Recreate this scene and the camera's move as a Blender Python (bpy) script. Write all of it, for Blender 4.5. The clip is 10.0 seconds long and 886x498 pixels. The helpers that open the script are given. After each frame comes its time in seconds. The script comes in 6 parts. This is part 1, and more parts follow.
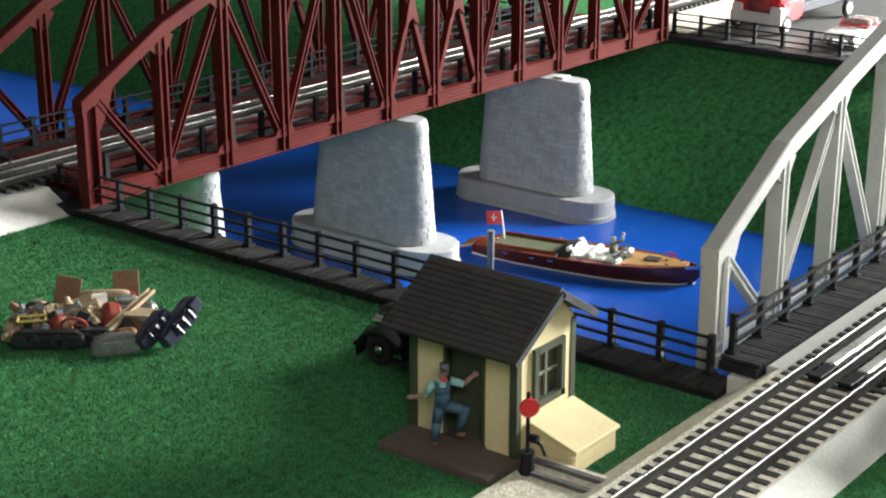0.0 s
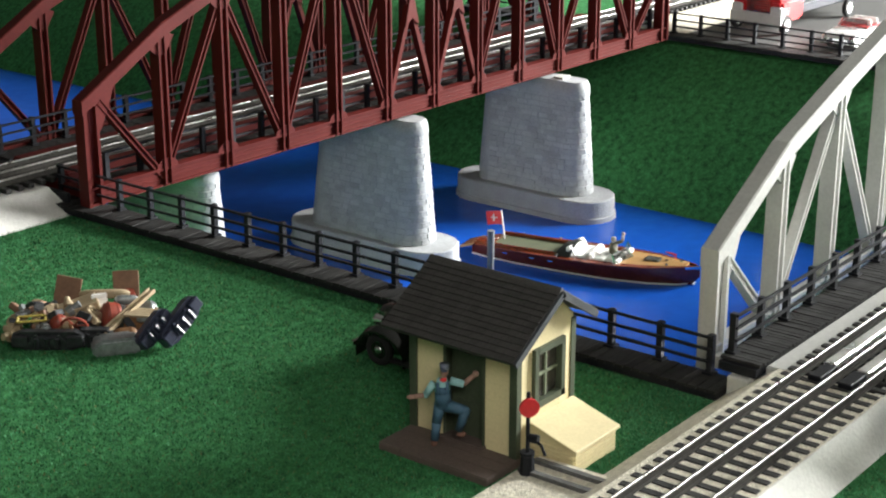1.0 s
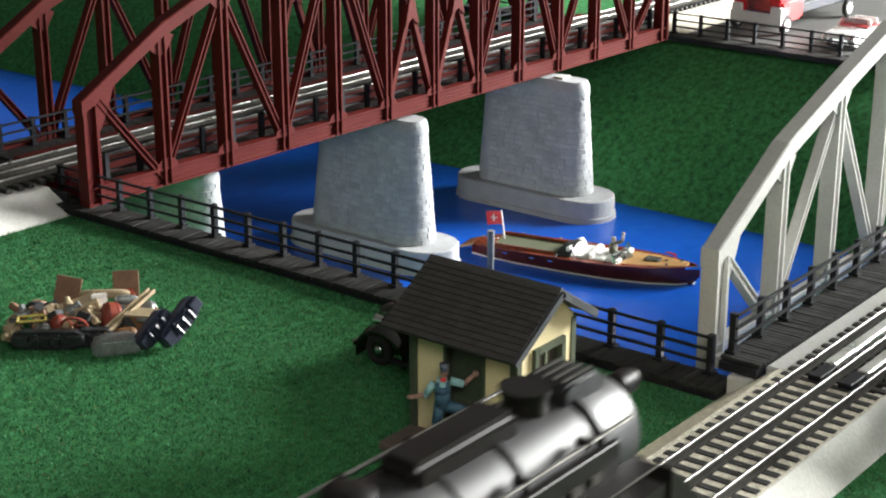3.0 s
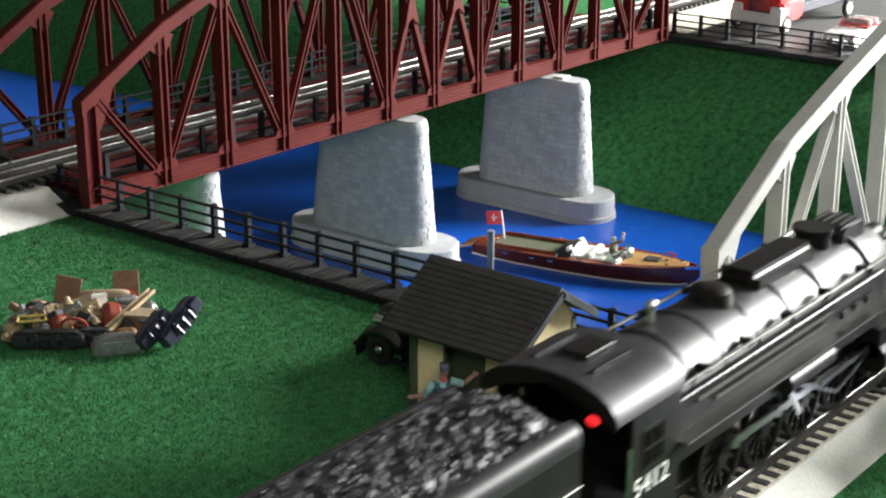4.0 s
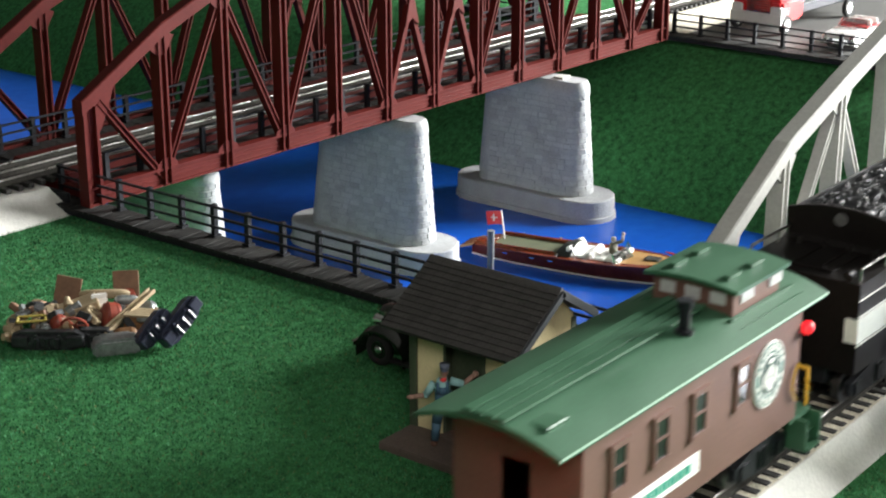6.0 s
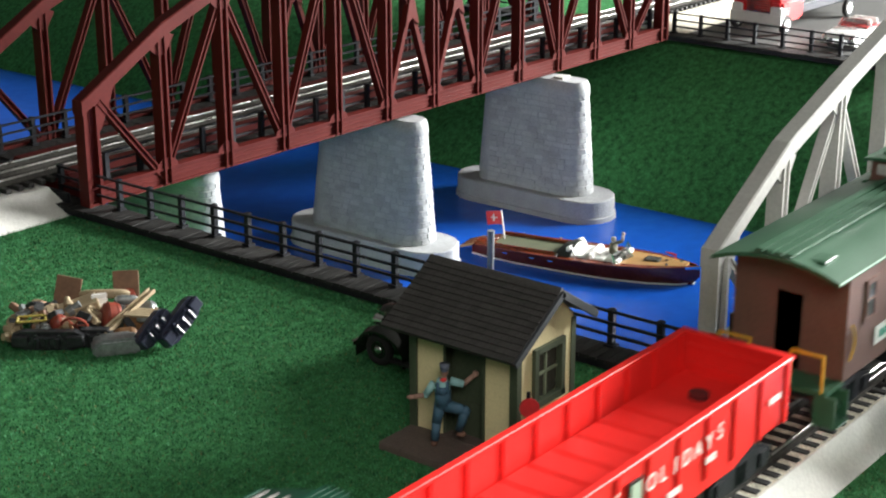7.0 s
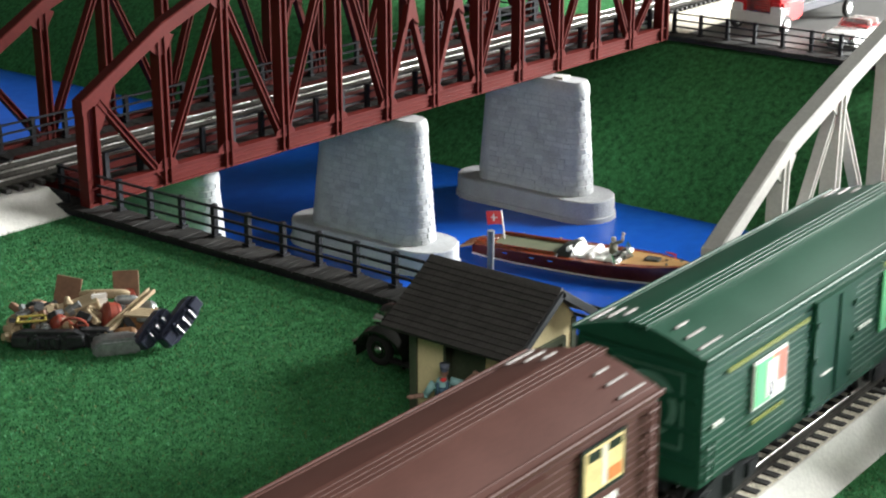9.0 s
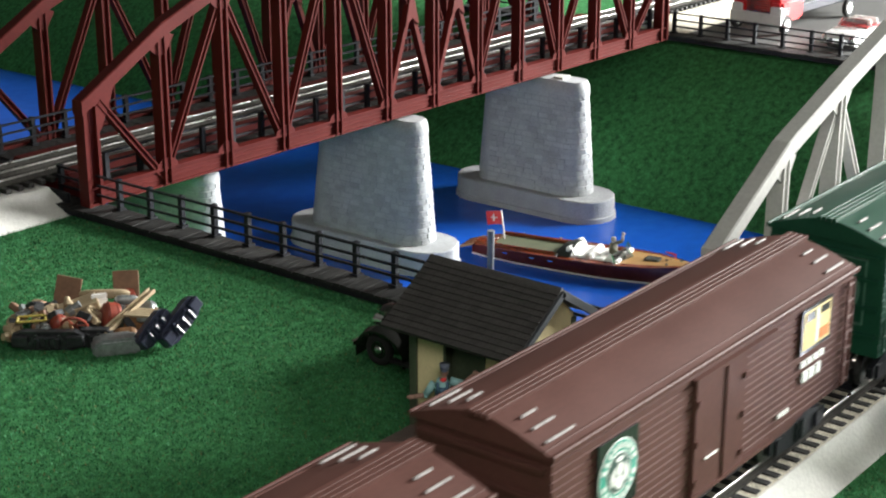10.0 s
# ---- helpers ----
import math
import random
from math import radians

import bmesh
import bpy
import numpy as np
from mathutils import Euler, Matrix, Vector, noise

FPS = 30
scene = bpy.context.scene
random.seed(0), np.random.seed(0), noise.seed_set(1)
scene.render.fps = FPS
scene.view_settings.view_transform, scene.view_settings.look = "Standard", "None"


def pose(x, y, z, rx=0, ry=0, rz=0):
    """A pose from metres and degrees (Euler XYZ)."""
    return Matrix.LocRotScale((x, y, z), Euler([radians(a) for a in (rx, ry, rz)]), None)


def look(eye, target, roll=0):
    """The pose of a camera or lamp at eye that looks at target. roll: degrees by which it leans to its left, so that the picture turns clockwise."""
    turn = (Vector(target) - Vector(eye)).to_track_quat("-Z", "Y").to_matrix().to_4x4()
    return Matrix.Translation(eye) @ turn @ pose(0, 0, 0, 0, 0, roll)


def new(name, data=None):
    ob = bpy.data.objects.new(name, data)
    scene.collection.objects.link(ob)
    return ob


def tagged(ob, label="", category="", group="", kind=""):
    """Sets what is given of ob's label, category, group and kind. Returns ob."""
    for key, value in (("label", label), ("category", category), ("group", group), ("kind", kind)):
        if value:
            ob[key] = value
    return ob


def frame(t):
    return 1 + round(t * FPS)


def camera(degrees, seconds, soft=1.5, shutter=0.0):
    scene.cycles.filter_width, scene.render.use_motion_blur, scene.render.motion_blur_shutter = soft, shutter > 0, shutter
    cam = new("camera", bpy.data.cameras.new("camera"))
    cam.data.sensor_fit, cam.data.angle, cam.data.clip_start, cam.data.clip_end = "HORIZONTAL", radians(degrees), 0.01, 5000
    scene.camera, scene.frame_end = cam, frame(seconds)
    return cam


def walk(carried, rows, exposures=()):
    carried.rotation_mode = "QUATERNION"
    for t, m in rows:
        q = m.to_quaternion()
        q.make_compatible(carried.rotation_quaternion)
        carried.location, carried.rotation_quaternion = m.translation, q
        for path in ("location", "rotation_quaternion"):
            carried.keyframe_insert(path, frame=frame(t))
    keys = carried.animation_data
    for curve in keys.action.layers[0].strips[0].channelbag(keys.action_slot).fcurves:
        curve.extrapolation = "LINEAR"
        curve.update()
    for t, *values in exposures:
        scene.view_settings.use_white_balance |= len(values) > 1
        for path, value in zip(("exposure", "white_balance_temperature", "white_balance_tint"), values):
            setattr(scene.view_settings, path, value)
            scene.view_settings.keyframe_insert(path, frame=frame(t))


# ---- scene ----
cam = camera(30.256, 10.0, soft=2.1, shutter=0.6)
walk(cam, [(t, look((-0.6546, -0.3434, 0.3269), (0.0906, 0.2377, -0.0003))) for t in (0.0, 10.0)])

# ---- world and light: a room with daylight from one large window, plus an added fill ----
world = bpy.data.worlds.new("world")
scene.world = world
world.use_nodes = True
wn = world.node_tree.nodes
sky = wn.new("ShaderNodeTexSky")
sky.sky_type, sky.sun_disc = "NISHITA", False
sky.sun_elevation, sky.sun_rotation = radians(40), radians(110)
world.node_tree.links.new(sky.outputs[0], wn["Background"].inputs[0])
wn["Background"].inputs[1].default_value = 0.1


def area_lamp(name, at, target, w, h, watts, color):
    data = bpy.data.lights.new(name, "AREA")
    data.shape, data.size, data.size_y, data.energy, data.color = "RECTANGLE", w, h, watts, color
    lamp = new(name, data)
    lamp.matrix_world = look(at, target)
    return lamp


area_lamp("window_light", (2.12, -0.84, 0.70), (0.10, 0.00, 0.0), 0.9, 0.7, 305, (0.985, 0.99, 0.965))
# Unseen fill, added at the left front to brighten the shed's front.
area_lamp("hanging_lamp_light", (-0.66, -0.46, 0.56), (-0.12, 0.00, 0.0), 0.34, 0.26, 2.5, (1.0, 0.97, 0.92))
scene.view_settings.exposure = 0.0


# ---- materials ----
def mat(name, color, rough=0.6, metal=0.0, vary=0.15, scale=60.0, fine=600.0, bump=0.0, bscale=None, stain=None, spec=0.5, rand=0.0, grain=None):
    m = bpy.data.materials.new(name)
    m.use_nodes = True
    n, l = m.node_tree.nodes, m.node_tree.links
    p = n["Principled BSDF"]
    p.inputs["Roughness"].default_value, p.inputs["Metallic"].default_value = rough, metal
    p.inputs["Specular IOR Level"].default_value = spec
    tc = n.new("ShaderNodeTexCoord")
    big, small = n.new("ShaderNodeTexNoise"), n.new("ShaderNodeTexNoise")
    big.inputs["Scale"].default_value, small.inputs["Scale"].default_value = scale, fine
    big.inputs["Detail"].default_value = small.inputs["Detail"].default_value = 3
    l.new(tc.outputs["Object"], big.inputs["Vector"])
    if grain:
        stretch = n.new("ShaderNodeMapping")
        stretch.inputs["Scale"].default_value = grain
        l.new(tc.outputs["Object"], stretch.inputs["Vector"])
        l.new(stretch.outputs[0], small.inputs["Vector"])
    else:
        l.new(tc.outputs["Object"], small.inputs["Vector"])
    mix = n.new("ShaderNodeMath")
    mix.operation = "ADD"
    l.new(big.outputs["Fac"], mix.inputs[0])
    l.new(small.outputs["Fac"], mix.inputs[1])
    ramp = n.new("ShaderNodeValToRGB")
    ramp.color_ramp.elements[0].position, ramp.color_ramp.elements[1].position = 0.35, 0.65
    lo = tuple(c * (1 - vary) for c in color)
    hi = tuple(min(1, c * (1 + vary)) for c in color)
    if stain:
        lo = stain
    ramp.color_ramp.elements[0].color, ramp.color_ramp.elements[1].color = (*lo, 1), (*hi, 1)
    half = n.new("ShaderNodeMath")
    half.operation = "MULTIPLY"
    half.inputs[1].default_value = 0.5
    l.new(mix.outputs[0], half.inputs[0])
    l.new(half.outputs[0], ramp.inputs[0])
    out = ramp.outputs[0]
    if rand:
        info = n.new("ShaderNodeObjectInfo")
        hsv = n.new("ShaderNodeHueSaturation")
        mr = n.new("ShaderNodeMapRange")
        mr.inputs[3].default_value, mr.inputs[4].default_value = 1 - rand, 1 + rand
        l.new(info.outputs["Random"], mr.inputs[0])
        l.new(mr.outputs[0], hsv.inputs["Value"])
        l.new(out, hsv.inputs["Color"])
        out = hsv.outputs[0]
    l.new(out, p.inputs["Base Color"])
    rr = n.new("ShaderNodeMapRange")
    rr.inputs[3].default_value, rr.inputs[4].default_value = max(0.03, rough - 0.1), min(1, rough + 0.1)
    l.new(big.outputs["Fac"], rr.inputs[0])
    l.new(rr.outputs[0], p.inputs["Roughness"])
    if bump:
        b = n.new("ShaderNodeBump")
        b.inputs["Strength"].default_value, b.inputs["Distance"].default_value = bump, 0.001
        t2 = small
        if bscale:
            t2 = n.new("ShaderNodeTexNoise")
            t2.inputs["Scale"].default_value, t2.inputs["Detail"].default_value = bscale, 4
            l.new(tc.outputs["Object"], t2.inputs["Vector"])
        l.new(t2.outputs["Fac"], b.inputs["Height"])
        l.new(b.outputs[0], p.inputs["Normal"])
    return m


def glow(name, color, strength):
    m = mat(name, color, 0.3)
    p = m.node_tree.nodes["Principled BSDF"]
    p.inputs["Emission Color"].default_value, p.inputs["Emission Strength"].default_value = (*color, 1), strength
    return m


def clear(name, color=(0.9, 0.95, 0.95)):
    m = bpy.data.materials.new(name)
    m.use_nodes = True
    p = m.node_tree.nodes["Principled BSDF"]
    p.inputs["Base Color"].default_value = (*color, 1)
    p.inputs["Roughness"].default_value, p.inputs["Transmission Weight"].default_value = 0.05, 1.0
    return m


GRASS = mat("grass_mat", (0.044, 0.178, 0.062), 0.95, vary=0.6, scale=190, fine=800, bump=0.6, bscale=1200, spec=0.1)
BLADE = mat("grass_fibre", (0.041, 0.162, 0.048), 0.9, vary=0.75, scale=90, fine=900, spec=0.1)
_n, _l = BLADE.node_tree.nodes, BLADE.node_tree.links
_geo, _ramp = _n.new("ShaderNodeNewGeometry"), _n.new("ShaderNodeValToRGB")
for _p, _c in ((0.0, (0.015, 0.074, 0.031, 1)), (0.5, (0.042, 0.190, 0.078, 1)), (0.9, (0.110, 0.330, 0.150, 1))):
    _e = _ramp.color_ramp.elements.new(_p) if _p not in (0.0,) else _ramp.color_ramp.elements[0]
    _e.color = _c
_ramp.color_ramp.elements[-1].color = (0.16, 0.13, 0.05, 1)
_l.new(_geo.outputs["Random Per Island"], _ramp.inputs[0])
_l.new(_ramp.outputs[0], _n["Principled BSDF"].inputs["Base Color"])
WATER = mat("water_paint", (0.007, 0.075, 0.42), 0.22, vary=0.12, scale=9, fine=80, bump=0.15, bscale=60, spec=0.35)
RED = mat("red_plastic", (0.078, 0.0088, 0.0068), 0.5, vary=0.18, scale=40, fine=500, spec=0.15)
GREY = mat("grey_plastic", (0.50, 0.50, 0.47), 0.5, vary=0.1, scale=40, fine=500, spec=0.4)
BLACK = mat("black_plastic", (0.012, 0.013, 0.016), 0.5, vary=0.4, scale=80, fine=700, bump=0.2, spec=0.2)
DECK = mat("black_deck", (0.022, 0.022, 0.021), 0.6, vary=1.2, scale=150, fine=900, bump=0.3, rand=0.35, stain=(0.009, 0.009, 0.009), grain=(0.12, 1.3, 1.0), spec=0.2)
STONE = mat("grey_stone", (0.35, 0.36, 0.37), 0.75, vary=0.16, scale=60, fine=700, bump=0.5, bscale=350, rand=0.12)
STEEL = mat("rail_steel", (0.30, 0.29, 0.27), 0.30, 1.0, vary=0.25, scale=50, fine=400)
RAILWEB = mat("rail_web", (0.045, 0.042, 0.037), 0.85, vary=0.35, scale=60, fine=500, spec=0.15)
TIE = mat("black_tie", (0.02, 0.019, 0.018), 0.7, vary=0.5, scale=100, fine=800, bump=0.3)
BALLAST = mat("cream_ballast", (0.74, 0.70, 0.58), 0.9, vary=0.2, scale=350, fine=1500, bump=0.9, bscale=900, stain=(0.42, 0.39, 0.31), spec=0.2)
FOAM = mat("white_roadbed", (0.72, 0.71, 0.67), 0.85, vary=0.08, scale=40, fine=500, bump=0.4, bscale=500)
# Dark tone limits the light that the unseen room bounces back.
WALL = mat("room_paint", (0.11, 0.105, 0.10), 0.9, vary=0.04, scale=3, fine=30)


# ---- mesh helpers ----
def B():
    return bmesh.new()


def box(bm, x0, x1, y0, y1, z0, z1, m=None):
    v = [bm.verts.new((x, y, z)) for x in (x0, x1) for y in (y0, y1) for z in (z0, z1)]
    if m is not None:
        bmesh.ops.transform(bm, matrix=m, verts=v)
    for f in ((0, 1, 3, 2), (4, 6, 7, 5), (0, 4, 5, 1), (2, 3, 7, 6), (0, 2, 6, 4), (1, 5, 7, 3)):
        bm.faces.new([v[i] for i in f])
    return v


def cham(bm, off, seg=1):
    bmesh.ops.bevel(bm, geom=bm.edges[:], offset=off, segments=seg, affect="EDGES", clamp_overlap=True)
    return bm


def beam(bm, a, b, w, h, up=(0, 1, 0)):
    """A bar of section w (along up) by h from a to b."""
    a, b = Vector(a), Vector(b)
    d = (b - a).normalized()
    u = Vector(up)
    u = (u - d * u.dot(d)).normalized()
    s = d.cross(u)
    v = [bm.verts.new(p + u * i * w / 2 + s * j * h / 2) for p in (a, b) for i, j in ((-1, -1), (1, -1), (1, 1), (-1, 1))]
    for f in ((3, 2, 1, 0), (4, 5, 6, 7), (0, 1, 5, 4), (1, 2, 6, 5), (2, 3, 7, 6), (3, 0, 4, 7)):
        bm.faces.new([v[i] for i in f])
    return v


def rod(bm, a, b, r, n=10, r2=None):
    a, b = Vector(a), Vector(b)
    r2 = r if r2 is None else r2
    q = (b - a).to_track_quat("Z", "Y").to_matrix().to_4x4()
    ring = [[bm.verts.new(p + (q @ Vector((rr * math.cos(2 * math.pi * i / n), rr * math.sin(2 * math.pi * i / n), 0)))) for i in range(n)] for p, rr in ((a, r), (b, r2))]
    for i in range(n):
        bm.faces.new((ring[0][i], ring[0][(i + 1) % n], ring[1][(i + 1) % n], ring[1][i]))
    bm.faces.new(ring[0][::-1])
    bm.faces.new(ring[1])


def loft(bm, rings, close=True, caps=True):
    """Skin through rings of points of equal count."""
    vs = [[bm.verts.new(p) for p in r] for r in rings]
    n = len(vs[0])
    for a, b in zip(vs, vs[1:]):
        for i in range(n if close else n - 1):
            bm.faces.new((a[i], a[(i + 1) % n], b[(i + 1) % n], b[i]))
    if caps:
        bm.faces.new(vs[0][::-1])
        bm.faces.new(vs[-1])
    return vs


def prism(bm, pts, axis, a, b):
    """Extrude a closed outline of (u, v) along an axis from a to b."""
    def place(u, v, w):
        return {0: (w, u, v), 1: (u, w, v), 2: (u, v, w)}[axis]
    loft(bm, [[place(u, v, w) for u, v in pts] for w in (a, b)])


def ball(bm, c, r, sx=1, sy=1, sz=1, n=2):
    m = Matrix.Translation(c) @ Matrix.Diagonal((sx, sy, sz, 1))
    bmesh.ops.create_icosphere(bm, subdivisions=n, radius=r, matrix=m)


def torus(bm, c, R, r, axis=1, n=20, k=8):
    rings = []
    for i in range(n):
        a = 2 * math.pi * i / n
        ring = []
        for j in range(k):
            b = 2 * math.pi * j / k
            p = [(R + r * math.cos(b)) * math.cos(a), (R + r * math.cos(b)) * math.sin(a), r * math.sin(b)]
            p = {0: (p[2], p[0], p[1]), 1: (p[0], p[2], p[1]), 2: p}[axis]
            ring.append(Vector(c) + Vector(p))
        rings.append([bm.verts.new(q) for q in ring])
    for i in range(n):
        for j in range(k):
            bm.faces.new((rings[i][j], rings[i][(j + 1) % k], rings[(i + 1) % n][(j + 1) % k], rings[(i + 1) % n][j]))


def data_of(name, bm, material, smooth=False):
    bmesh.ops.recalc_face_normals(bm, faces=bm.faces[:])
    me = bpy.data.meshes.new(name)
    bm.to_mesh(me)
    bm.free()
    me.materials.append(material)
    if smooth:
        me.polygons.foreach_set("use_smooth", [True] * len(me.polygons))
        me.set_sharp_from_angle(angle=radians(38))
    return me


def part(name, bm, material, parent=None, label="", smooth=False, at=None):
    ob = new(name, data_of(name, bm, material, smooth))
    ob.parent = parent
    if at is not None:
        ob.matrix_basis = at
    if label:
        ob["label"] = label
    return ob


def thing(name, label, category, at=None, group="", kind=""):
    ob = new(name)
    ob.empty_display_size = 0.01
    if at is not None:
        ob.matrix_basis = at
    return tagged(ob, label, category, group, kind)


def same(ob, parent, at):
    """Another piece on the same mesh."""
    o = new(ob.name, ob.data)
    o.parent, o.matrix_basis = parent, at
    return o


rnd = random.Random(7)
ZR = 0.022

# ---- setting ----
WZ = -0.115
profile = [(-2.9, 0), (-1.0, 0), (-0.02, 0.0), (0.012, -0.001), (0.028, -0.03), (0.05, -0.13), (0.40, -0.14), (0.53, -0.13), (0.546, -0.117), (0.60, -0.074), (0.655, -0.036), (0.708, -0.005), (0.73, -0.001), (0.80, 0), (2.2, 0)]
ys = [-0.75 + i * 0.05 for i in range(52)]
bm = B()
grid = [[bm.verts.new((x, y, z)) for y in ys] for x, z in profile]
for a, b in zip(grid, grid[1:]):
    for i in range(len(ys) - 1):
        bm.faces.new((a[i], b[i], b[i + 1], a[i + 1]))
ground = part("ground", bm, GRASS, smooth=True)
tagged(ground, "dark green grass mat over the table and river banks", "ground", kind="structure")

bm = B()
box(bm, 0.03, 0.60, -0.75, 1.8, WZ - 0.003, WZ)
tagged(part("water", bm, WATER), "flat bright blue painted water of the river", "water", kind="structure")

# Room shell is out of view, added only to enclose and bounce light.
for nm, b in (("floor", (-3, 2.5, -1.45, 3.2, -0.95, -0.90)), ("ceiling", (-3, 2.5, -1.45, 3.2, 2.0, 2.05)), ("wall_west", (-3.1, -3, -1.45, 3.2, -0.9, 2.0)), ("wall_south", (-3, 2.5, -1.55, -1.45, -0.9, 2.0)), ("wall_north", (-3, 2.5, 3.2, 3.3, -0.9, 2.0))):
    bm = B()
    box(bm, *b)
    tagged(part(nm, bm, WALL), "plain painted " + nm.split("_")[0] + " of the unseen room added for light", nm.split("_")[0], kind="structure")
bm = B()
box(bm, 2.5, 2.6, -1.45, -1.42, -0.9, 2.0)
box(bm, 2.5, 2.6, -0.40, 3.2, -0.9, 2.0)
box(bm, 2.5, 2.6, -1.42, -0.40, -0.9, 0.34)
box(bm, 2.5, 2.6, -1.42, -0.40, 1.20, 2.0)
tagged(part("wall_east", bm, WALL), "unseen wall with a window opening, added to shape light", "wall", kind="structure")


# ---- black wooden decks with rail fence ----
def fence_deck(label, length, width, at, posts, thick=0.005, post_h=0.0205, post_w=0.0032, inset=0.0025, plank=0.0052):
    """Deck along +y, planks across, rail fence at its far edge x=width."""
    th = thing("boardwalk", label, "boardwalk", at)
    bm = B()
    box(bm, 0.0006, width - 0.0006, 0, length, -thick, -0.0016)
    part("joist_frame", bm, BLACK, th)
    n = int(length / plank)
    bm = B()
    box(bm, 0, width, 0.0003, plank - 0.0003, -0.0016, 0)
    first = None
    for i in range(n):
        m = pose(rnd.uniform(-.0003, .0003), i * plank, rnd.uniform(-.0002, .0002))
        if first is None:
            first = part("plank", bm, DECK, th, at=m)
        else:
            same(first, th, m)
    bm = B()
    box(bm, -post_w / 2, post_w / 2, -post_w / 2, post_w / 2, -0.001, post_h)
    box(bm, -post_w * .9, post_w * .9, -post_w * .9, post_w * .9, 0, 0.0012)
    first = None
    for y in posts:
        m = pose(width - inset, y, 0)
        if first is None:
            first = part("post", bm, BLACK, th, at=m)
        else:
            same(first, th, m)
    for z in (0.0068, 0.0132, 0.0196):
        bm = B()
        box(bm, width - inset - 0.0028, width - inset - 0.0014, posts[0] - 0.001, posts[-1] + 0.001, z - 0.0007, z + 0.0007)
        part("rail", bm, BLACK, th)
    return th


near_posts = [0.0085 + 0.0286 * i for i in range(18)]
fence_deck("black wooden boardwalk with a three-rail fence along the near bank", 0.506, 0.0205, pose(-0.0082, -0.0045, 0.006), [p + 0.0045 for p in near_posts])
fence_deck("black boardwalk with a rail fence on the far bank", 0.26, 0.018, pose(0.712, 0.205, 0.004), [0.012 + 0.0290 * i for i in range(9)])


# ---- tracks ----
def track(label, x0, x1, at, z=ZR, hidden=0.0):
    th = thing("track", label, "railway track", at)
    for y in (-0.01588, 0, 0.01588):
        bm = B()
        prism(bm, [(y - 0.0019, z - 0.0044), (y + 0.0019, z - 0.0044), (y + 0.0019, z - 0.0040), (y + 0.0006, z - 0.0036), (y + 0.0006, z - 0.0010), (y - 0.0006, z - 0.0010), (y - 0.0006, z - 0.0036), (y - 0.0019, z - 0.0040)], 0, x0, x1)
        web = part("rail", bm, RAILWEB, th)
        bm = B()
        w = 0.00075
        prism(bm, [(y - w, z - 0.0010), (y + w, z - 0.0010), (y + w, z - 0.0006), (y + w * .75, z - 0.0002), (y + w * .35, z), (y - w * .35, z), (y - w * .75, z - 0.0002), (y - w, z - 0.0006)], 0, x0, x1)
        part("rail_head", bm, STEEL, web, "shiny worn rail head", smooth=True)
    if hidden:
        bm = B()
        x = x0
        while x < x0 + hidden:
            box(bm, x, x + 0.0042, -0.0245, 0.0245, z - 0.0077, z - 0.0044)
            x += 0.0089
        tagged(part("ties", bm, TIE, th), kind="stuff")
        x0 += hidden
    bm = B()
    box(bm, 0, 0.0042, -0.0245, 0.0245, z - 0.0077, z - 0.0044)
    cham(bm, 0.0003)
    first, x = None, x0 + 0.002
    while x < x1 - 0.004:
        m = pose(x, 0, 0, 0, 0, rnd.uniform(-1, 1))
        if first is None:
            first = part("tie", bm, TIE, th, at=m)
        else:
            same(first, th, m)
        x += 0.0089
    return th


YT = -0.0545
track("three-rail model track with black ties beside the shed", -2.85, 1.5, pose(0, YT, 0), hidden=2.4)


def roadbed(name, label, pts, x0, x1, material, at=None):
    bm = B()
    prism(bm, pts, 0, x0, x1)
    ob = part(name, bm, material, at=at)
    return tagged(ob, label, "roadbed", kind="structure")


roadbed("ballast", "cream speckled ballast under the near track", [(-0.083, 0.0), (-0.0800, 0.0171), (-0.027, 0.0171), (-0.003, 0.0)], -2.85, 0.012, BALLAST)
roadbed("roadbed_shoulder", "white plaster shoulder of the roadbed", [(-0.0912, 0.0), (-0.0808, 0.0170), (-0.0795, 0.0170), (-0.0795, 0.0)], -2.85, 0.030, FOAM)


# ---- truss bridges ----
def i_beam(bm, axis, a, b, cu, v0, v1, w, web, fl):
    """I section: v from v0 to v1, flange width w about cu."""
    h, k = w / 2, web / 2
    prism(bm, [(cu - h, v0), (cu + h, v0), (cu + h, v0 + fl), (cu + k, v0 + fl), (cu + k, v1 - fl), (cu + h, v1 - fl), (cu + h, v1), (cu - h, v1), (cu - h, v1 - fl), (cu - k, v1 - fl), (cu - k, v0 + fl), (cu - h, v0 + fl)], axis, a, b)


def h_post(bm, x, yy, dx, dy, web, fl, z0, z1):
    """H section standing up: flanges face along x."""
    h, k = dy / 2, web / 2
    a, b = x - dx / 2, x + dx / 2
    prism(bm, [(a, yy - h), (a + fl, yy - h), (a + fl, yy - k), (b - fl, yy - k), (b - fl, yy - h), (b, yy - h), (b, yy + h), (b - fl, yy + h), (b - fl, yy + k), (a + fl, yy + k), (a + fl, yy + h), (a, yy + h)], 2, z0, z1)


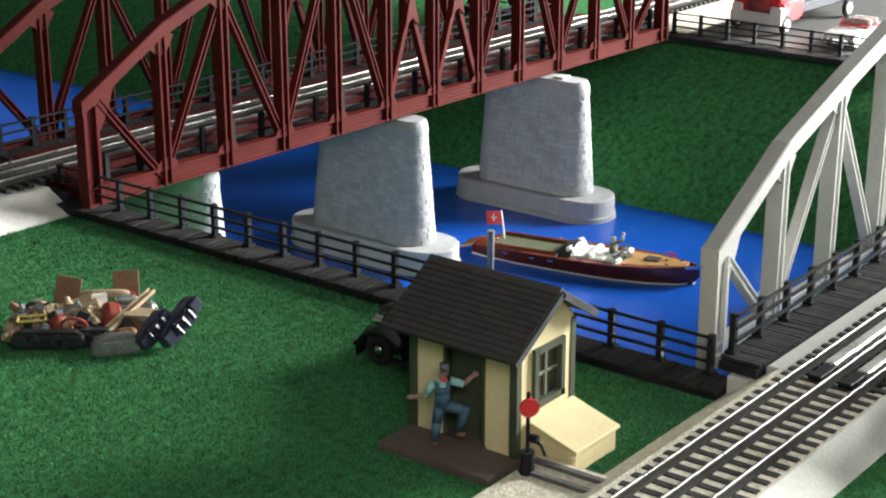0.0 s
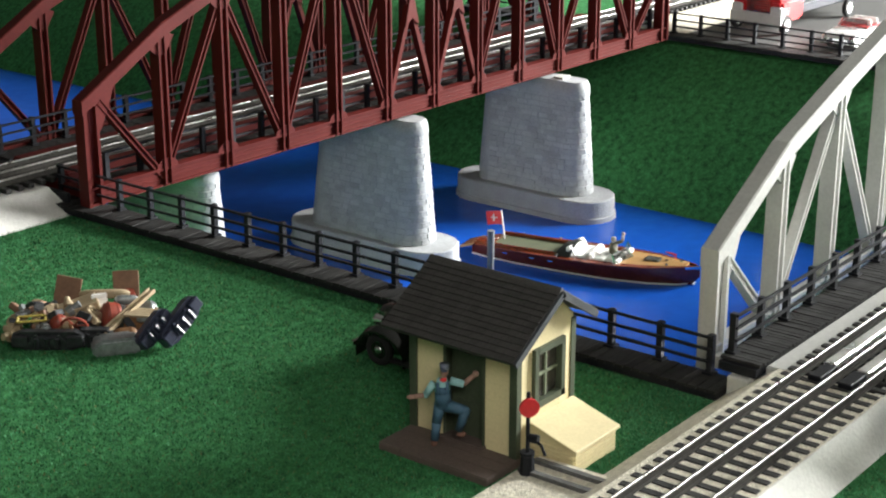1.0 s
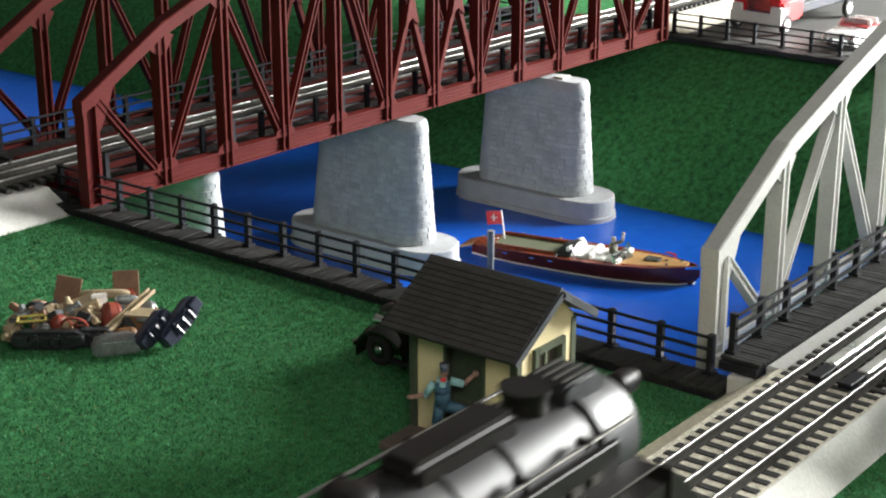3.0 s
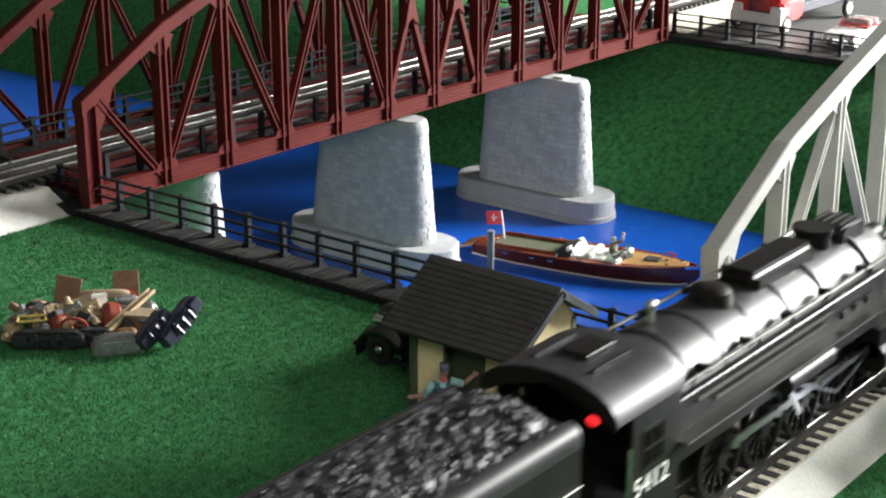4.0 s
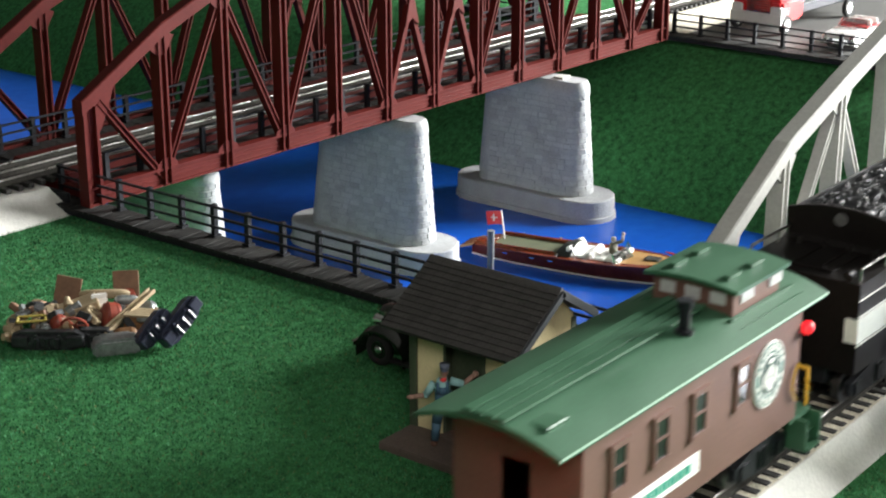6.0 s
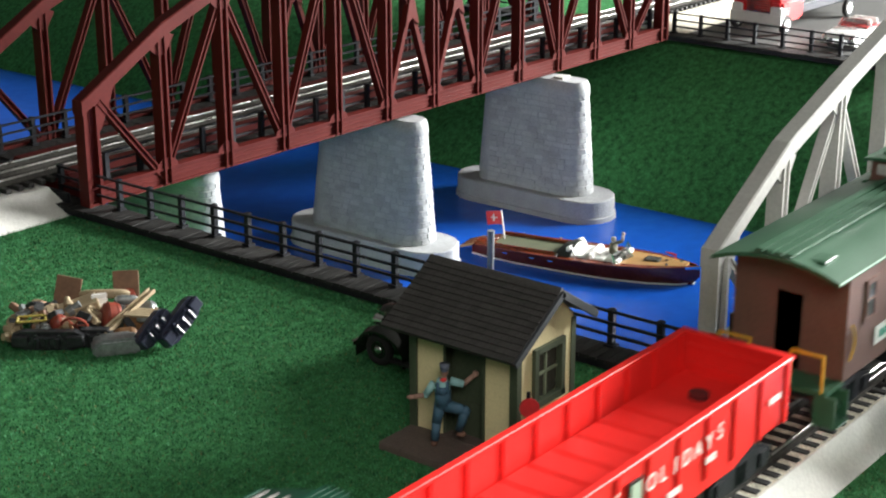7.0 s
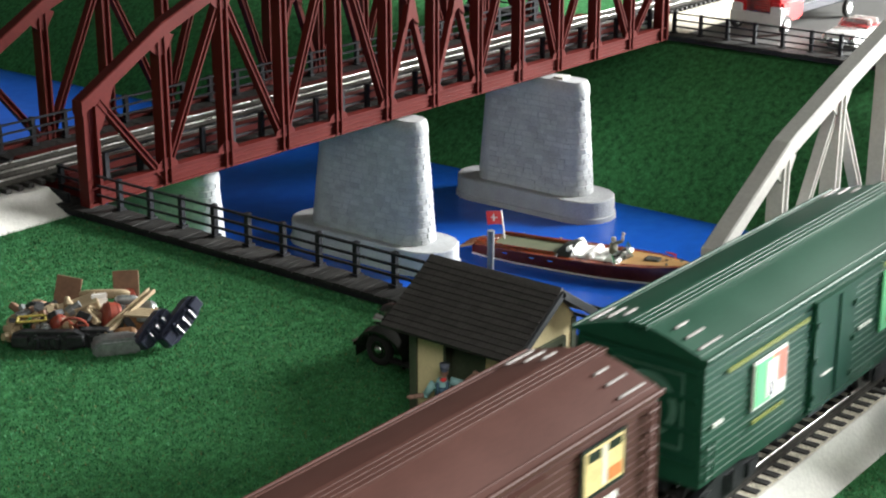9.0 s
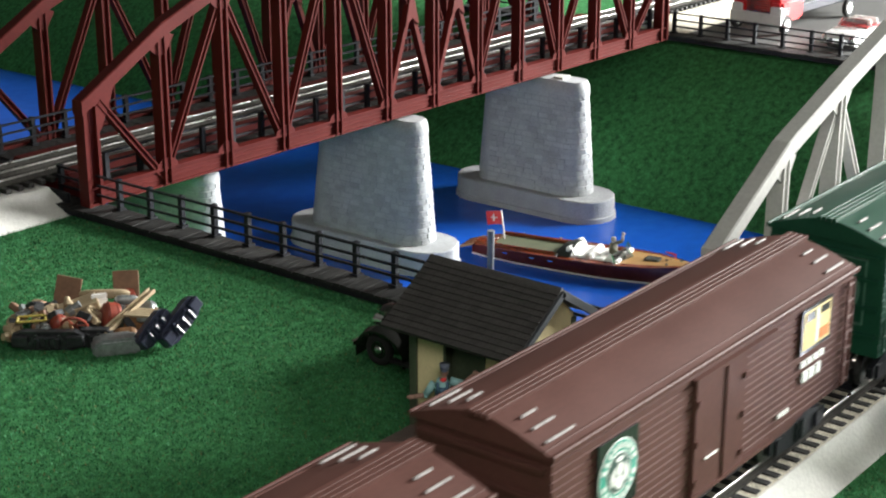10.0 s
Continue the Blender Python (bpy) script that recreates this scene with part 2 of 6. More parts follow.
def truss_bridge(label, color, x0, yn, yaw, pitch, n, z0, half, side=1, nose=0.0, low=0.0):
    """Arched truss bridge along +x; one truss plane at local y=0, the other at y=2*half*side."""
    th = thing("truss_bridge", label, "bridge", pose(x0, yn, z0, 0, 0, yaw))
    L = n * pitch
    top = lambda i: {0: 0.0665, 1: 0.1060, 2: 0.1280, 3: 0.1480}.get(min(i, n - i), 0.160) - low
    cw, ch = 0.0075, 0.0125
    for yy in (0.0, 2 * half * side):
        bm = B()
        i_beam(bm, 0, -0.004 - nose, L + 0.004, yy, 0, ch, cw, 0.0034, 0.0014)
        chord = part("bottom_chord", bm, color, th)
        for z in (0.0048, 0.0078):
            bm = B()
            box(bm, 0.005, L - 0.005, yy - 0.0024, yy - 0.0014, z - 0.0003, z + 0.0003)
            part("moulding", bm, color, chord)
        bm = B()
        rings = []
        for i in range(n + 1):
            x, z = i * pitch + (-0.0068 - nose if i == 0 else 0.0068 if i == n else 0), top(i)
            rings.append([(x, yy - 0.0050, z - 0.0052), (x, yy + 0.0050, z - 0.0052), (x, yy + 0.0050, z + 0.0036), (x, yy + 0.0042, z + 0.0044), (x, yy - 0.0042, z + 0.0044), (x, yy - 0.0050, z + 0.0036)])
        loft(bm, rings)
        part("top_chord", bm, color, th)
        for i in range(n + 1):
            x = i * pitch - (nose if i == 0 else 0)
            bm = B()
            if i in (0, n):
                h_post(bm, x, yy, 0.0120, 0.0095, 0.0040, 0.0022, 0, top(i) - 0.001)
                part("end_post", bm, color, th)
                bm = B()
                s = 1 if i == 0 else -1
                prism(bm, [(x, top(i)), (x + s * 0.022, top(i) + 0.011), (x + s * 0.016, top(i) - 0.004), (x + s * 0.009, top(i) - 0.018), (x, top(i) - 0.018)], 1, yy - 0.0024, yy - 0.0012)
                part("gusset", bm, color, th)
                continue
            h_post(bm, x, yy, 0.0068, 0.0092, 0.0022, 0.0014, 0.0005, top(i) - 0.003)
            part("upright", bm, color, th)
            bm = B()
            prism(bm, [(x - 0.010, ch - 0.001), (x - 0.0085, ch + 0.0030), (x - 0.0034, ch + 0.0065), (x + 0.0034, ch + 0.0065), (x + 0.0085, ch + 0.0030), (x + 0.010, ch - 0.001)], 1, yy - 0.0034, yy - 0.0024)
            part("gusset", bm, color, th)
            bm = B()
            prism(bm, [(x - 0.011, top(i) - 0.011), (x - 0.0034, top(i) - 0.017), (x + 0.0034, top(i) - 0.017), (x + 0.011, top(i) - 0.005), (x, top(i))], 1, yy - 0.0034, yy - 0.0024)
            part("gusset", bm, color, th)
        for i in range(n):
            lo, hi = (i, i + 1) if i % 2 else (i + 1, i)
            if i in (n // 2 - 1, n // 2):
                xm = (i + 0.5) * pitch
                for e in (i, i + 1):
                    bm = B()
                    beam(bm, (e * pitch, yy, 0.006), (xm, yy, 0.086), 0.0055, 0.0038)
                    part("diagonal", bm, color, th)
                bm = B()
                prism(bm, [(xm - 0.008, 0.070), (xm - 0.003, 0.090), (xm + 0.003, 0.090), (xm + 0.008, 0.070), (xm, 0.076)], 1, yy - 0.004, yy - 0.003)
                part("gusset", bm, color, th)
                continue
            bm = B()
            p, q = Vector((lo * pitch, yy, 0.008)), Vector((hi * pitch, yy, top(hi) - 0.006))
            if hi in (0, n):
                p.z, q.x, q.z = 0.003, hi * pitch + (0.003 if hi == 0 else -0.003), top(hi) + 0.001
            d = (q - p).normalized()
            w = Vector((-d.z, 0, d.x)) * 0.0022
            rings = []
            for c in (p, q):
                rings.append([c + w * a + Vector((0, b, 0)) for a, b in ((-1, -0.003), (-0.55, -0.003), (-0.55, -0.0012), (0.55, -0.0012), (0.55, -0.003), (1, -0.003), (1, 0.003), (0.55, 0.003), (0.55, 0.0012), (-0.55, 0.0012), (-0.55, 0.003), (-1, 0.003))])
            loft(bm, rings)
            part("diagonal", bm, color, th)
    ya, yb = sorted((0.003 * side, (2 * half - 0.003) * side))
    for i in range(n + 1):
        bm = B()
        box(bm, i * pitch - 0.003, i * pitch + 0.003, ya, yb, 0.001, 0.0075)
        part("cross_beam", bm, color, th)
    for y in (half - 0.0245, half + 0.0245):
        bm = B()
        wide = 0.0080 if side < 0 else 0.0055
        yc = y + (0.0025 if y > half else -0.0025) * (1 if side < 0 else 0)
        box(bm, -0.014 if side < 0 else 0, L, yc * side - wide, yc * side + wide, 0.0035, 0.0145)
        part("stringer", cham(bm, 0.0012, 2), color, th)
    return th


PITCH = 0.0557
RB = pose(0.0113, 0.459, 0, 0, 0, -2.0)
red = truss_bridge("dark red plastic arched truss railway bridge on stone piers", RED, 0.0113, 0.459, -2.0, PITCH, 12, 0.006, 0.0630, nose=0.006)
grey = truss_bridge("light grey plastic arched truss railway bridge over the river", GREY, 0.0264, 0.0175, 0.0, 0.0628, 12, 0.002, 0.0720, -1, low=0.0070)
track("three-rail track over the red bridge", -0.5, 1.6, RB @ pose(0, 0.063, 0))
GP = [0.010 + 0.0281 * i for i in range(25)]
LW = 0.70
fence_deck("black boardwalk with rail fence on the grey bridge", LW, 0.0215, pose(0.0045 + LW, -0.0195, 0.018, 0, 0, 90), [LW - p for p in reversed(GP)], thick=0.006, plank=0.0034)
fence_deck("black boardwalk with rail fence on the grey bridge", LW, 0.0215, pose(0.0045, -0.0895, 0.018, 0, 0, -90), GP, thick=0.006, plank=0.0034)
LR = 0.668
RP = [0.012 + 0.0281 * i for i in range(24)]
fence_deck("black boardwalk with rail fence inside the red bridge", LR, 0.019, RB @ pose(0, 0.0230, 0.016, 0, 0, -90), RP, thick=0.006, plank=0.008)
fence_deck("black boardwalk with rail fence inside the red bridge", LR, 0.019, RB @ pose(LR, 0.1030, 0.016, 0, 0, 90), RP, thick=0.006, plank=0.008)
PLATE = mat("bridge_plate", (0.66, 0.65, 0.62), 0.3, 0.9, vary=0.15, scale=60, fine=500)
for y in (-0.0085, 0.0085, -0.0225):
    bm = B()
    box(bm, 0.026, 0.72, YT + y - 0.0031, YT + y + 0.0031, ZR - 0.0062, ZR - 0.0016)
    cham(bm, 0.0006)
    tagged(part("guard_plate", bm, PLATE), "bright metal guard plate between the rails on the bridge", "guard rail", group="guard plates")
bm = B()
for y in (-0.011, 0.004):
    box(bm, 0.008, 0.026, YT + y, YT + y + 0.007, ZR - 0.0062, ZR - 0.002)
tagged(part("track_connector", cham(bm, 0.0006), BLACK), "dark metal clip where the bridge track joins", "track clip")


# ---- stone piers ----
def stadium(hx, yn, yf, k=9):
    pts = []
    for i in range(k):
        a = math.pi + math.pi * i / (k - 1)
        pts.append((hx * math.cos(a), yn + hx + hx * math.sin(a)))
    for i in range(k):
        a = math.pi * i / (k - 1)
        pts.append((hx * math.cos(a), yf - hx + hx * math.sin(a)))
    return pts


def along(hx, yn, yf, u):
    """Point and outward normal u metres round a stadium, from the middle of the -x face towards the near end."""
    s = (yf - yn - 2 * hx)
    if u < s / 2:
        return (-hx, (yn + yf) / 2 - u), (-1, 0)
    u -= s / 2
    if u < math.pi * hx:
        a = math.pi + u / hx
        return (hx * math.cos(a), yn + hx + hx * math.sin(a)), (math.cos(a), math.sin(a))
    u -= math.pi * hx
    return (hx, yn + hx + u), (1, 0)


def pier(x, top, bot, plinth, label, courses=19):
    """Tapered pier; top, bot, plinth: half thickness, near y, far y."""
    th = thing("bridge_pier", label, "pier", pose(x, 0, WZ), group="piers of the red bridge")
    h = -WZ + 0.0042
    ring = lambda z, q, g=0.0: [(px, py, z) for px, py in stadium(q[0] + g, q[1] - g, q[2] + g)]
    bm = B()
    loft(bm, [ring(0, plinth, 0.0015), ring(0.004, plinth, 0.0015), ring(0.0045, plinth), ring(0.0185, plinth), ring(0.0195, plinth, -0.001)])
    part("plinth", bm, STONE, th, smooth=True)
    bm = B()
    loft(bm, [ring(0.019, bot), ring(h - 0.010, top)])
    part("core", bm, STONE, th, smooth=True)
    bm = B()
    loft(bm, [ring(h - 0.0125, top, -0.0004), ring(h - 0.0120, top, 0.0008), ring(h - 0.0105, top, 0.0011), ring(h - 0.0040, top, 0.0004), ring(h - 0.0030, top, -0.0004), ring(h - 0.0010, top, -0.0008), ring(h - 0.0003, top, -0.0016)])
    part("cap", bm, STONE, th, smooth=True)
    for yy in (0.026, 0.09):
        bm = B()
        box(bm, -0.006, 0.006, top[1] + yy - 0.005, top[1] + yy + 0.005, h - 0.0006, h + 0.0016)
        part("bearing_pad", cham(bm, 0.0004), GREY, th)
    r = random.Random(int(x * 1000))
    z0, z1 = 0.0195, h - 0.011
    for c in range(courses):
        f0, f1 = (c + 0.06) / courses, (c + 0.94) / courses
        q = lambda f: tuple(b + (t - b) * f for b, t in zip(bot, top))
        qa, qb = q(f0), q(f1)
        za, zb = z0 + (z1 - z0) * f0, z0 + (z1 - z0) * f1
        total = (qa[2] - qa[1] - 2 * qa[0]) / 2 + math.pi * qa[0] + 0.004
        totb = (qb[2] - qb[1] - 2 * qb[0]) / 2 + math.pi * qb[0] + 0.004
        u = -(qa[2] - qa[1] - 2 * qa[0]) / 2
        while u < total - 0.004:
            w = r.uniform(0.006, 0.0125)
            g, out = 0.00025, r.uniform(0.00015, 0.0006)
            k = totb / total
            bm = B()
            curved = u + w > (qa[2] - qa[1] - 2 * qa[0]) / 2
            steps = 4 if curved else 1
            lo, hi = [], []
            us = [u + g + (w - 2 * g) * i / steps for i in range(steps + 1)]
            for row, qq, zz, kk, sg in ((us, qa, za, 1, 1), (us[::-1], qb, zb, k, -1)):
                for i, uu in enumerate(row):
                    e = 0.0003 if i == 0 else -0.0003 if i == steps else 0
                    (px, py), (nx, ny) = along(*qq, uu * kk)
                    lo.append((px - nx * 0.0006, py - ny * 0.0006, zz))
                    (px, py), (nx, ny) = along(*qq, (uu + sg * e) * kk)
                    hi.append((px + nx * out, py + ny * out, zz + sg * 0.0003))
            vs = [[bm.verts.new(p) for p in q_] for q_ in (lo, hi)]
            m_ = len(lo)
            for i in range(m_):
                bm.faces.new((vs[0][i], vs[0][(i + 1) % m_], vs[1][(i + 1) % m_], vs[1][i]))
            for i in range(steps):
                bm.faces.new((vs[1][i], vs[1][i + 1], vs[1][m_ - 2 - i], vs[1][m_ - 1 - i]))
            part("stone", bm, STONE, th)
            u += w
    return th


PL = "grey stone-block bridge pier on a rounded plinth in the water"
pier(0.312, (0.0118, 0.4290, 0.5320), (0.0190, 0.4226, 0.5428), (0.027, 0.4010, 0.5635), PL)
pier(0.500, (0.0118, 0.4008, 0.5045), (0.0190, 0.3950, 0.5112), (0.027, 0.3736, 0.5328), PL)
pier(0.118, (0.0118, 0.4640, 0.5670), (0.0190, 0.4585, 0.5770), (0.027, 0.4385, 0.598), PL)


# ---- the train ----
BROWN = mat("brown_car", (0.082, 0.036, 0.029), 0.55, vary=0.14, scale=30, fine=600, spec=0.12)
GREENC = mat("green_car", (0.008, 0.054, 0.030), 0.5, vary=0.14, scale=30, fine=600, spec=0.18)
REDC = mat("red_gondola", (0.76, 0.024, 0.020), 0.42, vary=0.06, scale=30, fine=600, spec=0.22)
CABR = mat("caboose_roof", (0.030, 0.098, 0.050), 0.5, vary=0.12, scale=40, fine=600)
CABB = mat("caboose_body", (0.140, 0.070, 0.052), 0.55, vary=0.15, scale=40, fine=600)
LOCO = mat("loco_black", (0.010, 0.0085, 0.008), 0.42, vary=0.3, scale=40, fine=500, spec=0.13)
LOCOG = mat("boiler_graphite", (0.018, 0.018, 0.019), 0.42, vary=0.25, scale=40, fine=500, spec=0.32)
COAL = mat("coal", (0.024, 0.025, 0.028), 0.5, vary=0.5, scale=120, fine=700, spec=0.38, bump=0.4)
WHITE = mat("white_print", (0.78, 0.78, 0.74), 0.5, vary=0.08)
# Pale tone paints in the grab irons' glints along with their wear.
WORN_GLINT = mat("worn_edge", (0.24, 0.22, 0.21), 0.4, vary=0.3, scale=300)
# Pale green paints in the highlight that runs along the caboose eaves.
EAVE_GLINT = mat("pale_green_edge", (0.22, 0.36, 0.26), 0.45, vary=0.2)
YEL = mat("yellow_rail", (0.62, 0.36, 0.03), 0.45, vary=0.15)
MINT = mat("mint_label", (0.16, 0.60, 0.28), 0.5, vary=0.1)
GOLD = mat("gold_print", (0.24, 0.27, 0.06), 0.5, vary=0.1)
CREAM = mat("cream_label", (0.70, 0.55, 0.25), 0.5, vary=0.2, scale=120)
TEALG = mat("grey_teal_print", (0.16, 0.24, 0.21), 0.5, vary=0.1)
TEAL = mat("teal_print", (0.05, 0.30, 0.22), 0.5, vary=0.1)
GLASS = mat("frosted_pane", (0.45, 0.45, 0.43), 0.2, vary=0.15, scale=90)
DARKP = mat("dark_pane", (0.02, 0.02, 0.02), 0.15, vary=0.2)
WHEEL = mat("wheel_metal", (0.10, 0.10, 0.10), 0.35, 0.8, vary=0.3)
ROD = mat("rod_steel", (0.45, 0.44, 0.42), 0.3, 1.0, vary=0.2)
DKLENS = mat("dull_lens", (0.10, 0.10, 0.10), 0.3, vary=0.2)
LAMP = glow("red_marker", (0.9, 0.02, 0.03), 1.0)


# Body and stem added round the fill light; no such lamp is known here.
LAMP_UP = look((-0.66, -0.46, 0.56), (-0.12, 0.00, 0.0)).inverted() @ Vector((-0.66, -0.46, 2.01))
fill_body = thing("hanging_lamp", "unseen lamp body added round the fill light", "lamp", look((-0.66, -0.46, 0.56), (-0.12, 0.00, 0.0)))
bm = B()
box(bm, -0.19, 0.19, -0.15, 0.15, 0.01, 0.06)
part("housing", cham(bm, 0.01), FOAM, fill_body)
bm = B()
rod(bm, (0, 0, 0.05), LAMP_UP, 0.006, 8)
part("stem", bm, FOAM, fill_body)

# ---- the shed and what stands round it ----
CREAMW = mat("cream_paint", (0.70, 0.60, 0.34), 0.6, vary=0.08, scale=60, fine=700)
SHEDG = mat("dark_green_paint", (0.060, 0.075, 0.045), 0.55, vary=0.2, scale=80, fine=700)
SHINGLE = mat("charcoal_shingle", (0.048, 0.045, 0.042), 0.75, vary=0.3, scale=120, fine=900, bump=0.4, rand=0.18)
UMBER = mat("umber_plank", (0.115, 0.085, 0.072), 0.65, vary=0.2, scale=60, fine=700, bump=0.3)
PANE = mat("old_pane", (0.06, 0.055, 0.045), 0.1, vary=0.3, scale=60)


GLAZE = mat("pale_green_paint", (0.20, 0.23, 0.15), 0.5, vary=0.1)


def siding(bm, axis, a, b, face, out, z0, z1, pitch=0.0021, thick=0.0012):
    """Saw-tooth boards; wall runs along axis from a to b, its face at 'face', outward sign out."""
    n = max(1, int(round((z1 - z0) / pitch)))
    pts = []
    for i in range(n):
        za, zb = z0 + (z1 - z0) * i / n, z0 + (z1 - z0) * (i + 1) / n
        pts += [(face + out * 0.0004, za), (face, zb)]
    pts += [(face - out * thick, z1), (face - out * thick, z0)]
    prism(bm, pts, axis, a, b)


def shed():
    th = thing("shed", "cream clapboard trackside shed with charcoal shingle roof", "shed")
    x0, x1, y0, y1, zf, zt = -0.1212, -0.0795, 0.0316, 0.0900, 0.0035, 0.0580
    xr, zr = -0.0985, 0.0760
    # front wall, two panels either side of the door
    for a, b in ((0.0342, 0.0493), (0.0716, 0.0873)):
        bm = B()
        siding(bm, 1, a, b, x0, -1, zf, zt)
        part("wall_panel", bm, CREAMW, th)
    for y in (y0 + 0.0012, y1 - 0.0012):
        for x in (x0 - 0.0002, x1):
            bm = B()
            box(bm, x - 0.0012, x + 0.0022, y - 0.0020, y + 0.0020, 0.0, zt)
            part("corner_board", bm, SHEDG, th)
    bm = B()
    box(bm, x0 + 0.004, x0 + 0.0055, 0.0495, 0.0710, zf, 0.0560)
    door = part("door", bm, SHEDG, th, "dark green door")
    for za, zz in ((0.008, 0.022), (0.026, 0.045)):
        bm = B()
        box(bm, x0 + 0.0032, x0 + 0.0042, 0.0530, 0.0675, za, zz)
        part("door_panel", bm, SHEDG, door)
    for y in (0.0494, 0.0711):
        bm = B()
        box(bm, x0 - 0.0008, x0 + 0.005, y - 0.0007, y + 0.0007, zf, 0.0565)
        part("door_jamb", bm, SHEDG, th)
    bm = B()
    box(bm, x0 - 0.0035, x0 + 0.004, 0.0480, 0.0715, zf, zf + 0.0016)
    part("doorstep", bm, UMBER, th)
    bm = B()
    box(bm, x0, x0 + 0.0015, 0.0342, 0.0873, 0.0555, zt)
    part("lintel", bm, CREAMW, th)
    # gable walls with a window opening in the near one
    wa, wb, wz0, wz1 = -0.1088, -0.0893, 0.0262, 0.0500
    for a, b, c, d in ((x0 + 0.0012, wa, 0.0, 0.0505), (wb, x1 - 0.0005, 0.0, 0.0505), (wa, wb, 0.0, wz0)):
        bm = B()
        siding(bm, 0, a, b, y0, -1, c, d)
        part("wall_panel", bm, CREAMW, th)
    bm = B()
    lft, rgt = [], []
    for i in range(13):
        za = 0.0505 + (zr - 0.0525) * i / 12
        h = min(0.0195, (zr + 0.0005 - za) * 1.2)
        lft.append((xr - h, za))
        rgt.append((xr + h, za))
    prism(bm, rgt + lft[::-1], 1, y0 - 0.0003, y0 + 0.0012)
    part("gable_wall", bm, CREAMW, th)
    bm = B()
    siding(bm, 0, x0 + 0.0012, x1 - 0.0005, y1, 1, 0.0, zt)
    part("gable_wall", bm, CREAMW, th)
    bm = B()
    siding(bm, 1, y0 + 0.001, y1 - 0.001, x1, 1, 0.0, zt)
    part("rear_wall", bm, CREAMW, th)
    win = new("window")
    win.parent = th
    for a, b, c, d in ((wa - 0.002, wa + 0.0008, wz0 - 0.002, wz1 + 0.002), (wb - 0.0008, wb + 0.002, wz0 - 0.002, wz1 + 0.002), (wa, wb, wz1 - 0.0008, wz1 + 0.002), (wa - 0.0025, wb + 0.0025, wz0 - 0.0025, wz0 + 0.0006)):
        bm = B()
        box(bm, a, b, y0 - 0.0022, y0 + 0.001, c, d)
        part("window_frame", bm, SHEDG, win)
    xm, zm = (wa + wb) / 2, (wz0 + wz1) / 2
    for a, b, c, d in ((xm - 0.0005, xm + 0.0005, wz0, wz1), (wa, wb, zm - 0.0006, zm + 0.0006)):
        bm = B()
        box(bm, a, b, y0 + 0.0002, y0 + 0.0012, c, d)
        part("glazing_bar", bm, GLAZE, win)
    for xa, xb in ((wa, xm), (xm, wb)):
        for za, zb in ((wz0, zm), (zm, wz1)):
            bm = B()
            box(bm, xa + 0.0004, xb - 0.0004, y0 + 0.0013, y0 + 0.0016, za + 0.0004, zb - 0.0004)
            part("pane", bm, PANE, win)
    # platform
    bm = B()
    box(bm, -0.1455, x1 + 0.001, 0.0298, 0.0905, 0.0, zf)
    part("platform", cham(bm, 0.0004), UMBER, th, "umber brown platform")
    for i in range(3):
        bm = B()
        box(bm, -0.1452 + 0.0082 * i, -0.1452 + 0.0082 * i + 0.0079, 0.0300, 0.0903, zf - 0.0004, zf + 0.0004)
        part("plank", bm, UMBER, th)
    # roof
    ya, yb = 0.0248, 0.0975
    slope = math.degrees(math.atan2(zr - 0.0535, 0.0358))
    full = math.hypot(zr - 0.0535, 0.0358)
    for side in (1, -1):
        ln = full if side < 0 else full * 0.80
        base = pose(xr, 0, zr + 0.0015) @ (pose(0, 0, 0, 0, slope, 0) if side > 0 else pose(0, 0, 0, 0, 180 - slope, 0))
        bm = B()
        box(bm, 0, ln, ya, yb, -0.0016 if side > 0 else 0.0, 0.0 if side > 0 else 0.0016)
        slab = part("roof_slope", bm, SHINGLE, th, at=base)
        rows, cols = 13, 14
        bm = B()
        cw = (yb - ya) / cols
        s = 1 if side > 0 else -1
        loft(bm, [[(0, 0.00004, 0), (0, cw - 0.00004, 0), (0, cw - 0.00004, s * 0.0003), (0, 0.00004, s * 0.0003)], [(ln / rows + 0.0003, 0.00004, 0), (ln / rows + 0.0003, cw - 0.00004, 0), (ln / rows + 0.0003, cw - 0.00004, s * 0.0010), (ln / rows + 0.0003, 0.00004, s * 0.0010)]])
        first = None
        for i in range(rows):
            for j in range(cols):
                m = pose(ln * i / rows + rnd.uniform(-.00012, .00012), ya + cw * j, 0)
                if first is None:
                    first = part("shingle", bm, SHINGLE, slab, at=m)
                else:
                    same(first, slab, m)
        bm = B()
        box(bm, 0, ln, ya - 0.0012, ya + 0.0004, -0.0030 if side > 0 else 0, 0 if side > 0 else 0.0030)
        part("barge_board", bm, mat("barge_grey", (0.045, 0.05, 0.055), 0.5, vary=0.2), slab)
    bm = B()
    prism(bm, [(xr - 0.0022, zr + 0.0008), (xr, zr + 0.0030), (xr + 0.0022, zr + 0.0008)], 1, ya, yb)
    part("ridge_cap", bm, SHINGLE, th)
    return th


# roof slopes face down both ways
shed()

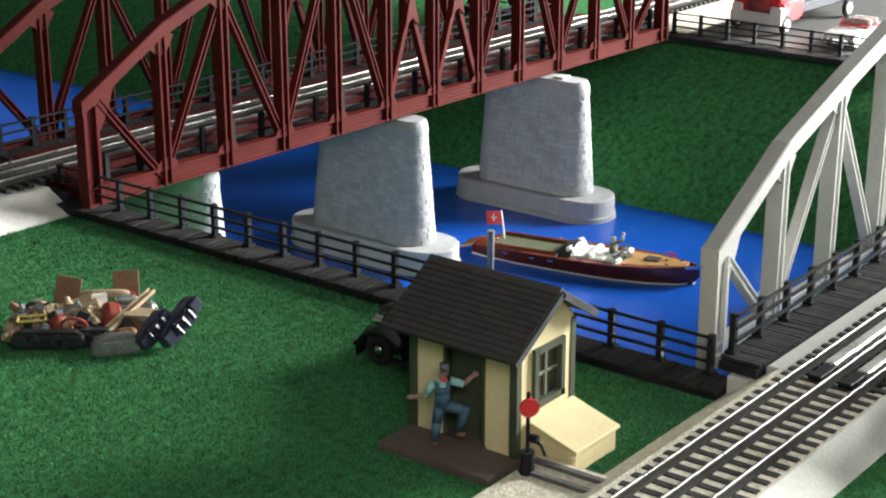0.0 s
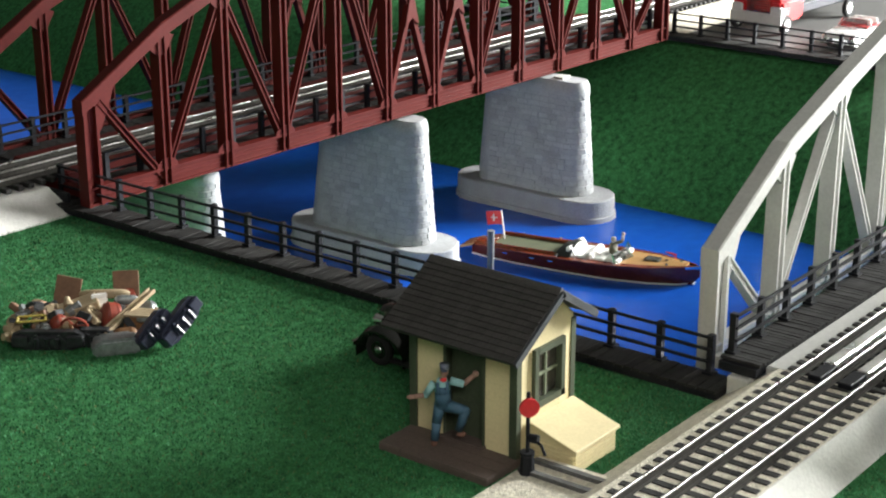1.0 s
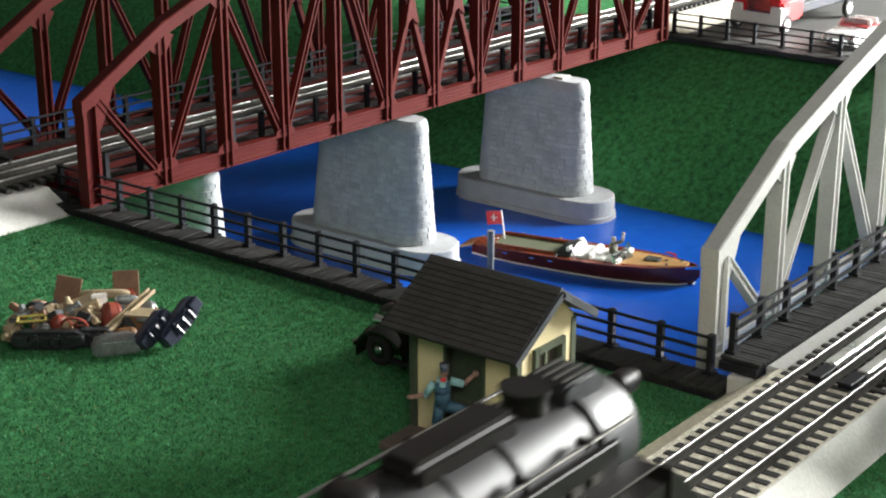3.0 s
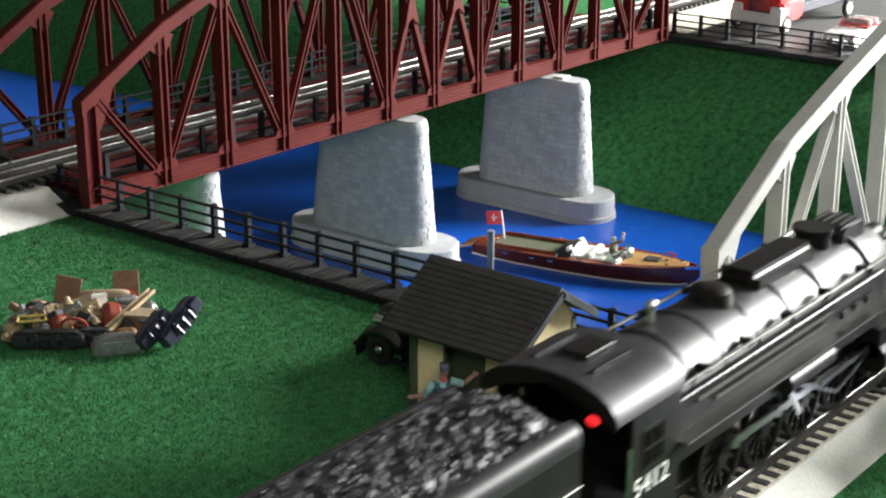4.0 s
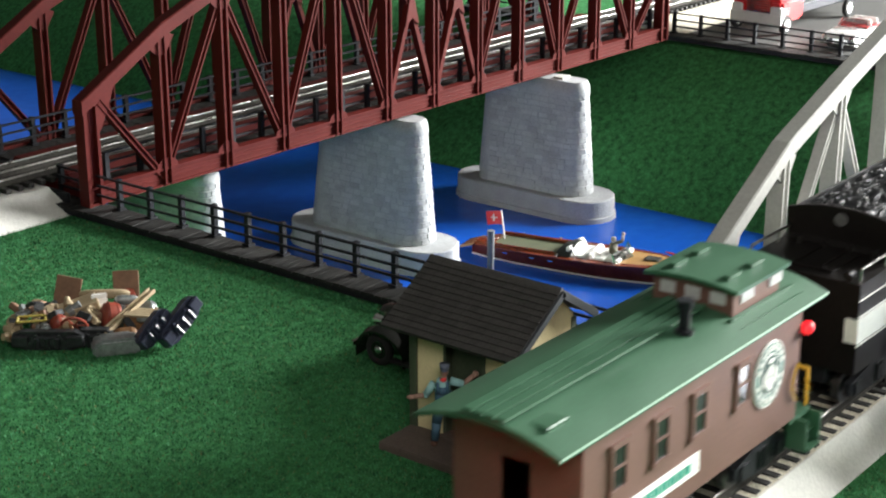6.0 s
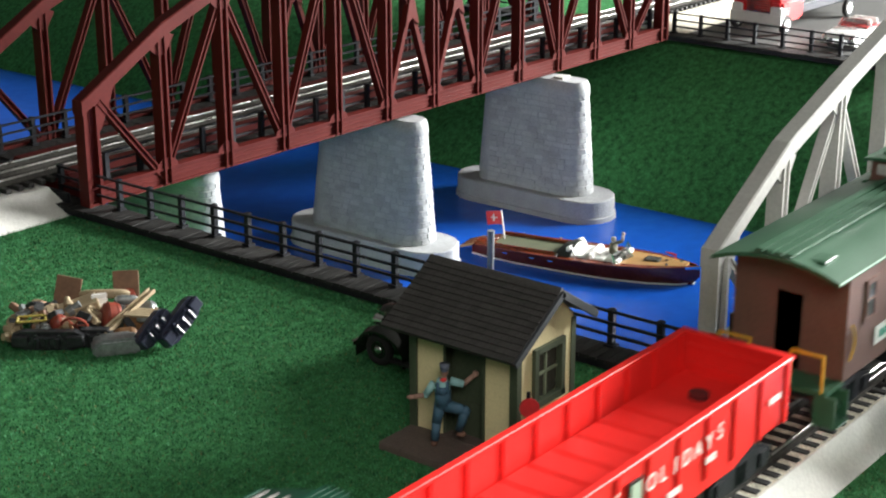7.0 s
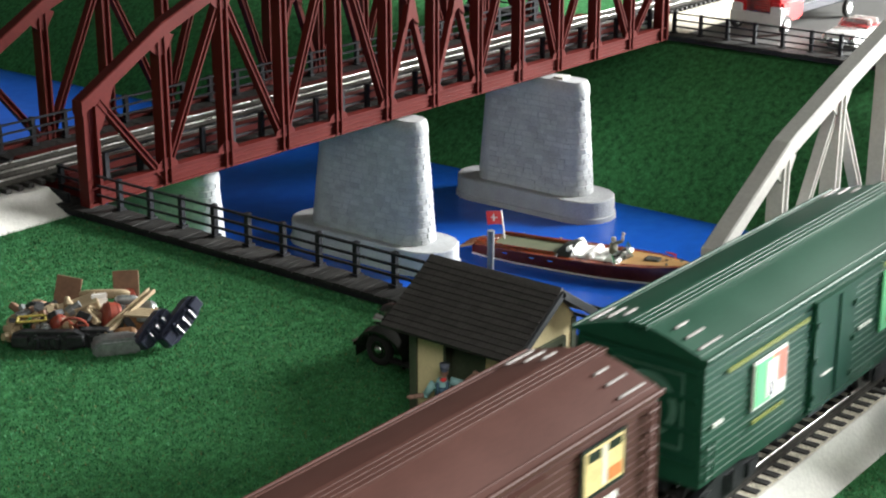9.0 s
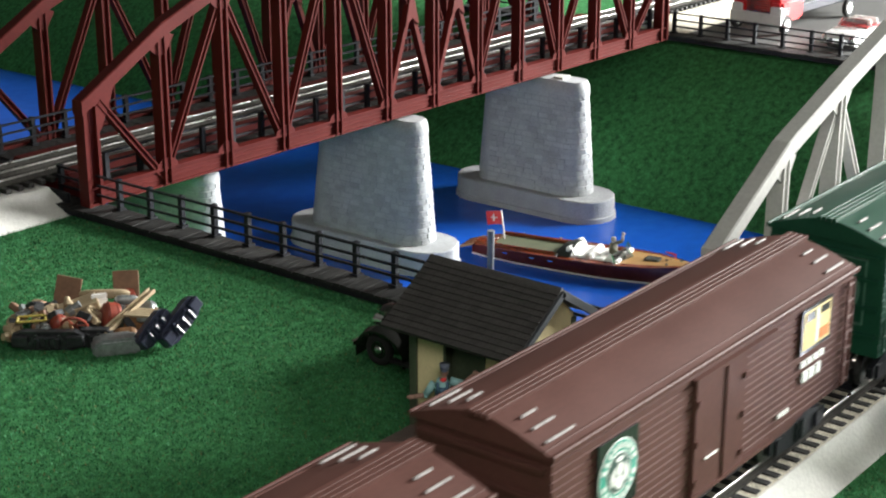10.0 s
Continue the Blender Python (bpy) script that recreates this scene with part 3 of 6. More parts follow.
# coal bin against the shed
bin_ = thing("storage_bin", "cream wooden storage bin with sloping lid beside the shed", "storage bin")
bm = B()
xa, xb, ya, yb = -0.1125, -0.0805, 0.0068, 0.0309
prism(bm, [(ya, 0), (yb, 0), (yb, 0.0175), (ya, 0.0108)], 0, xa, xb)
part("body", bm, CREAMW, bin_)
for i in range(5):
    bm = B()
    box(bm, xa - 0.0001, xb + 0.0001, ya - 0.0007, ya + 0.0003, 0.0004 + 0.0021 * i, 0.0021 + 0.0021 * i)
    part("board", bm, CREAMW, bin_)
for i in range(6):
    bm = B()
    box(bm, xa - 0.0005, xa + 0.0003, ya + 0.0002, yb - 0.0002 - (0.022 * max(0, i - 4) / 2 if i > 4 else 0), 0.0004 + 0.0021 * i, 0.0021 + 0.0021 * i)
    if i < 5:
        part("board", bm, CREAMW, bin_)
    else:
        bm.free()
bm = B()
prism(bm, [(ya - 0.0018, 0.0104), (yb, 0.0180), (yb, 0.0195), (ya - 0.0018, 0.0119)], 0, xa - 0.0015, xb + 0.0022)
part("lid", cham(bm, 0.0003), CREAMW, bin_, "pale cream lid")

# signal stand
RTARGET = mat("red_target", (0.68, 0.035, 0.04), 0.4, vary=0.1)
st = thing("switch_stand", "black switch stand with a red round target", "switch stand", pose(-0.1335, 0.0172, 0.0060) @ Matrix.Diagonal((1.15, 1.15, 1.1, 1)))
bm = B()
loft(bm, [[(0.0032 * math.cos(a), 0.0030 * math.sin(a), 0) for a in [2 * math.pi * i / 10 for i in range(10)]], [(0.0026 * math.cos(a), 0.0025 * math.sin(a), 0.0080) for a in [2 * math.pi * i / 10 for i in range(10)]], [(0.0029 * math.cos(a), 0.0028 * math.sin(a), 0.0083) for a in [2 * math.pi * i / 10 for i in range(10)]], [(0.0029 * math.cos(a), 0.0028 * math.sin(a), 0.0095) for a in [2 * math.pi * i / 10 for i in range(10)]]])
part("base", bm, BLACK, st)
bm = B()
rod(bm, (0, 0, 0.009), (0, 0, 0.0345), 0.0008, 10)
part("mast", bm, BLACK, st)
bm = B()
rod(bm, (0, 0.0, 0.0155), (0.0008, -0.0042, 0.0155), 0.0018, 10)
part("lock_box", bm, BLACK, st)
bm = B()
for a, b in (((0, -0.003, 0.0150), (0, -0.0060, 0.0140)), ((0, -0.0060, 0.0140), (0, -0.0080, 0.0100))):
    rod(bm, a, b, 0.0006, 8)
part("lever", bm, BLACK, st)
bm = B()
d = Vector((-0.60, -0.80, 0)) * 0.0006
rod(bm, Vector((0, 0, 0.0285)) + d, Vector((0, 0, 0.0285)) + d * 3, 0.0038, 24)
part("target", bm, RTARGET, st, "round red target disc")

bm = B()
box(bm, 0.0005, 0.030, -0.0165, -0.0055, 0.0, 0.0118)
tagged(part("abutment_block", cham(bm, 0.0006), GREY), "light grey abutment block under the bridge boardwalk", "abutment")

# turnout pad
roadbed("turnout_pad", "grey speckled ballast pad under the switch stand", [(-0.030, 0.0), (-0.030, 0.0135), (-0.018, 0.0075), (0.0225, 0.0060), (0.0275, 0.0)], -0.30, -0.1165, BALLAST)
for x in (-0.1225, -0.1335):
    bm = B()
    beam(bm, (x, 0.021, 0.0064), (x - 0.002, -0.018, 0.0080), 0.0030, 0.0030, up=(1, 0, 0))
    tagged(part("long_tie", bm, mat("grey_tie", (0.10, 0.10, 0.095), 0.8, vary=0.3)), "grey plastic long tie under the switch stand", "railway tie", group="long ties")


# ---- painted miniature figures: one plain mesh each ----
def figure(name, label, at, pieces):
    bm = B()
    mats, done = [], 0
    for m, kind, args in pieces:
        if m not in mats:
            mats.append(m)
        before = set(bm.faces)
        if kind == "rod":
            rod(bm, *args)
        else:
            ball(bm, *args)
        for f in bm.faces:
            if f not in before:
                f.material_index = mats.index(m)
    me = bpy.data.meshes.new(name)
    bmesh.ops.recalc_face_normals(bm, faces=bm.faces[:])
    bm.to_mesh(me)
    bm.free()
    for m in mats:
        me.materials.append(m)
    me.polygons.foreach_set("use_smooth", [True] * len(me.polygons))
    ob = new(name, me)
    ob.matrix_basis = at
    return tagged(ob, label, "figurine")


DENIM = mat("denim_paint", (0.055, 0.125, 0.19), 0.6, vary=0.2, scale=200, fine=900)
SHIRT = mat("teal_paint", (0.28, 0.50, 0.50), 0.6, vary=0.15, scale=200)
SKIN = mat("tan_paint", (0.34, 0.20, 0.15), 0.6, vary=0.15, scale=200)
GREYB = mat("slate_paint", (0.12, 0.14, 0.19), 0.6, vary=0.2, scale=200)
SHOE = mat("brown_paint", (0.16, 0.075, 0.05), 0.6, vary=0.2, scale=200)
figure("worker_figurine", "miniature worker figurine in blue overalls leaning on the shed", pose(-0.1322, 0.0686, 0.0039, 0, 0, 38), [
    (DENIM, "rod", ((0, 0, 0.0022), (0.0002, -0.0008, 0.0110), 0.0018, 12, 0.0022)), (DENIM, "rod", ((0.0002, -0.0008, 0.0108), (0.0005, -0.0026, 0.0200), 0.0022, 12, 0.0029)),
    (DENIM, "ball", ((0.0004, -0.0036, 0.0195), 0.0036, 1, 1.15, .85)), (DENIM, "rod", ((0, -0.0045, 0.0192), (-0.0025, -0.0136, 0.0178), 0.0030, 12, 0.0022)), (DENIM, "ball", ((-0.0025, -0.0136, 0.0176), 0.0023)),
    (DENIM, "rod", ((-0.0025, -0.0136, 0.0176), (-0.0002, -0.0108, 0.0072), 0.0022, 12, 0.0018)),
    (DENIM, "rod", ((0.0003, -0.0036, 0.0195), (0.0003, -0.0036, 0.0272), 0.0037, 14, 0.0037)), (SHIRT, "rod", ((0.0006, -0.0034, 0.0262), (0.0006, -0.0034, 0.0318), 0.0039, 14, 0.0024)),
    (DENIM, "rod", ((-0.0032, -0.0012, 0.0262), (-0.0022, -0.0014, 0.0312), 0.0007, 8)), (DENIM, "rod", ((-0.0032, -0.0058, 0.0262), (-0.0022, -0.0056, 0.0312), 0.0007, 8)), (DENIM, "rod", ((-0.0026, -0.0035, 0.0258), (-0.0024, -0.0035, 0.0288), 0.0019, 10, 0.0016)),
    (SHIRT, "rod", ((0.0003, 0.0003, 0.0300), (-0.0006, 0.0040, 0.0246), 0.0019, 12, 0.0016)), (SHIRT, "ball", ((-0.0006, 0.0040, 0.0245), 0.0016)), (SKIN, "rod", ((-0.0006, 0.0040, 0.0245), (-0.0016, 0.0096, 0.0240), 0.0013, 10, 0.0010)), (SKIN, "ball", ((-0.0018, 0.0106, 0.0240), 0.0015, 1, 1.3, .7)),
    (SHIRT, "rod", ((0.0005, -0.0068, 0.0308), (0.0005, -0.0128, 0.0292), 0.0019, 12, 0.0016)), (SKIN, "rod", ((0.0005, -0.0128, 0.0292), (0.0012, -0.0172, 0.0330), 0.0013, 10, 0.0011)), (SKIN, "ball", ((0.0014, -0.0180, 0.0337), 0.0016)),
    (RTARGET, "ball", ((-0.0010, -0.0038, 0.0318), 0.0014, 1, 1.2, .7)), (SKIN, "rod", ((0.0004, -0.0040, 0.0312), (0.0002, -0.0042, 0.0340), 0.0012, 10)), (SKIN, "ball", ((0.0000, -0.0043, 0.0354), 0.0020, 1, 0.92, 1.15)),
    (GREYB, "rod", ((0.0002, -0.0043, 0.0364), (0.0002, -0.0043, 0.0392), 0.0021, 14, 0.0023)), (GREYB, "ball", ((-0.0018, -0.0043, 0.0366), 0.0015, 1.2, 1.1, .25)),
    (SHOE, "ball", ((-0.0012, 0.0004, 0.0013), 0.0017, 1.6, .95, .75)), (SHOE, "ball", ((-0.0012, -0.0118, 0.0056), 0.0017, 1.2, 1.4, .75))])

# ---- black vintage car behind the shed ----
CARB = mat("car_black_green", (0.012, 0.016, 0.011), 0.18, vary=0.2, scale=40, fine=300, spec=0.6)
RUBBER = mat("rubber", (0.015, 0.015, 0.015), 0.8, vary=0.2)
CHROME = mat("chrome", (0.8, 0.8, 0.78), 0.12, 1.0, vary=0.05)
GREYROOF = mat("grey_green_paint", (0.09, 0.11, 0.08), 0.5, vary=0.15)


def vintage_car(at):
    th = thing("vintage_car", "black vintage sedan model with rounded fenders and chrome hubcaps", "car", at)
    # local: +x forward, wheels at z=0
    sec = [(-0.050, 0.010, 0.012, 0.022), (-0.042, 0.017, 0.010, 0.036), (-0.020, 0.0185, 0.009, 0.041), (0.004, 0.018, 0.009, 0.039), (0.012, 0.0155, 0.009, 0.028), (0.036, 0.0085, 0.010, 0.0275), (0.043, 0.0070, 0.010, 0.026), (0.0445, 0.0055, 0.012, 0.024)]
    bm = B()
    rings = []
    for x, hw, z0, z1 in sec:
        zm = z0 + (z1 - z0) * 0.55
        rings.append([(x, -hw, z0), (x, -hw, zm), (x, -hw * 0.86, z1 - (z1 - z0) * 0.12), (x, -hw * 0.5, z1), (x, hw * 0.5, z1), (x, hw * 0.86, z1 - (z1 - z0) * 0.12), (x, hw, zm), (x, hw, z0)])
    loft(bm, rings)
    part("body", bm, CARB, th, smooth=True)
    bm = B()
    loft(bm, [[(0.0444, -0.0050, 0.011), (0.0444, 0.0050, 0.011), (0.0444, 0.0042, 0.024), (0.0444, -0.0042, 0.024)], [(0.0458, -0.0045, 0.011), (0.0458, 0.0045, 0.011), (0.0454, 0.0038, 0.0235), (0.0454, -0.0038, 0.0235)]])
    part("grille", bm, CHROME, th)
    for s in (-1, 1):
        for cx, w in ((0.034, 1.0), (-0.034, 1.0)):
            bm = B()
            rings = []
            for i in range(13):
                a = math.radians(-12 + 204 * i / 12)
                r = 0.0122
                px, pz = cx + r * math.cos(a) * (1.05 if math.cos(a) > 0 else 1.5), 0.0085 + r * math.sin(a)
                rings.append([(px, s * 0.0095, pz), (px, s * 0.0175, pz + 0.0004), (px, s * 0.0205, pz - 0.0012), (px, s * 0.0205, pz - 0.0028), (px, s * 0.0095, pz - 0.0018)])
            loft(bm, rings)
            part("fender", bm, CARB, th, smooth=True)
            wh = new("wheel")
            wh.parent = th
            bm = B()
            torus(bm, (cx, s * 0.0165, 0.0085), 0.0063, 0.0022, 1, 22, 8)
            part("tyre", bm, RUBBER, wh, smooth=True)
            bm = B()
            rod(bm, (cx, s * 0.0155, 0.0085), (cx, s * 0.0178, 0.0085), 0.0050, 18)
            part("rim", bm, CARB, wh)
            bm = B()
            ball(bm, (cx, s * 0.0178, 0.0085), 0.0025, 1, 0.5, 1)
            part("hubcap", bm, CHROME, wh, smooth=True)
        bm = B()
        rod(bm, (0.036, s * 0.0105, 0.0215), (0.041, s * 0.0105, 0.0215), 0.0024, 14, 0.0030)
        part("headlight", bm, CHROME, th, smooth=True)
        bm = B()
        box(bm, -0.026, 0.024, s * 0.0195 - 0.002, s * 0.0195 + 0.002, 0.0055, 0.0070)
        part("running_board", bm, RUBBER, th)
    for x, d in ((0.0500, 1), (-0.0525, -1)):
        bm = B()
        box(bm, x - 0.0008, x + 0.0008, -0.0195, 0.0195, 0.0075, 0.0100)
        for y in (-0.01, 0.01):
            box(bm, min(x, x - d * 0.012), max(x, x - d * 0.012), y - 0.0008, y + 0.0008, 0.0078, 0.0094)
        part("bumper", bm, CHROME, th)
    return th


vintage_car(pose(-0.0545, 0.1180, 0, 0, 0, 90))

# ---- runabout boat ----
MAHOG = mat("varnished_mahogany", (0.17, 0.038, 0.016), 0.15, vary=0.3, scale=60, fine=500, spec=0.6)
HULLW = mat("dark_mahogany", (0.080, 0.014, 0.010), 0.15, vary=0.3, scale=60, fine=500, spec=0.6)
TEAK = mat("honey_planks", (0.42, 0.25, 0.10), 0.3, vary=0.2, scale=80, fine=600)
OLIVE = mat("olive_floor", (0.075, 0.085, 0.045), 0.8, vary=0.2)
SEAT = mat("white_vinyl", (0.80, 0.79, 0.76), 0.35, vary=0.05)
BOAT = pose(0.3690, 0.4135, WZ, 0, 0, -78.5)
bt = thing("runabout_boat", "varnished mahogany runabout boat with white seats on the water", "boat", BOAT @ Matrix.Diagonal((1.02, 1.20, 0.85, 1)))
ST = [(-0.004, 0.0100, 0.0100), (0.012, 0.0140, 0.0125), (0.040, 0.0175, 0.0135), (0.080, 0.0195, 0.0140), (0.115, 0.0195, 0.0148), (0.145, 0.0150, 0.0160), (0.165, 0.0085, 0.0170), (0.178, 0.0022, 0.0178), (0.1815, 0.0004, 0.0180)]
half_at = lambda x: float(np.interp(x, [s[0] for s in ST], [s[1] for s in ST]))
deck_at = lambda x: float(np.interp(x, [s[0] for s in ST], [s[2] for s in ST]))
bm = B()
loft(bm, [[(x - (0.006 if x > 0.17 else -0.0), -w * 0.84, 0.0), (x, -w * 0.96, h * 0.45), (x, -w, h), (x, w, h), (x, w * 0.96, h * 0.45), (x - (0.006 if x > 0.17 else -0.0), w * 0.84, 0.0)] for x, w, h in ST])
part("hull", bm, HULLW, bt, "dark glossy hull", smooth=True)
bm = B()
for s in (-1, 1):
    for a, b in zip(ST, ST[1:]):
        beam(bm, (a[0], s * a[1] * 0.88, 0.0012), (b[0] - (0.005 if b[0] > 0.17 else 0), s * b[1] * 0.88, 0.0012), 0.0016, 0.0010)
part("waterline_stripe", bm, SEAT, bt)


def deck_strip(name, xa, xb, ia, ib, material, n=10, z=0.0006, label=""):
    """Deck between inner fraction ia and outer ib, both sides."""
    for s in (-1, 1):
        bm = B()
        rings = []
        for i in range(n + 1):
            x = xa + (xb - xa) * i / n
            w, h = half_at(x), deck_at(x)
            rings.append([(x, s * w * ia, h), (x, s * w * ib, h), (x, s * w * ib, h + z), (x, s * w * ia, h + z + 0.0012 * (1 - ia))])
        loft(bm, rings)
        part(name, bm, material, bt, label)


deck_strip("side_deck", 0.0, 0.178, 0.74, 1.02, MAHOG, 16, 0.0010)
deck_strip("fore_deck", 0.122, 0.172, 0.0, 0.76, TEAK, 10, 0.0012, "honey planked foredeck")
deck_strip("aft_deck", -0.003, 0.014, 0.0, 0.76, MAHOG, 4, 0.0010)
bm = B()
loft(bm, [[(-0.0030, -0.0100, 0.0108), (-0.0030, 0.0100, 0.0108), (-0.0040, 0.0100, 0.0088), (-0.0040, -0.0100, 0.0088)], [(-0.0150, -0.0090, 0.0062), (-0.0150, 0.0090, 0.0062), (-0.0150, 0.0090, 0.0046), (-0.0150, -0.0090, 0.0046)]])
part("stern_board", bm, TEAK, bt, "honey coloured sloping stern board")
for s in (-1, 0, 1):
    bm = B()
    beam(bm, (-0.0030, s * 0.006, 0.0112), (-0.0150, s * 0.0054, 0.0066), 0.0008, 0.0008)
    part("stern_batten", bm, MAHOG, bt)
bm = B()
box(bm, 0.012, 0.072, -0.0125, 0.0125, deck_at(0.04) - 0.001, deck_at(0.04) + 0.0004)
part("cockpit_floor", bm, OLIVE, bt, "olive green cockpit floor")
for s in (-1, 1):
    bm = B()
    box(bm, 0.012, 0.074, s * 0.0130 - 0.0006, s * 0.0130 + 0.0006, 0.0125, 0.0168)
    part("cockpit_coaming", bm, MAHOG, bt)
bm = B()
rings = []
for x, k in ((0.070, 0.0050), (0.077, 0.0095), (0.083, 0.0108)):
    ring = [(x, 0.0160 * math.cos(math.pi * i / 9), 0.0140 + k * math.sin(math.pi * i / 9)) for i in range(10)]
    ring += [(x, 0.0145 * math.cos(math.pi * i / 9), 0.0138 + 0.88 * k * math.sin(math.pi * i / 9)) for i in reversed(range(10))]
    rings.append(ring)
loft(bm, rings)
part("folded_hood", bm, mat("black_canvas", (0.02, 0.025, 0.02), 0.7), bt, smooth=True)
for x, h, w, tilt in ((0.083, 0.0110, 0.026, 20), (0.098, 0.0075, 0.025, 20), (0.106, 0.0045, 0.022, 0)):
    bm = B()
    box(bm, -0.003, 0.003, -w / 2, w / 2, 0, h)
    cham(bm, 0.0014, 3)
    part("seat", bm, SEAT, bt, "white padded seat", smooth=True, at=pose(x, 0, 0.0125, 0, -tilt, 0))
    bm = B()
    box(bm, 0.0, 0.009, -w / 2, w / 2, 0.0, 0.0030)
    cham(bm, 0.0010, 2)
    part("seat_cushion", bm, SEAT, bt, smooth=True, at=pose(x + 0.002, 0, 0.0135))
bm = B()
box(bm, 0.072, 0.122, -0.0140, 0.0140, 0.0120, 0.0138)
part("cabin_sole", bm, mat("brown_sole", (0.07, 0.03, 0.02), 0.6), bt)
# White covers a pale cowl and paints in the reflection at the windscreen.
bm = B()
box(bm, 0.118, 0.1225, -0.0150, 0.0150, 0.0125, 0.0190)
part("dashboard", cham(bm, 0.0008), SEAT, bt, "white dashboard with the windscreen's reflection painted in")
for s in (-1, 1):
    bm = B()
    beam(bm, (0.122, s * 0.0005, 0.0255), (0.117, s * 0.0145, 0.0235), 0.0010, 0.0010)
    beam(bm, (0.128, s * 0.0005, 0.0165), (0.120, s * 0.0155, 0.0160), 0.0010, 0.0010)
    beam(bm, (0.122, s * 0.0005, 0.0255), (0.128, s * 0.0005, 0.0165), 0.0010, 0.0010)
    beam(bm, (0.117, s * 0.0145, 0.0235), (0.120, s * 0.0155, 0.0160), 0.0010, 0.0010)
    part("windscreen_frame", bm, CHROME, bt)
    bm = B()
    v = [bm.verts.new(p) for p in ((0.122, s * 0.0008, 0.0253), (0.117, s * 0.0143, 0.0233), (0.120, s * 0.0152, 0.0162), (0.1278, s * 0.0008, 0.0167))]
    f = bm.faces.new(v)
    bmesh.ops.solidify(bm, geom=[f], thickness=0.0003)
    part("windscreen", bm, clear("windscreen_glass"), bt)
for x, y in ((0.155, 0.0), (0.166, 0.002), (0.158, -0.008), (0.028, 0.0150), (0.012, 0.0), (0.060, 0.0165), (0.072, -0.0165), (0.120, -0.0175)):
    bm = B()
    rod(bm, (x, y, deck_at(x)), (x, y, deck_at(x) + 0.0022), 0.0006, 8)
    ball(bm, (x, y, deck_at(x) + 0.0026), 0.0012, 1.3, 1, 0.8)
    part("deck_fitting", bm, CHROME, bt, smooth=True)
bm = B()
box(bm, 0.138, 0.150, -0.0040, 0.0040, deck_at(0.145) + 0.0008, deck_at(0.145) + 0.0034)
part("deck_hatch", cham(bm, 0.0006), mat("smoked_hatch", (0.05, 0.055, 0.05), 0.2), bt)
for x in (0.026, 0.050, 0.066):
    bm = B()
    w = half_at(x)
    box(bm, x, x + 0.004, -w * 1.01, -w * 0.97, deck_at(x) - 0.0040, deck_at(x) - 0.0030)
    part("hull_vent", bm, CHROME, bt)
bm = B()
loft(bm, [[(0.172, -0.0052, 0.0155), (0.172, -0.0056, 0.0178), (0.172, -0.0050, 0.0182)], [(0.1825, -0.0002, 0.0160), (0.1830, -0.0004, 0.0186), (0.1825, 0.0, 0.0188)]])
part("bow_trim", bm, CHROME, bt)
bm = B()
rod(bm, (0.0175, 0.004, 0.012), (0.0140, 0.004, 0.0420), 0.0006, 8)
part("flag_pole", bm, SEAT, bt)
bm = B()
rod(bm, (0.160, 0.0060, 0.0180), (0.160, 0.0060, 0.0235), 0.0004, 6)
loft(bm, [[(0.160, 0.0060, 0.0235), (0.160, 0.0062, 0.0235), (0.160, 0.0060, 0.0212)], [(0.150, 0.0090, 0.0232), (0.150, 0.0092, 0.0232), (0.150, 0.0090, 0.0226)]])
part("pennant", bm, RTARGET, bt)
bm = B()
n = 6
rings = []
for i in range(n + 1):
    f = i / n
    x, y = 0.0135 - 0.0125 * f, 0.004 + 0.0010 * math.sin(4 * f)
    rings.append([(x, y, 0.0405 - 0.002 * f), (x, y + 0.0002, 0.0405 - 0.002 * f), (x + 0.0015, y + 0.0002, 0.0275 - 0.002 * f), (x + 0.0015, y, 0.0275 - 0.002 * f)])
loft(bm, rings)
fl = part("flag", bm, RTARGET, bt, "red flag with a white cross")
bm = B()
for a, b in (((0.0048, 0.0040, 0.0330), (0.0104, 0.0040, 0.0336)), ((0.0076, 0.0040, 0.0300), (0.0072, 0.0040, 0.0366))):
    beam(bm, a, b, 0.0008, 0.0009)
part("flag_cross", bm, SEAT, fl)
FIG2 = mat("olive_drab_paint", (0.16, 0.15, 0.10), 0.6, vary=0.2, scale=200)
PALE = mat("pale_paint", (0.55, 0.48, 0.42), 0.6, vary=0.1, scale=200)
figure("boater_figurine", "miniature waving boater figurine in olive clothes in the boat", BOAT @ pose(0.112, 0.0050, 0.0122), [
    (FIG2, "rod", ((0, 0, 0), (0, 0, 0.0095), 0.0038, 12, 0.0032)), (FIG2, "rod", ((0, 0.002, 0.0085), (0.0060, 0.0030, 0.0115), 0.0014, 8)), (PALE, "rod", ((0.0060, 0.0030, 0.0115), (0.0065, 0.0034, 0.0165), 0.0012, 8)), (PALE, "ball", ((0.0066, 0.0034, 0.0175), 0.0015)),
    (FIG2, "rod", ((0, -0.003, 0.0085), (0.003, -0.0045, 0.0045), 0.0014, 8)), (PALE, "ball", ((0, 0, 0.0125), 0.0021)), (PALE, "ball", ((0, 0, 0.0140), 0.0020, 1, 1, .6))])
bm = B()
rod(bm, (0, 0, -0.002), (0, 0, 0.0335), 0.0026, 16, 0.0030)
mp = part("mooring_post", bm, mat("grey_post", (0.14, 0.145, 0.15), 0.6, vary=0.2, scale=100), at=pose(0.3340, 0.3796, WZ), smooth=True)
tagged(mp, "round grey mooring post standing in the water", "post")

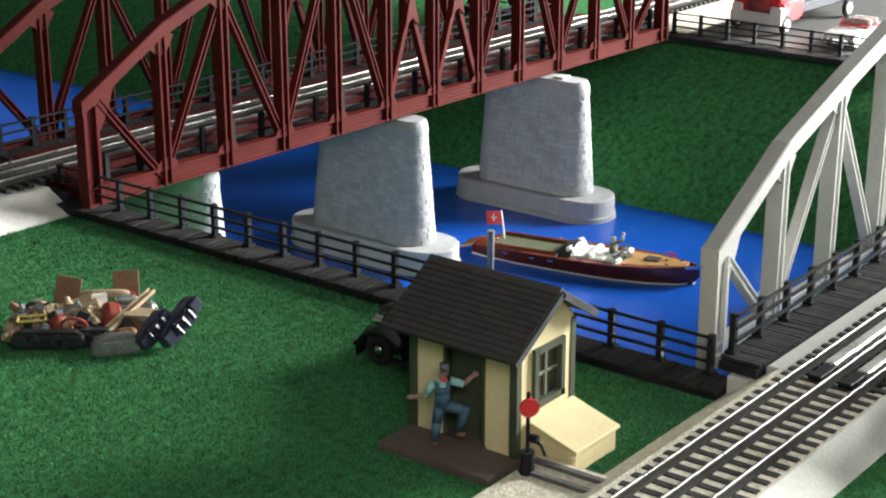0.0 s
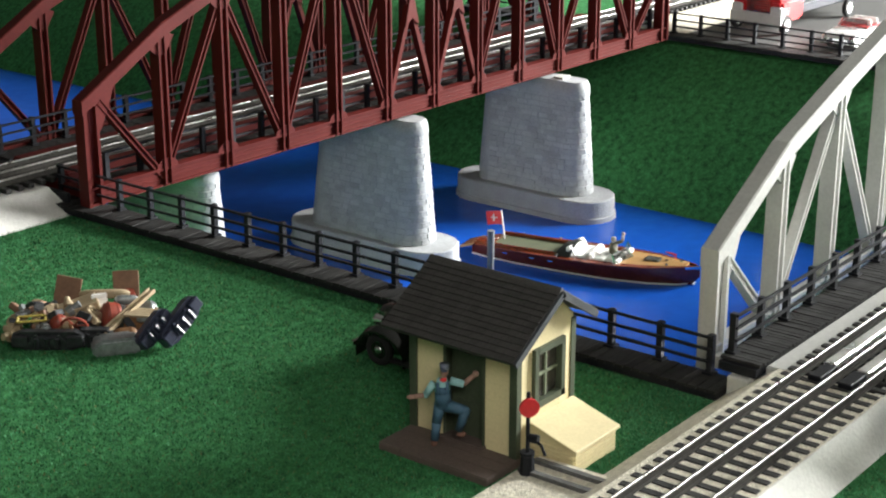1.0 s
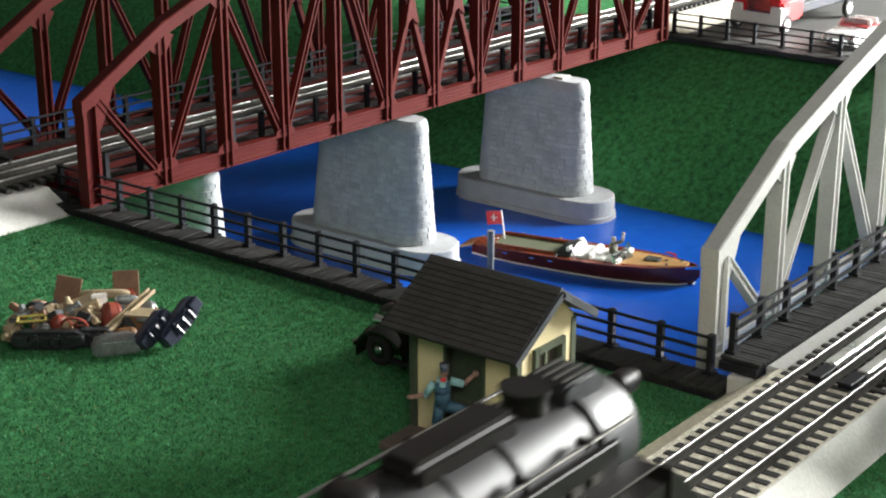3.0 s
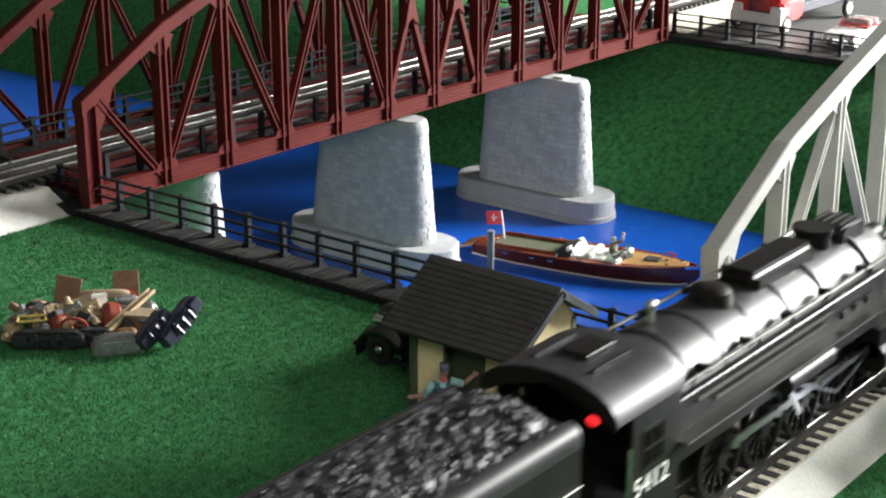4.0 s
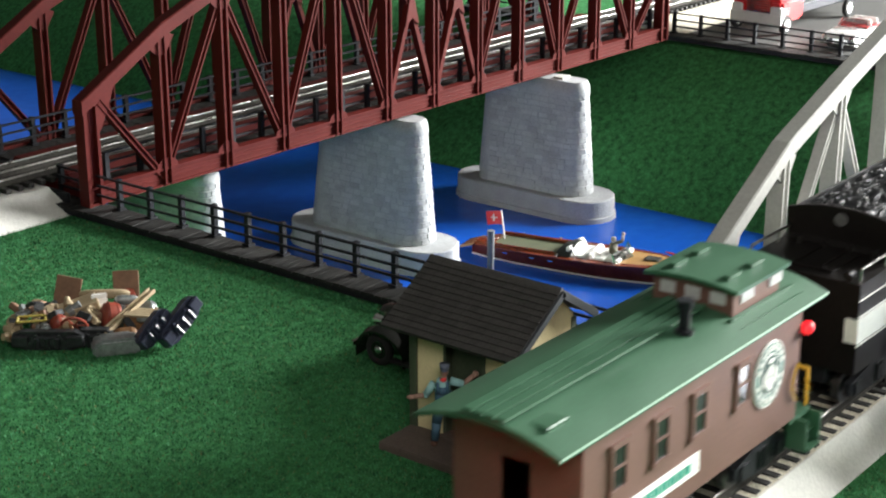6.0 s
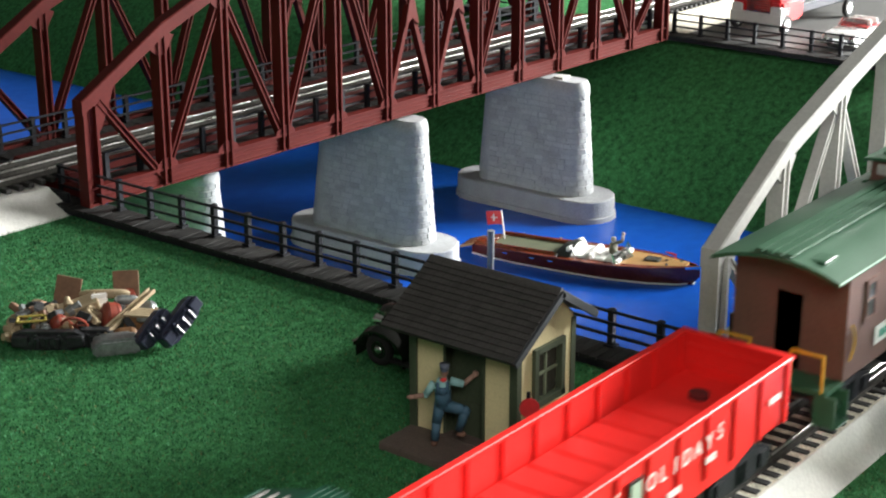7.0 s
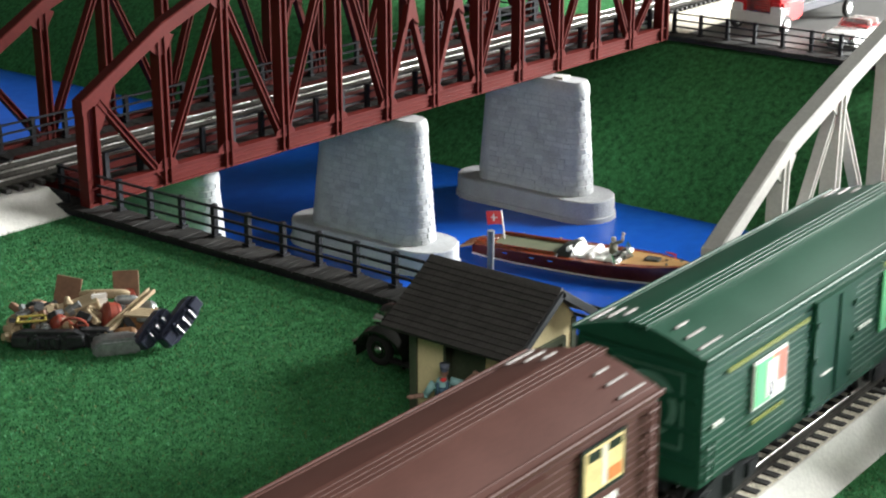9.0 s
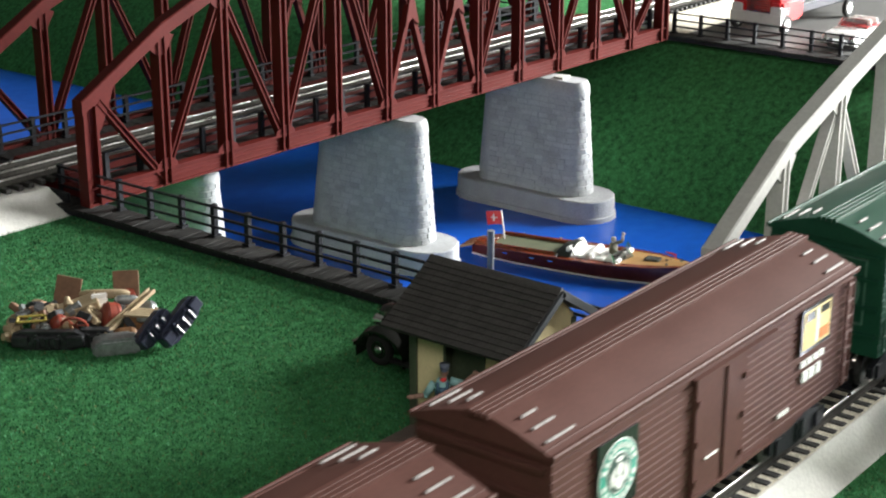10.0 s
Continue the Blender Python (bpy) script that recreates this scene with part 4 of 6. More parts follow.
# ---- scrap pile on the grass ----
RUST = mat("rust_red", (0.26, 0.050, 0.030), 0.4, vary=0.25, scale=150, fine=900)
TAN = mat("tan_scrap", (0.36, 0.28, 0.17), 0.7, vary=0.25, scale=150, fine=900)
BRNP = mat("brown_sheet", (0.24, 0.135, 0.085), 0.7, vary=0.2, scale=100)
DKM = mat("dark_metal", (0.035, 0.037, 0.040), 0.4, 0.3, vary=0.4, scale=200, fine=900)
GRM = mat("grey_metal", (0.26, 0.28, 0.28), 0.4, 0.4, vary=0.25, scale=150)
NAVY = mat("navy_plastic", (0.025, 0.030, 0.055), 0.35, vary=0.3, scale=150, fine=900)
WOODB = mat("brown_wood", (0.26, 0.13, 0.055), 0.6, vary=0.3, scale=150)
GP_ = "scrap pile"


def scrap(name, label, cat, bm, m, at, smooth=False):
    ob = part(name, bm, m, at=at, smooth=smooth)
    return tagged(ob, label, cat, group=GP_)


# heading of the pile: u runs to the camera's right, v away from it
PA = pose(-0.130, 0.2925, 0, 0, 0, -52.05) @ Matrix.Diagonal((1.04, 1.04, 1.16, 1))


def at_px(u, v, z, rx=0, ry=0, rz=0):
    return PA @ pose(u, v, z, rx, ry, rz)


def sideframe(name, at, m, w=0.034, hh=0.012, d=0.006):
    th = thing(name, "dark cast truck side frame lying on the grass", "truck frame", at, group=GP_)
    bm = B()
    prism(bm, [(-w / 2, 0.002), (-w * 0.3, 0), (w * 0.3, 0), (w / 2, 0.002), (w / 2, hh * 0.8), (w * 0.36, hh), (-w * 0.36, hh), (-w / 2, hh * 0.8)], 1, 0.0015, d)
    part("casting", bm, m, th)
    for a, b in ((-w / 2, -w * 0.26), (w * 0.26, w / 2), (-w * 0.13, w * 0.13)):
        bm = B()
        box(bm, a, b, -0.0010, 0.0020, 0.0022, hh * 0.82)
        part("journal_box", cham(bm, 0.0006), m, th)
    for x in (-0.005, 0.0, 0.005):
        bm = B()
        rod(bm, (x, -0.0012, 0.002), (x, -0.0012, hh * 0.75), 0.0013, 8)
        part("spring", bm, m, th)
    for s in (-1, 1):
        bm = B()
        beam(bm, (s * w * 0.14, 0.0, hh * 0.85), (s * w * 0.30, 0.0, 0.002), 0.0015, 0.0018)
        part("strut", bm, m, th)
    return th


sideframe("cast_frame", at_px(-0.024, -0.0215, 0.0), DKM, 0.036, 0.0088)
sideframe("cast_frame", at_px(-0.002, -0.018, 0.0), DKM, 0.018, 0.0085)
sideframe("cast_frame", at_px(0.0327, -0.0177, 0.0062, -20, -32, 55), NAVY, 0.022, 0.0090)
sideframe("cast_frame", at_px(0.0456, -0.0128, 0.0078, -20, -32, 55), NAVY, 0.028, 0.0100)
for u, v, z, w, h, m, rx, ry, rz in ((-0.0265, 0.024, 0.000, 0.0135, 0.0200, BRNP, -12, 10, -8), (0.0055, 0.033, 0.004, 0.0135, 0.0160, BRNP, -10, 0, 5)):
    bm = B()
    box(bm, -w / 2, w / 2, -0.0005, 0.0005, 0, h)
    scrap("sheet", "thin brown sheet standing in the scrap pile", "sheet", cham(bm, 0.0002), m, at_px(u, v, z, rx, ry, rz))
bm = B()
box(bm, -0.0125, 0.0125, -0.0060, 0.0060, 0, 0.0042)
scrap("slab", "cream slab lying on the scrap pile", "slab", cham(bm, 0.0005), TAN, at_px(-0.016, 0.008, 0.0085, 6, -14, 20))
bm = B()
for i in range(4):
    box(bm, -0.0040, 0.0040, -0.0008, 0.0008, 0.0022 * i, 0.0022 * i + 0.0016)
box(bm, -0.0036, 0.0036, 0.0, 0.0012, 0, 0.0085)
scrap("louvre", "cream louvred panel in the scrap pile", "panel", bm, SEAT, at_px(-0.0035, 0.010, 0.0080, -10, 0, 25))
for u, v, z, r, l, m, rz, ry, nm, lb in ((0.003, 0.003, 0.0085, 0.0062, 0.010, RUST, 30, 12, "tank", "rust red tank in the scrap pile"), (-0.020, -0.007, 0.0080, 0.0040, 0.011, RUST, 40, 35, "tank", "rust red tapered tank in the scrap pile"), (0.013, -0.012, 0.0042, 0.0038, 0.012, WOODB, 20, 0, "barrel", "brown wooden barrel lying in the scrap pile"), (-0.004, 0.024, 0.0120, 0.0022, 0.026, TAN, 8, 2, "pipe", "cream pipe across the scrap pile"), (0.008, 0.020, 0.0105, 0.0022, 0.012, GRM, 15, 5, "pipe", "grey pipe in the scrap pile"), (0.020, 0.012, 0.0075, 0.0050, 0.006, GRM, 60, 20, "pump", "grey metal pump in the scrap pile"), (0.0055, 0.031, 0.0085, 0.0050, 0.003, RUST, 80, 60, "lid", "rust red lid on the scrap pile")):
    bm = B()
    k = 16
    rings = []
    for f, q in ((-0.5, 0.35), (-0.46, 0.7), (-0.36, 0.95), (-0.12, 1.02), (0.12, 1.02), (0.36, 0.95), (0.46, 0.7), (0.5, 0.35)):
        rings.append([(l * f, r * q * math.cos(2 * math.pi * i / k), r * q * math.sin(2 * math.pi * i / k)) for i in range(k)])
    loft(bm, rings)
    for f in (-0.2, 0.2):
        loft(bm, [[(l * f + e, r * 1.05 * math.cos(2 * math.pi * i / k), r * 1.05 * math.sin(2 * math.pi * i / k)) for i in range(k)] for e in (-0.0004, 0.0004)])
    scrap(nm, lb, nm, bm, m, at_px(u, v, z, 0, ry, rz), True)
bm = B()
prism(bm, [(-0.0022, 0), (0.0022, 0), (0.0022, 0.0018), (0.0015, 0.0018), (0.0015, 0.0007), (-0.0015, 0.0007), (-0.0015, 0.0018), (-0.0022, 0.0018)], 0, -0.022, 0.022)
scrap("channel", "tan metal channel leaning over the scrap pile", "channel", bm, TAN, at_px(0.0115, 0.001, 0.0098, 0, -14, 62))
bm = B()
prism(bm, [(-0.012, 0), (0.012, 0), (0.012, 0.005), (0.008, 0.0075), (-0.008, 0.0075), (-0.012, 0.005)], 1, -0.006, 0.006)
scrap("housing", "grey cast housing lying on the grass", "housing", cham(bm, 0.0012, 2), GRM, at_px(0.010, -0.0215, 0, 0, 0, 18), True)
th = thing("crate", "brown wooden crate in the scrap pile", "crate", at_px(0.019, 0.0, 0, 0, 0, -10), group=GP_)
for i in range(4):
    bm = B()
    box(bm, -0.0075, 0.0075, -0.0055, -0.0046, 0.0026 * i, 0.0026 * i + 0.0022)
    part("slat", bm, WOODB, th)
    bm = B()
    box(bm, -0.0075, 0.0075, -0.0055 + 0.0028 * i, -0.0055 + 0.0028 * i + 0.0024, 0.0106, 0.0115)
    part("slat", bm, TAN, th)
bm = B()
box(bm, -0.0070, 0.0070, -0.0046, 0.0050, 0.0002, 0.0104)
part("core", bm, WOODB, th)
th = thing("handwheel", "rust red spoked handwheel in the scrap pile", "wheel", at_px(-0.0125, -0.0105, 0.0085, -55, 0, 0), group=GP_)
bm = B()
torus(bm, (0, 0, 0), 0.0062, 0.0007, 2, 22, 6)
part("rim", bm, RUST, th, smooth=True)
for i in range(6):
    bm = B()
    a = math.pi * i / 3
    rod(bm, (0, 0, 0), (0.006 * math.cos(a), 0.006 * math.sin(a), 0), 0.0004, 6)
    part("spoke", bm, RUST, th)
th = thing("ladder_rack", "yellow metal bracket in the scrap pile", "bracket", at_px(-0.0335, -0.0135, 0.0115, 20, 0, 12), group=GP_)
for a, b in (((-0.007, 0, 0), (0.007, 0, 0)), ((-0.006, 0.004, 0), (0.007, 0.004, 0)), ((-0.007, 0, 0), (-0.006, 0.004, 0)), ((0.007, 0, 0), (0.007, 0.004, 0))):
    bm = B()
    rod(bm, a, b, 0.0006, 6)
    part("bar", bm, mat("dull_yellow", (0.45, 0.36, 0.08), 0.5), th)
r = random.Random(11)
for i in range(64):
    bm = B()
    u, v = (-0.046 + 0.030 * r.random(), -0.016 + 0.030 * r.random()) if i < 46 else (-0.012 + 0.036 * r.random(), -0.008 + 0.030 * r.random())
    z = max(0.001, 0.0135 - 0.5 * max(0, abs(v - 0.002) - 0.004) - 0.4 * max(0, -0.040 - u)) * (0.5 + 0.5 * r.random())
    m = r.choice((TAN, GRM, TAN, DKM, BRNP, WOODB))
    k = r.random()
    if k < 0.4:
        box(bm, -0.003, 0.003, -0.0016, 0.0016, -0.001, 0.001)
        cham(bm, 0.0003)
        nm = "block"
    elif k < 0.75:
        rod(bm, (-0.0035, 0, 0), (0.0035, 0, 0), 0.0013, 10)
        rod(bm, (-0.001, 0, 0), (0.001, 0, 0), 0.0020, 10)
        nm = "valve"
    else:
        torus(bm, (0, 0, 0), 0.0027, 0.0008, 2, 14, 6)
        nm = "ring"
    scrap(nm, "small worn metal " + nm + " in the scrap pile", nm, bm, m, at_px(u, v, z, r.uniform(-40, 40), r.uniform(-40, 40), r.uniform(0, 360)) @ Matrix.Scale(r.uniform(1.1, 1.6), 4))
bm = B()
box(bm, -0.030, 0.022, -0.013, 0.022, 0, 0.0045)
scrap("plate", "dark base plate under the scrap pile", "plate", cham(bm, 0.001), DKM, at_px(-0.004, 0.0, 0))

# ---- far bank: road, truck, convertible ----
ROADM = mat("grey_road", (0.085, 0.085, 0.082), 0.55, vary=0.15, scale=60, fine=600, bump=0.3)
bm = B()
box(bm, 0.733, 1.6, -0.60, 0.435, 0.0015, 0.0045)
tagged(part("road", bm, ROADM), "light grey paved road on the far bank", "road", kind="structure")
FB = RB @ pose(0, 0.063, 0)
roadbed("ballast_far", "cream ballast under the track beyond the red bridge", [(-0.05, 0.0), (-0.026, 0.0132), (0.026, 0.0132), (0.05, 0.0)], 0.712, 1.6, BALLAST, FB)
roadbed("ballast_near", "cream ballast under the track before the red bridge", [(-0.055, 0.0), (-0.028, 0.0132), (0.026, 0.0132), (0.05, 0.0)], -0.52, -0.014, FOAM, FB)
# Black box added to hide the first red cross beam from the camera.
bm = B()
box(bm, -0.0135, -0.0115, 0.016, 0.150, 0.0, 0.0125)
tagged(part("bridge_abutment", bm, BLACK, at=RB), "black cover added to hide the red bridge's cross beam", "abutment")
fence_deck("black boardwalk with a rail fence on the far bank", 0.10, 0.018, pose(0.712, 0.60, 0.004), [0.012 + 0.0290 * i for i in range(4)])

TRED = mat("truck_red", (0.60, 0.02, 0.025), 0.3, vary=0.06)
TWHT = mat("truck_white", (0.78, 0.78, 0.77), 0.3, vary=0.05)
TDK = mat("truck_blue_black", (0.02, 0.022, 0.035), 0.3, vary=0.2)


def whitewall(parent, x, y, r, side):
    wh = new("wheel")
    wh.parent = parent
    bm = B()
    torus(bm, (x, y, r), r * 0.72, r * 0.28, 1, 22, 8)
    part("tyre", bm, RUBBER, wh, smooth=True)
    bm = B()
    rod(bm, (x, y - r * 0.22, r), (x, y + r * 0.22, r), r * 0.66, 20)
    part("rim", bm, TWHT, wh)
    bm = B()
    ball(bm, (x, y + side * r * 0.25, r), r * 0.22, 1, 0.6, 1)
    part("hub", bm, CHROME, wh, smooth=True)


tk = thing("truck", "red and white model truck with a dark flatbed", "truck", pose(0.7680, 0.3850, 0.0045, 0, 0, -4))
bm = B()
box(bm, 0.004, 0.046, -0.028, 0.028, 0.012, 0.034)
box(bm, 0.004, 0.044, -0.026, 0.026, 0.033, 0.066)
part("cab", cham(bm, 0.003, 2), TRED, tk, smooth=True)
bm = B()
box(bm, 0.0015, 0.010, -0.0285, 0.0285, 0.010, 0.0205)
part("bumper", cham(bm, 0.0012), TWHT, tk)
bm = B()
for i in range(6):
    box(bm, 0.0020, 0.0060, -0.016, 0.010, 0.0210 + 0.0022 * i, 0.0224 + 0.0022 * i)
part("grille", bm, CHROME, tk)
for y in (-0.022, 0.021):
    bm = B()
    box(bm, 0.0020, 0.020, y - 0.0060, y + 0.0060, 0.016, 0.028)
    part("front_fender", cham(bm, 0.0015), TWHT, tk)
bm = B()
box(bm, 0.0030, 0.0050, -0.022, 0.022, 0.042, 0.058)
part("windscreen", bm, DARKP, tk)
bm = B()
box(bm, 0.046, 0.170, -0.024, 0.024, 0.016, 0.024)
part("flatbed", cham(bm, 0.0012), TDK, tk)
bm = B()
box(bm, 0.052, 0.160, -0.018, 0.018, 0.024, 0.030)
part("load_ramp", cham(bm, 0.002), GRM, tk)
for x in (0.014, 0.136):
    for s in (-1, 1):
        whitewall(tk, x, s * 0.027, 0.0098, s)

cv = thing("convertible_car", "white model convertible with red seats on the road", "car", pose(0.7485, 0.2880, 0.0045) @ Matrix.Scale(0.84, 4))
bm = B()
sec = [(0.0, 0.019, 0.006, 0.013), (0.004, 0.021, 0.005, 0.0165), (0.030, 0.0215, 0.005, 0.0185), (0.060, 0.0215, 0.005, 0.0185), (0.092, 0.0205, 0.005, 0.0175), (0.100, 0.018, 0.007, 0.014)]
loft(bm, [[(x, -w, a), (x, -w, (a + b) / 2 + 0.002), (x, -w * 0.9, b), (x, w * 0.9, b), (x, w, (a + b) / 2 + 0.002), (x, w, a)] for x, w, a, b in sec])
part("body", bm, TWHT, cv, smooth=True)
bm = B()
box(bm, 0.040, 0.074, -0.016, 0.016, 0.0175, 0.0200)
part("cockpit", bm, mat("red_vinyl", (0.42, 0.03, 0.03), 0.5), cv)
for x in (0.052, 0.068):
    bm = B()
    box(bm, x, x + 0.004, -0.0145, 0.0145, 0.0185, 0.0270)
    part("seat", cham(bm, 0.0012, 2), mat("seat_white", (0.7, 0.68, 0.66), 0.5), cv)
bm = B()
v = [bm.verts.new(p) for p in ((0.036, -0.017, 0.0185), (0.036, 0.017, 0.0185), (0.042, 0.014, 0.0280), (0.042, -0.014, 0.0280))]
f = bm.faces.new(v)
bmesh.ops.solidify(bm, geom=[f], thickness=0.0004)
part("windscreen", bm, clear("car_glass"), cv)
bm = B()
for a, b in (((0.036, -0.017, 0.0185), (0.042, -0.014, 0.0282)), ((0.042, -0.014, 0.0282), (0.042, 0.014, 0.0282)), ((0.042, 0.014, 0.0282), (0.036, 0.017, 0.0185))):
    rod(bm, a, b, 0.0006, 6)
part("windscreen_frame", bm, CHROME, cv)
bm = B()
box(bm, -0.0022, 0.0006, -0.0205, 0.0205, 0.0060, 0.0090)
part("bumper", cham(bm, 0.0008), CHROME, cv)
bm = B()
box(bm, -0.0006, 0.001, -0.0115, 0.0115, 0.0095, 0.0125)
part("grille", bm, CHROME, cv)
for s in (-1, 1):
    bm = B()
    ball(bm, (0.0005, s * 0.0155, 0.0125), 0.0030, 0.5, 1, 1)
    part("headlight", bm, CHROME, cv, smooth=True)
    for x in (0.020, 0.080):
        whitewall(cv, x, s * 0.0195, 0.0075, s)

# ---- grass fibres ----
def fibres(name, label, n, area, zf, seed, size):
    rg = np.random.default_rng(seed)
    x = rg.uniform(area[0], area[1], n)
    y = rg.uniform(area[2], area[3], n)
    z = zf(x)
    ang, lean = rg.uniform(0, 2 * np.pi, n), rg.uniform(0.2, 1.1, n)
    h = size * rg.uniform(0.5, 1.2, n)
    w = size * 0.17
    c, s = np.cos(ang), np.sin(ang)
    v = np.empty((n, 3, 3))
    v[:, 0] = np.stack([x - s * w, y + c * w, z], 1)
    v[:, 1] = np.stack([x + s * w, y - c * w, z], 1)
    v[:, 2] = np.stack([x + c * lean * h, y + s * lean * h, z + h * 0.75], 1)
    me = bpy.data.meshes.new(name)
    me.from_pydata(v.reshape(-1, 3).tolist(), [], np.arange(3 * n).reshape(-1, 3).tolist())
    me.materials.append(BLADE)
    return tagged(new(name, me), label, "grass", kind="stuff")


flat = lambda x: np.zeros_like(x) - 0.0004
bank = lambda x: np.interp(x, [p[0] for p in profile], [p[1] for p in profile]) - 0.001
fibres("grass", "short green grass fibres on the table top", 170000, (-0.36, 0.004, 0.028, 0.60), flat, 3, 0.0022)
fibres("grass", "short green grass fibres beside the track", 22000, (-0.12, 0.004, -0.004, 0.030), flat, 4, 0.0021)
fibres("grass", "short green grass fibres beside the roadbed", 16000, (-0.16, 0.05, -0.16, -0.0917), flat, 5, 0.0021)
fibres("grass", "short green grass fibres on the far bank", 120000, (0.545, 0.725, 0.10, 1.25), bank, 6, 0.0016)



# ---- train cars ----
INKG = mat("dark_green_ink", (0.035, 0.075, 0.060), 0.5, vary=0.1)
INK = mat("dark_ink", (0.03, 0.05, 0.05), 0.5)
HW = 0.0285


def text_part(name, body, size, material, parent, at, width=None):
    cu = bpy.data.curves.new(name, "FONT")
    cu.body, cu.size, cu.extrude, cu.align_x, cu.align_y = body, size, 0.0001, "CENTER", "CENTER"
    tmp = bpy.data.objects.new(name, cu)
    scene.collection.objects.link(tmp)
    bpy.context.view_layer.update()
    me = bpy.data.meshes.new_from_object(tmp.evaluated_get(bpy.context.evaluated_depsgraph_get()))
    bpy.data.objects.remove(tmp)
    if width:
        xs = [v.co.x for v in me.vertices]
        k = width / (max(xs) - min(xs))
        for v in me.vertices:
            v.co.x *= k
    me.materials.clear()
    me.materials.append(material)
    ob = new(name, me)
    ob.parent, ob.matrix_basis = parent, at
    return ob


def bogie(parent, x, wheels=2, base=0.036, r=0.0083):
    bm = B()
    for s in (-1, 1):
        y = s * 0.0215
        prism(bm, [(x - base / 2 - 0.007, 0.0285), (x - base / 2 - 0.007, 0.034), (x - 0.008, 0.038), (x + 0.008, 0.038), (x + base / 2 + 0.007, 0.034), (x + base / 2 + 0.007, 0.0285), (x + 0.006, 0.0255), (x - 0.006, 0.0255)], 1, y - 0.0015, y + 0.0015)
        for i in range(wheels):
            wx = x - base / 2 + base * i / (wheels - 1)
            box(bm, wx - 0.003, wx + 0.003, y - 0.0025, y + 0.0025, 0.0275, 0.0340)
        for k in (-0.002, 0.002):
            rod(bm, (x + k, y + s * 0.0012, 0.027), (x + k, y + s * 0.0012, 0.0355), 0.0015, 8)
    box(bm, x - 0.004, x + 0.004, -0.0215, 0.0215, 0.031, 0.040)
    tr = part("bogie", bm, BLACK, parent)
    for i in range(wheels):
        wx = x - base / 2 + base * i / (wheels - 1)
        bm = B()
        for s in (-1, 1):
            rod(bm, (wx, s * 0.0145, ZR + r), (wx, s * 0.0178, ZR + r), r, 20)
        rod(bm, (wx, -0.018, ZR + r), (wx, 0.018, ZR + r), 0.0015, 8)
        part("wheelset", bm, WHEEL, tr, smooth=True)


def coupler(parent, x, d):
    bm = B()
    box(bm, min(x, x + d * 0.014), max(x, x + d * 0.014), -0.0025, 0.0025, 0.0285, 0.0325)
    box(bm, min(x + d * 0.010, x + d * 0.017), max(x + d * 0.010, x + d * 0.017), -0.0045, 0.0030, 0.0275, 0.0345)
    part("coupler", cham(bm, 0.0005), BLACK, parent)


def ladder(parent, x, y, z0, z1, w, n, material, axis="x"):
    bm = B()
    for i in range(n):
        z = z0 + (z1 - z0) * i / (n - 1)
        a, b = ((x - w / 2, y, z), (x + w / 2, y, z)) if axis == "x" else ((x, y - w / 2, z), (x, y + w / 2, z))
        rod(bm, a, b, 0.0005, 6)
    for e in (-1, 1):
        a = (x + e * w / 2, y, z0 - 0.002) if axis == "x" else (x, y + e * w / 2, z0 - 0.002)
        beam(bm, a, (a[0], a[1], z1 + 0.002), 0.0008, 0.0008)
    part("ladder", bm, material, parent)


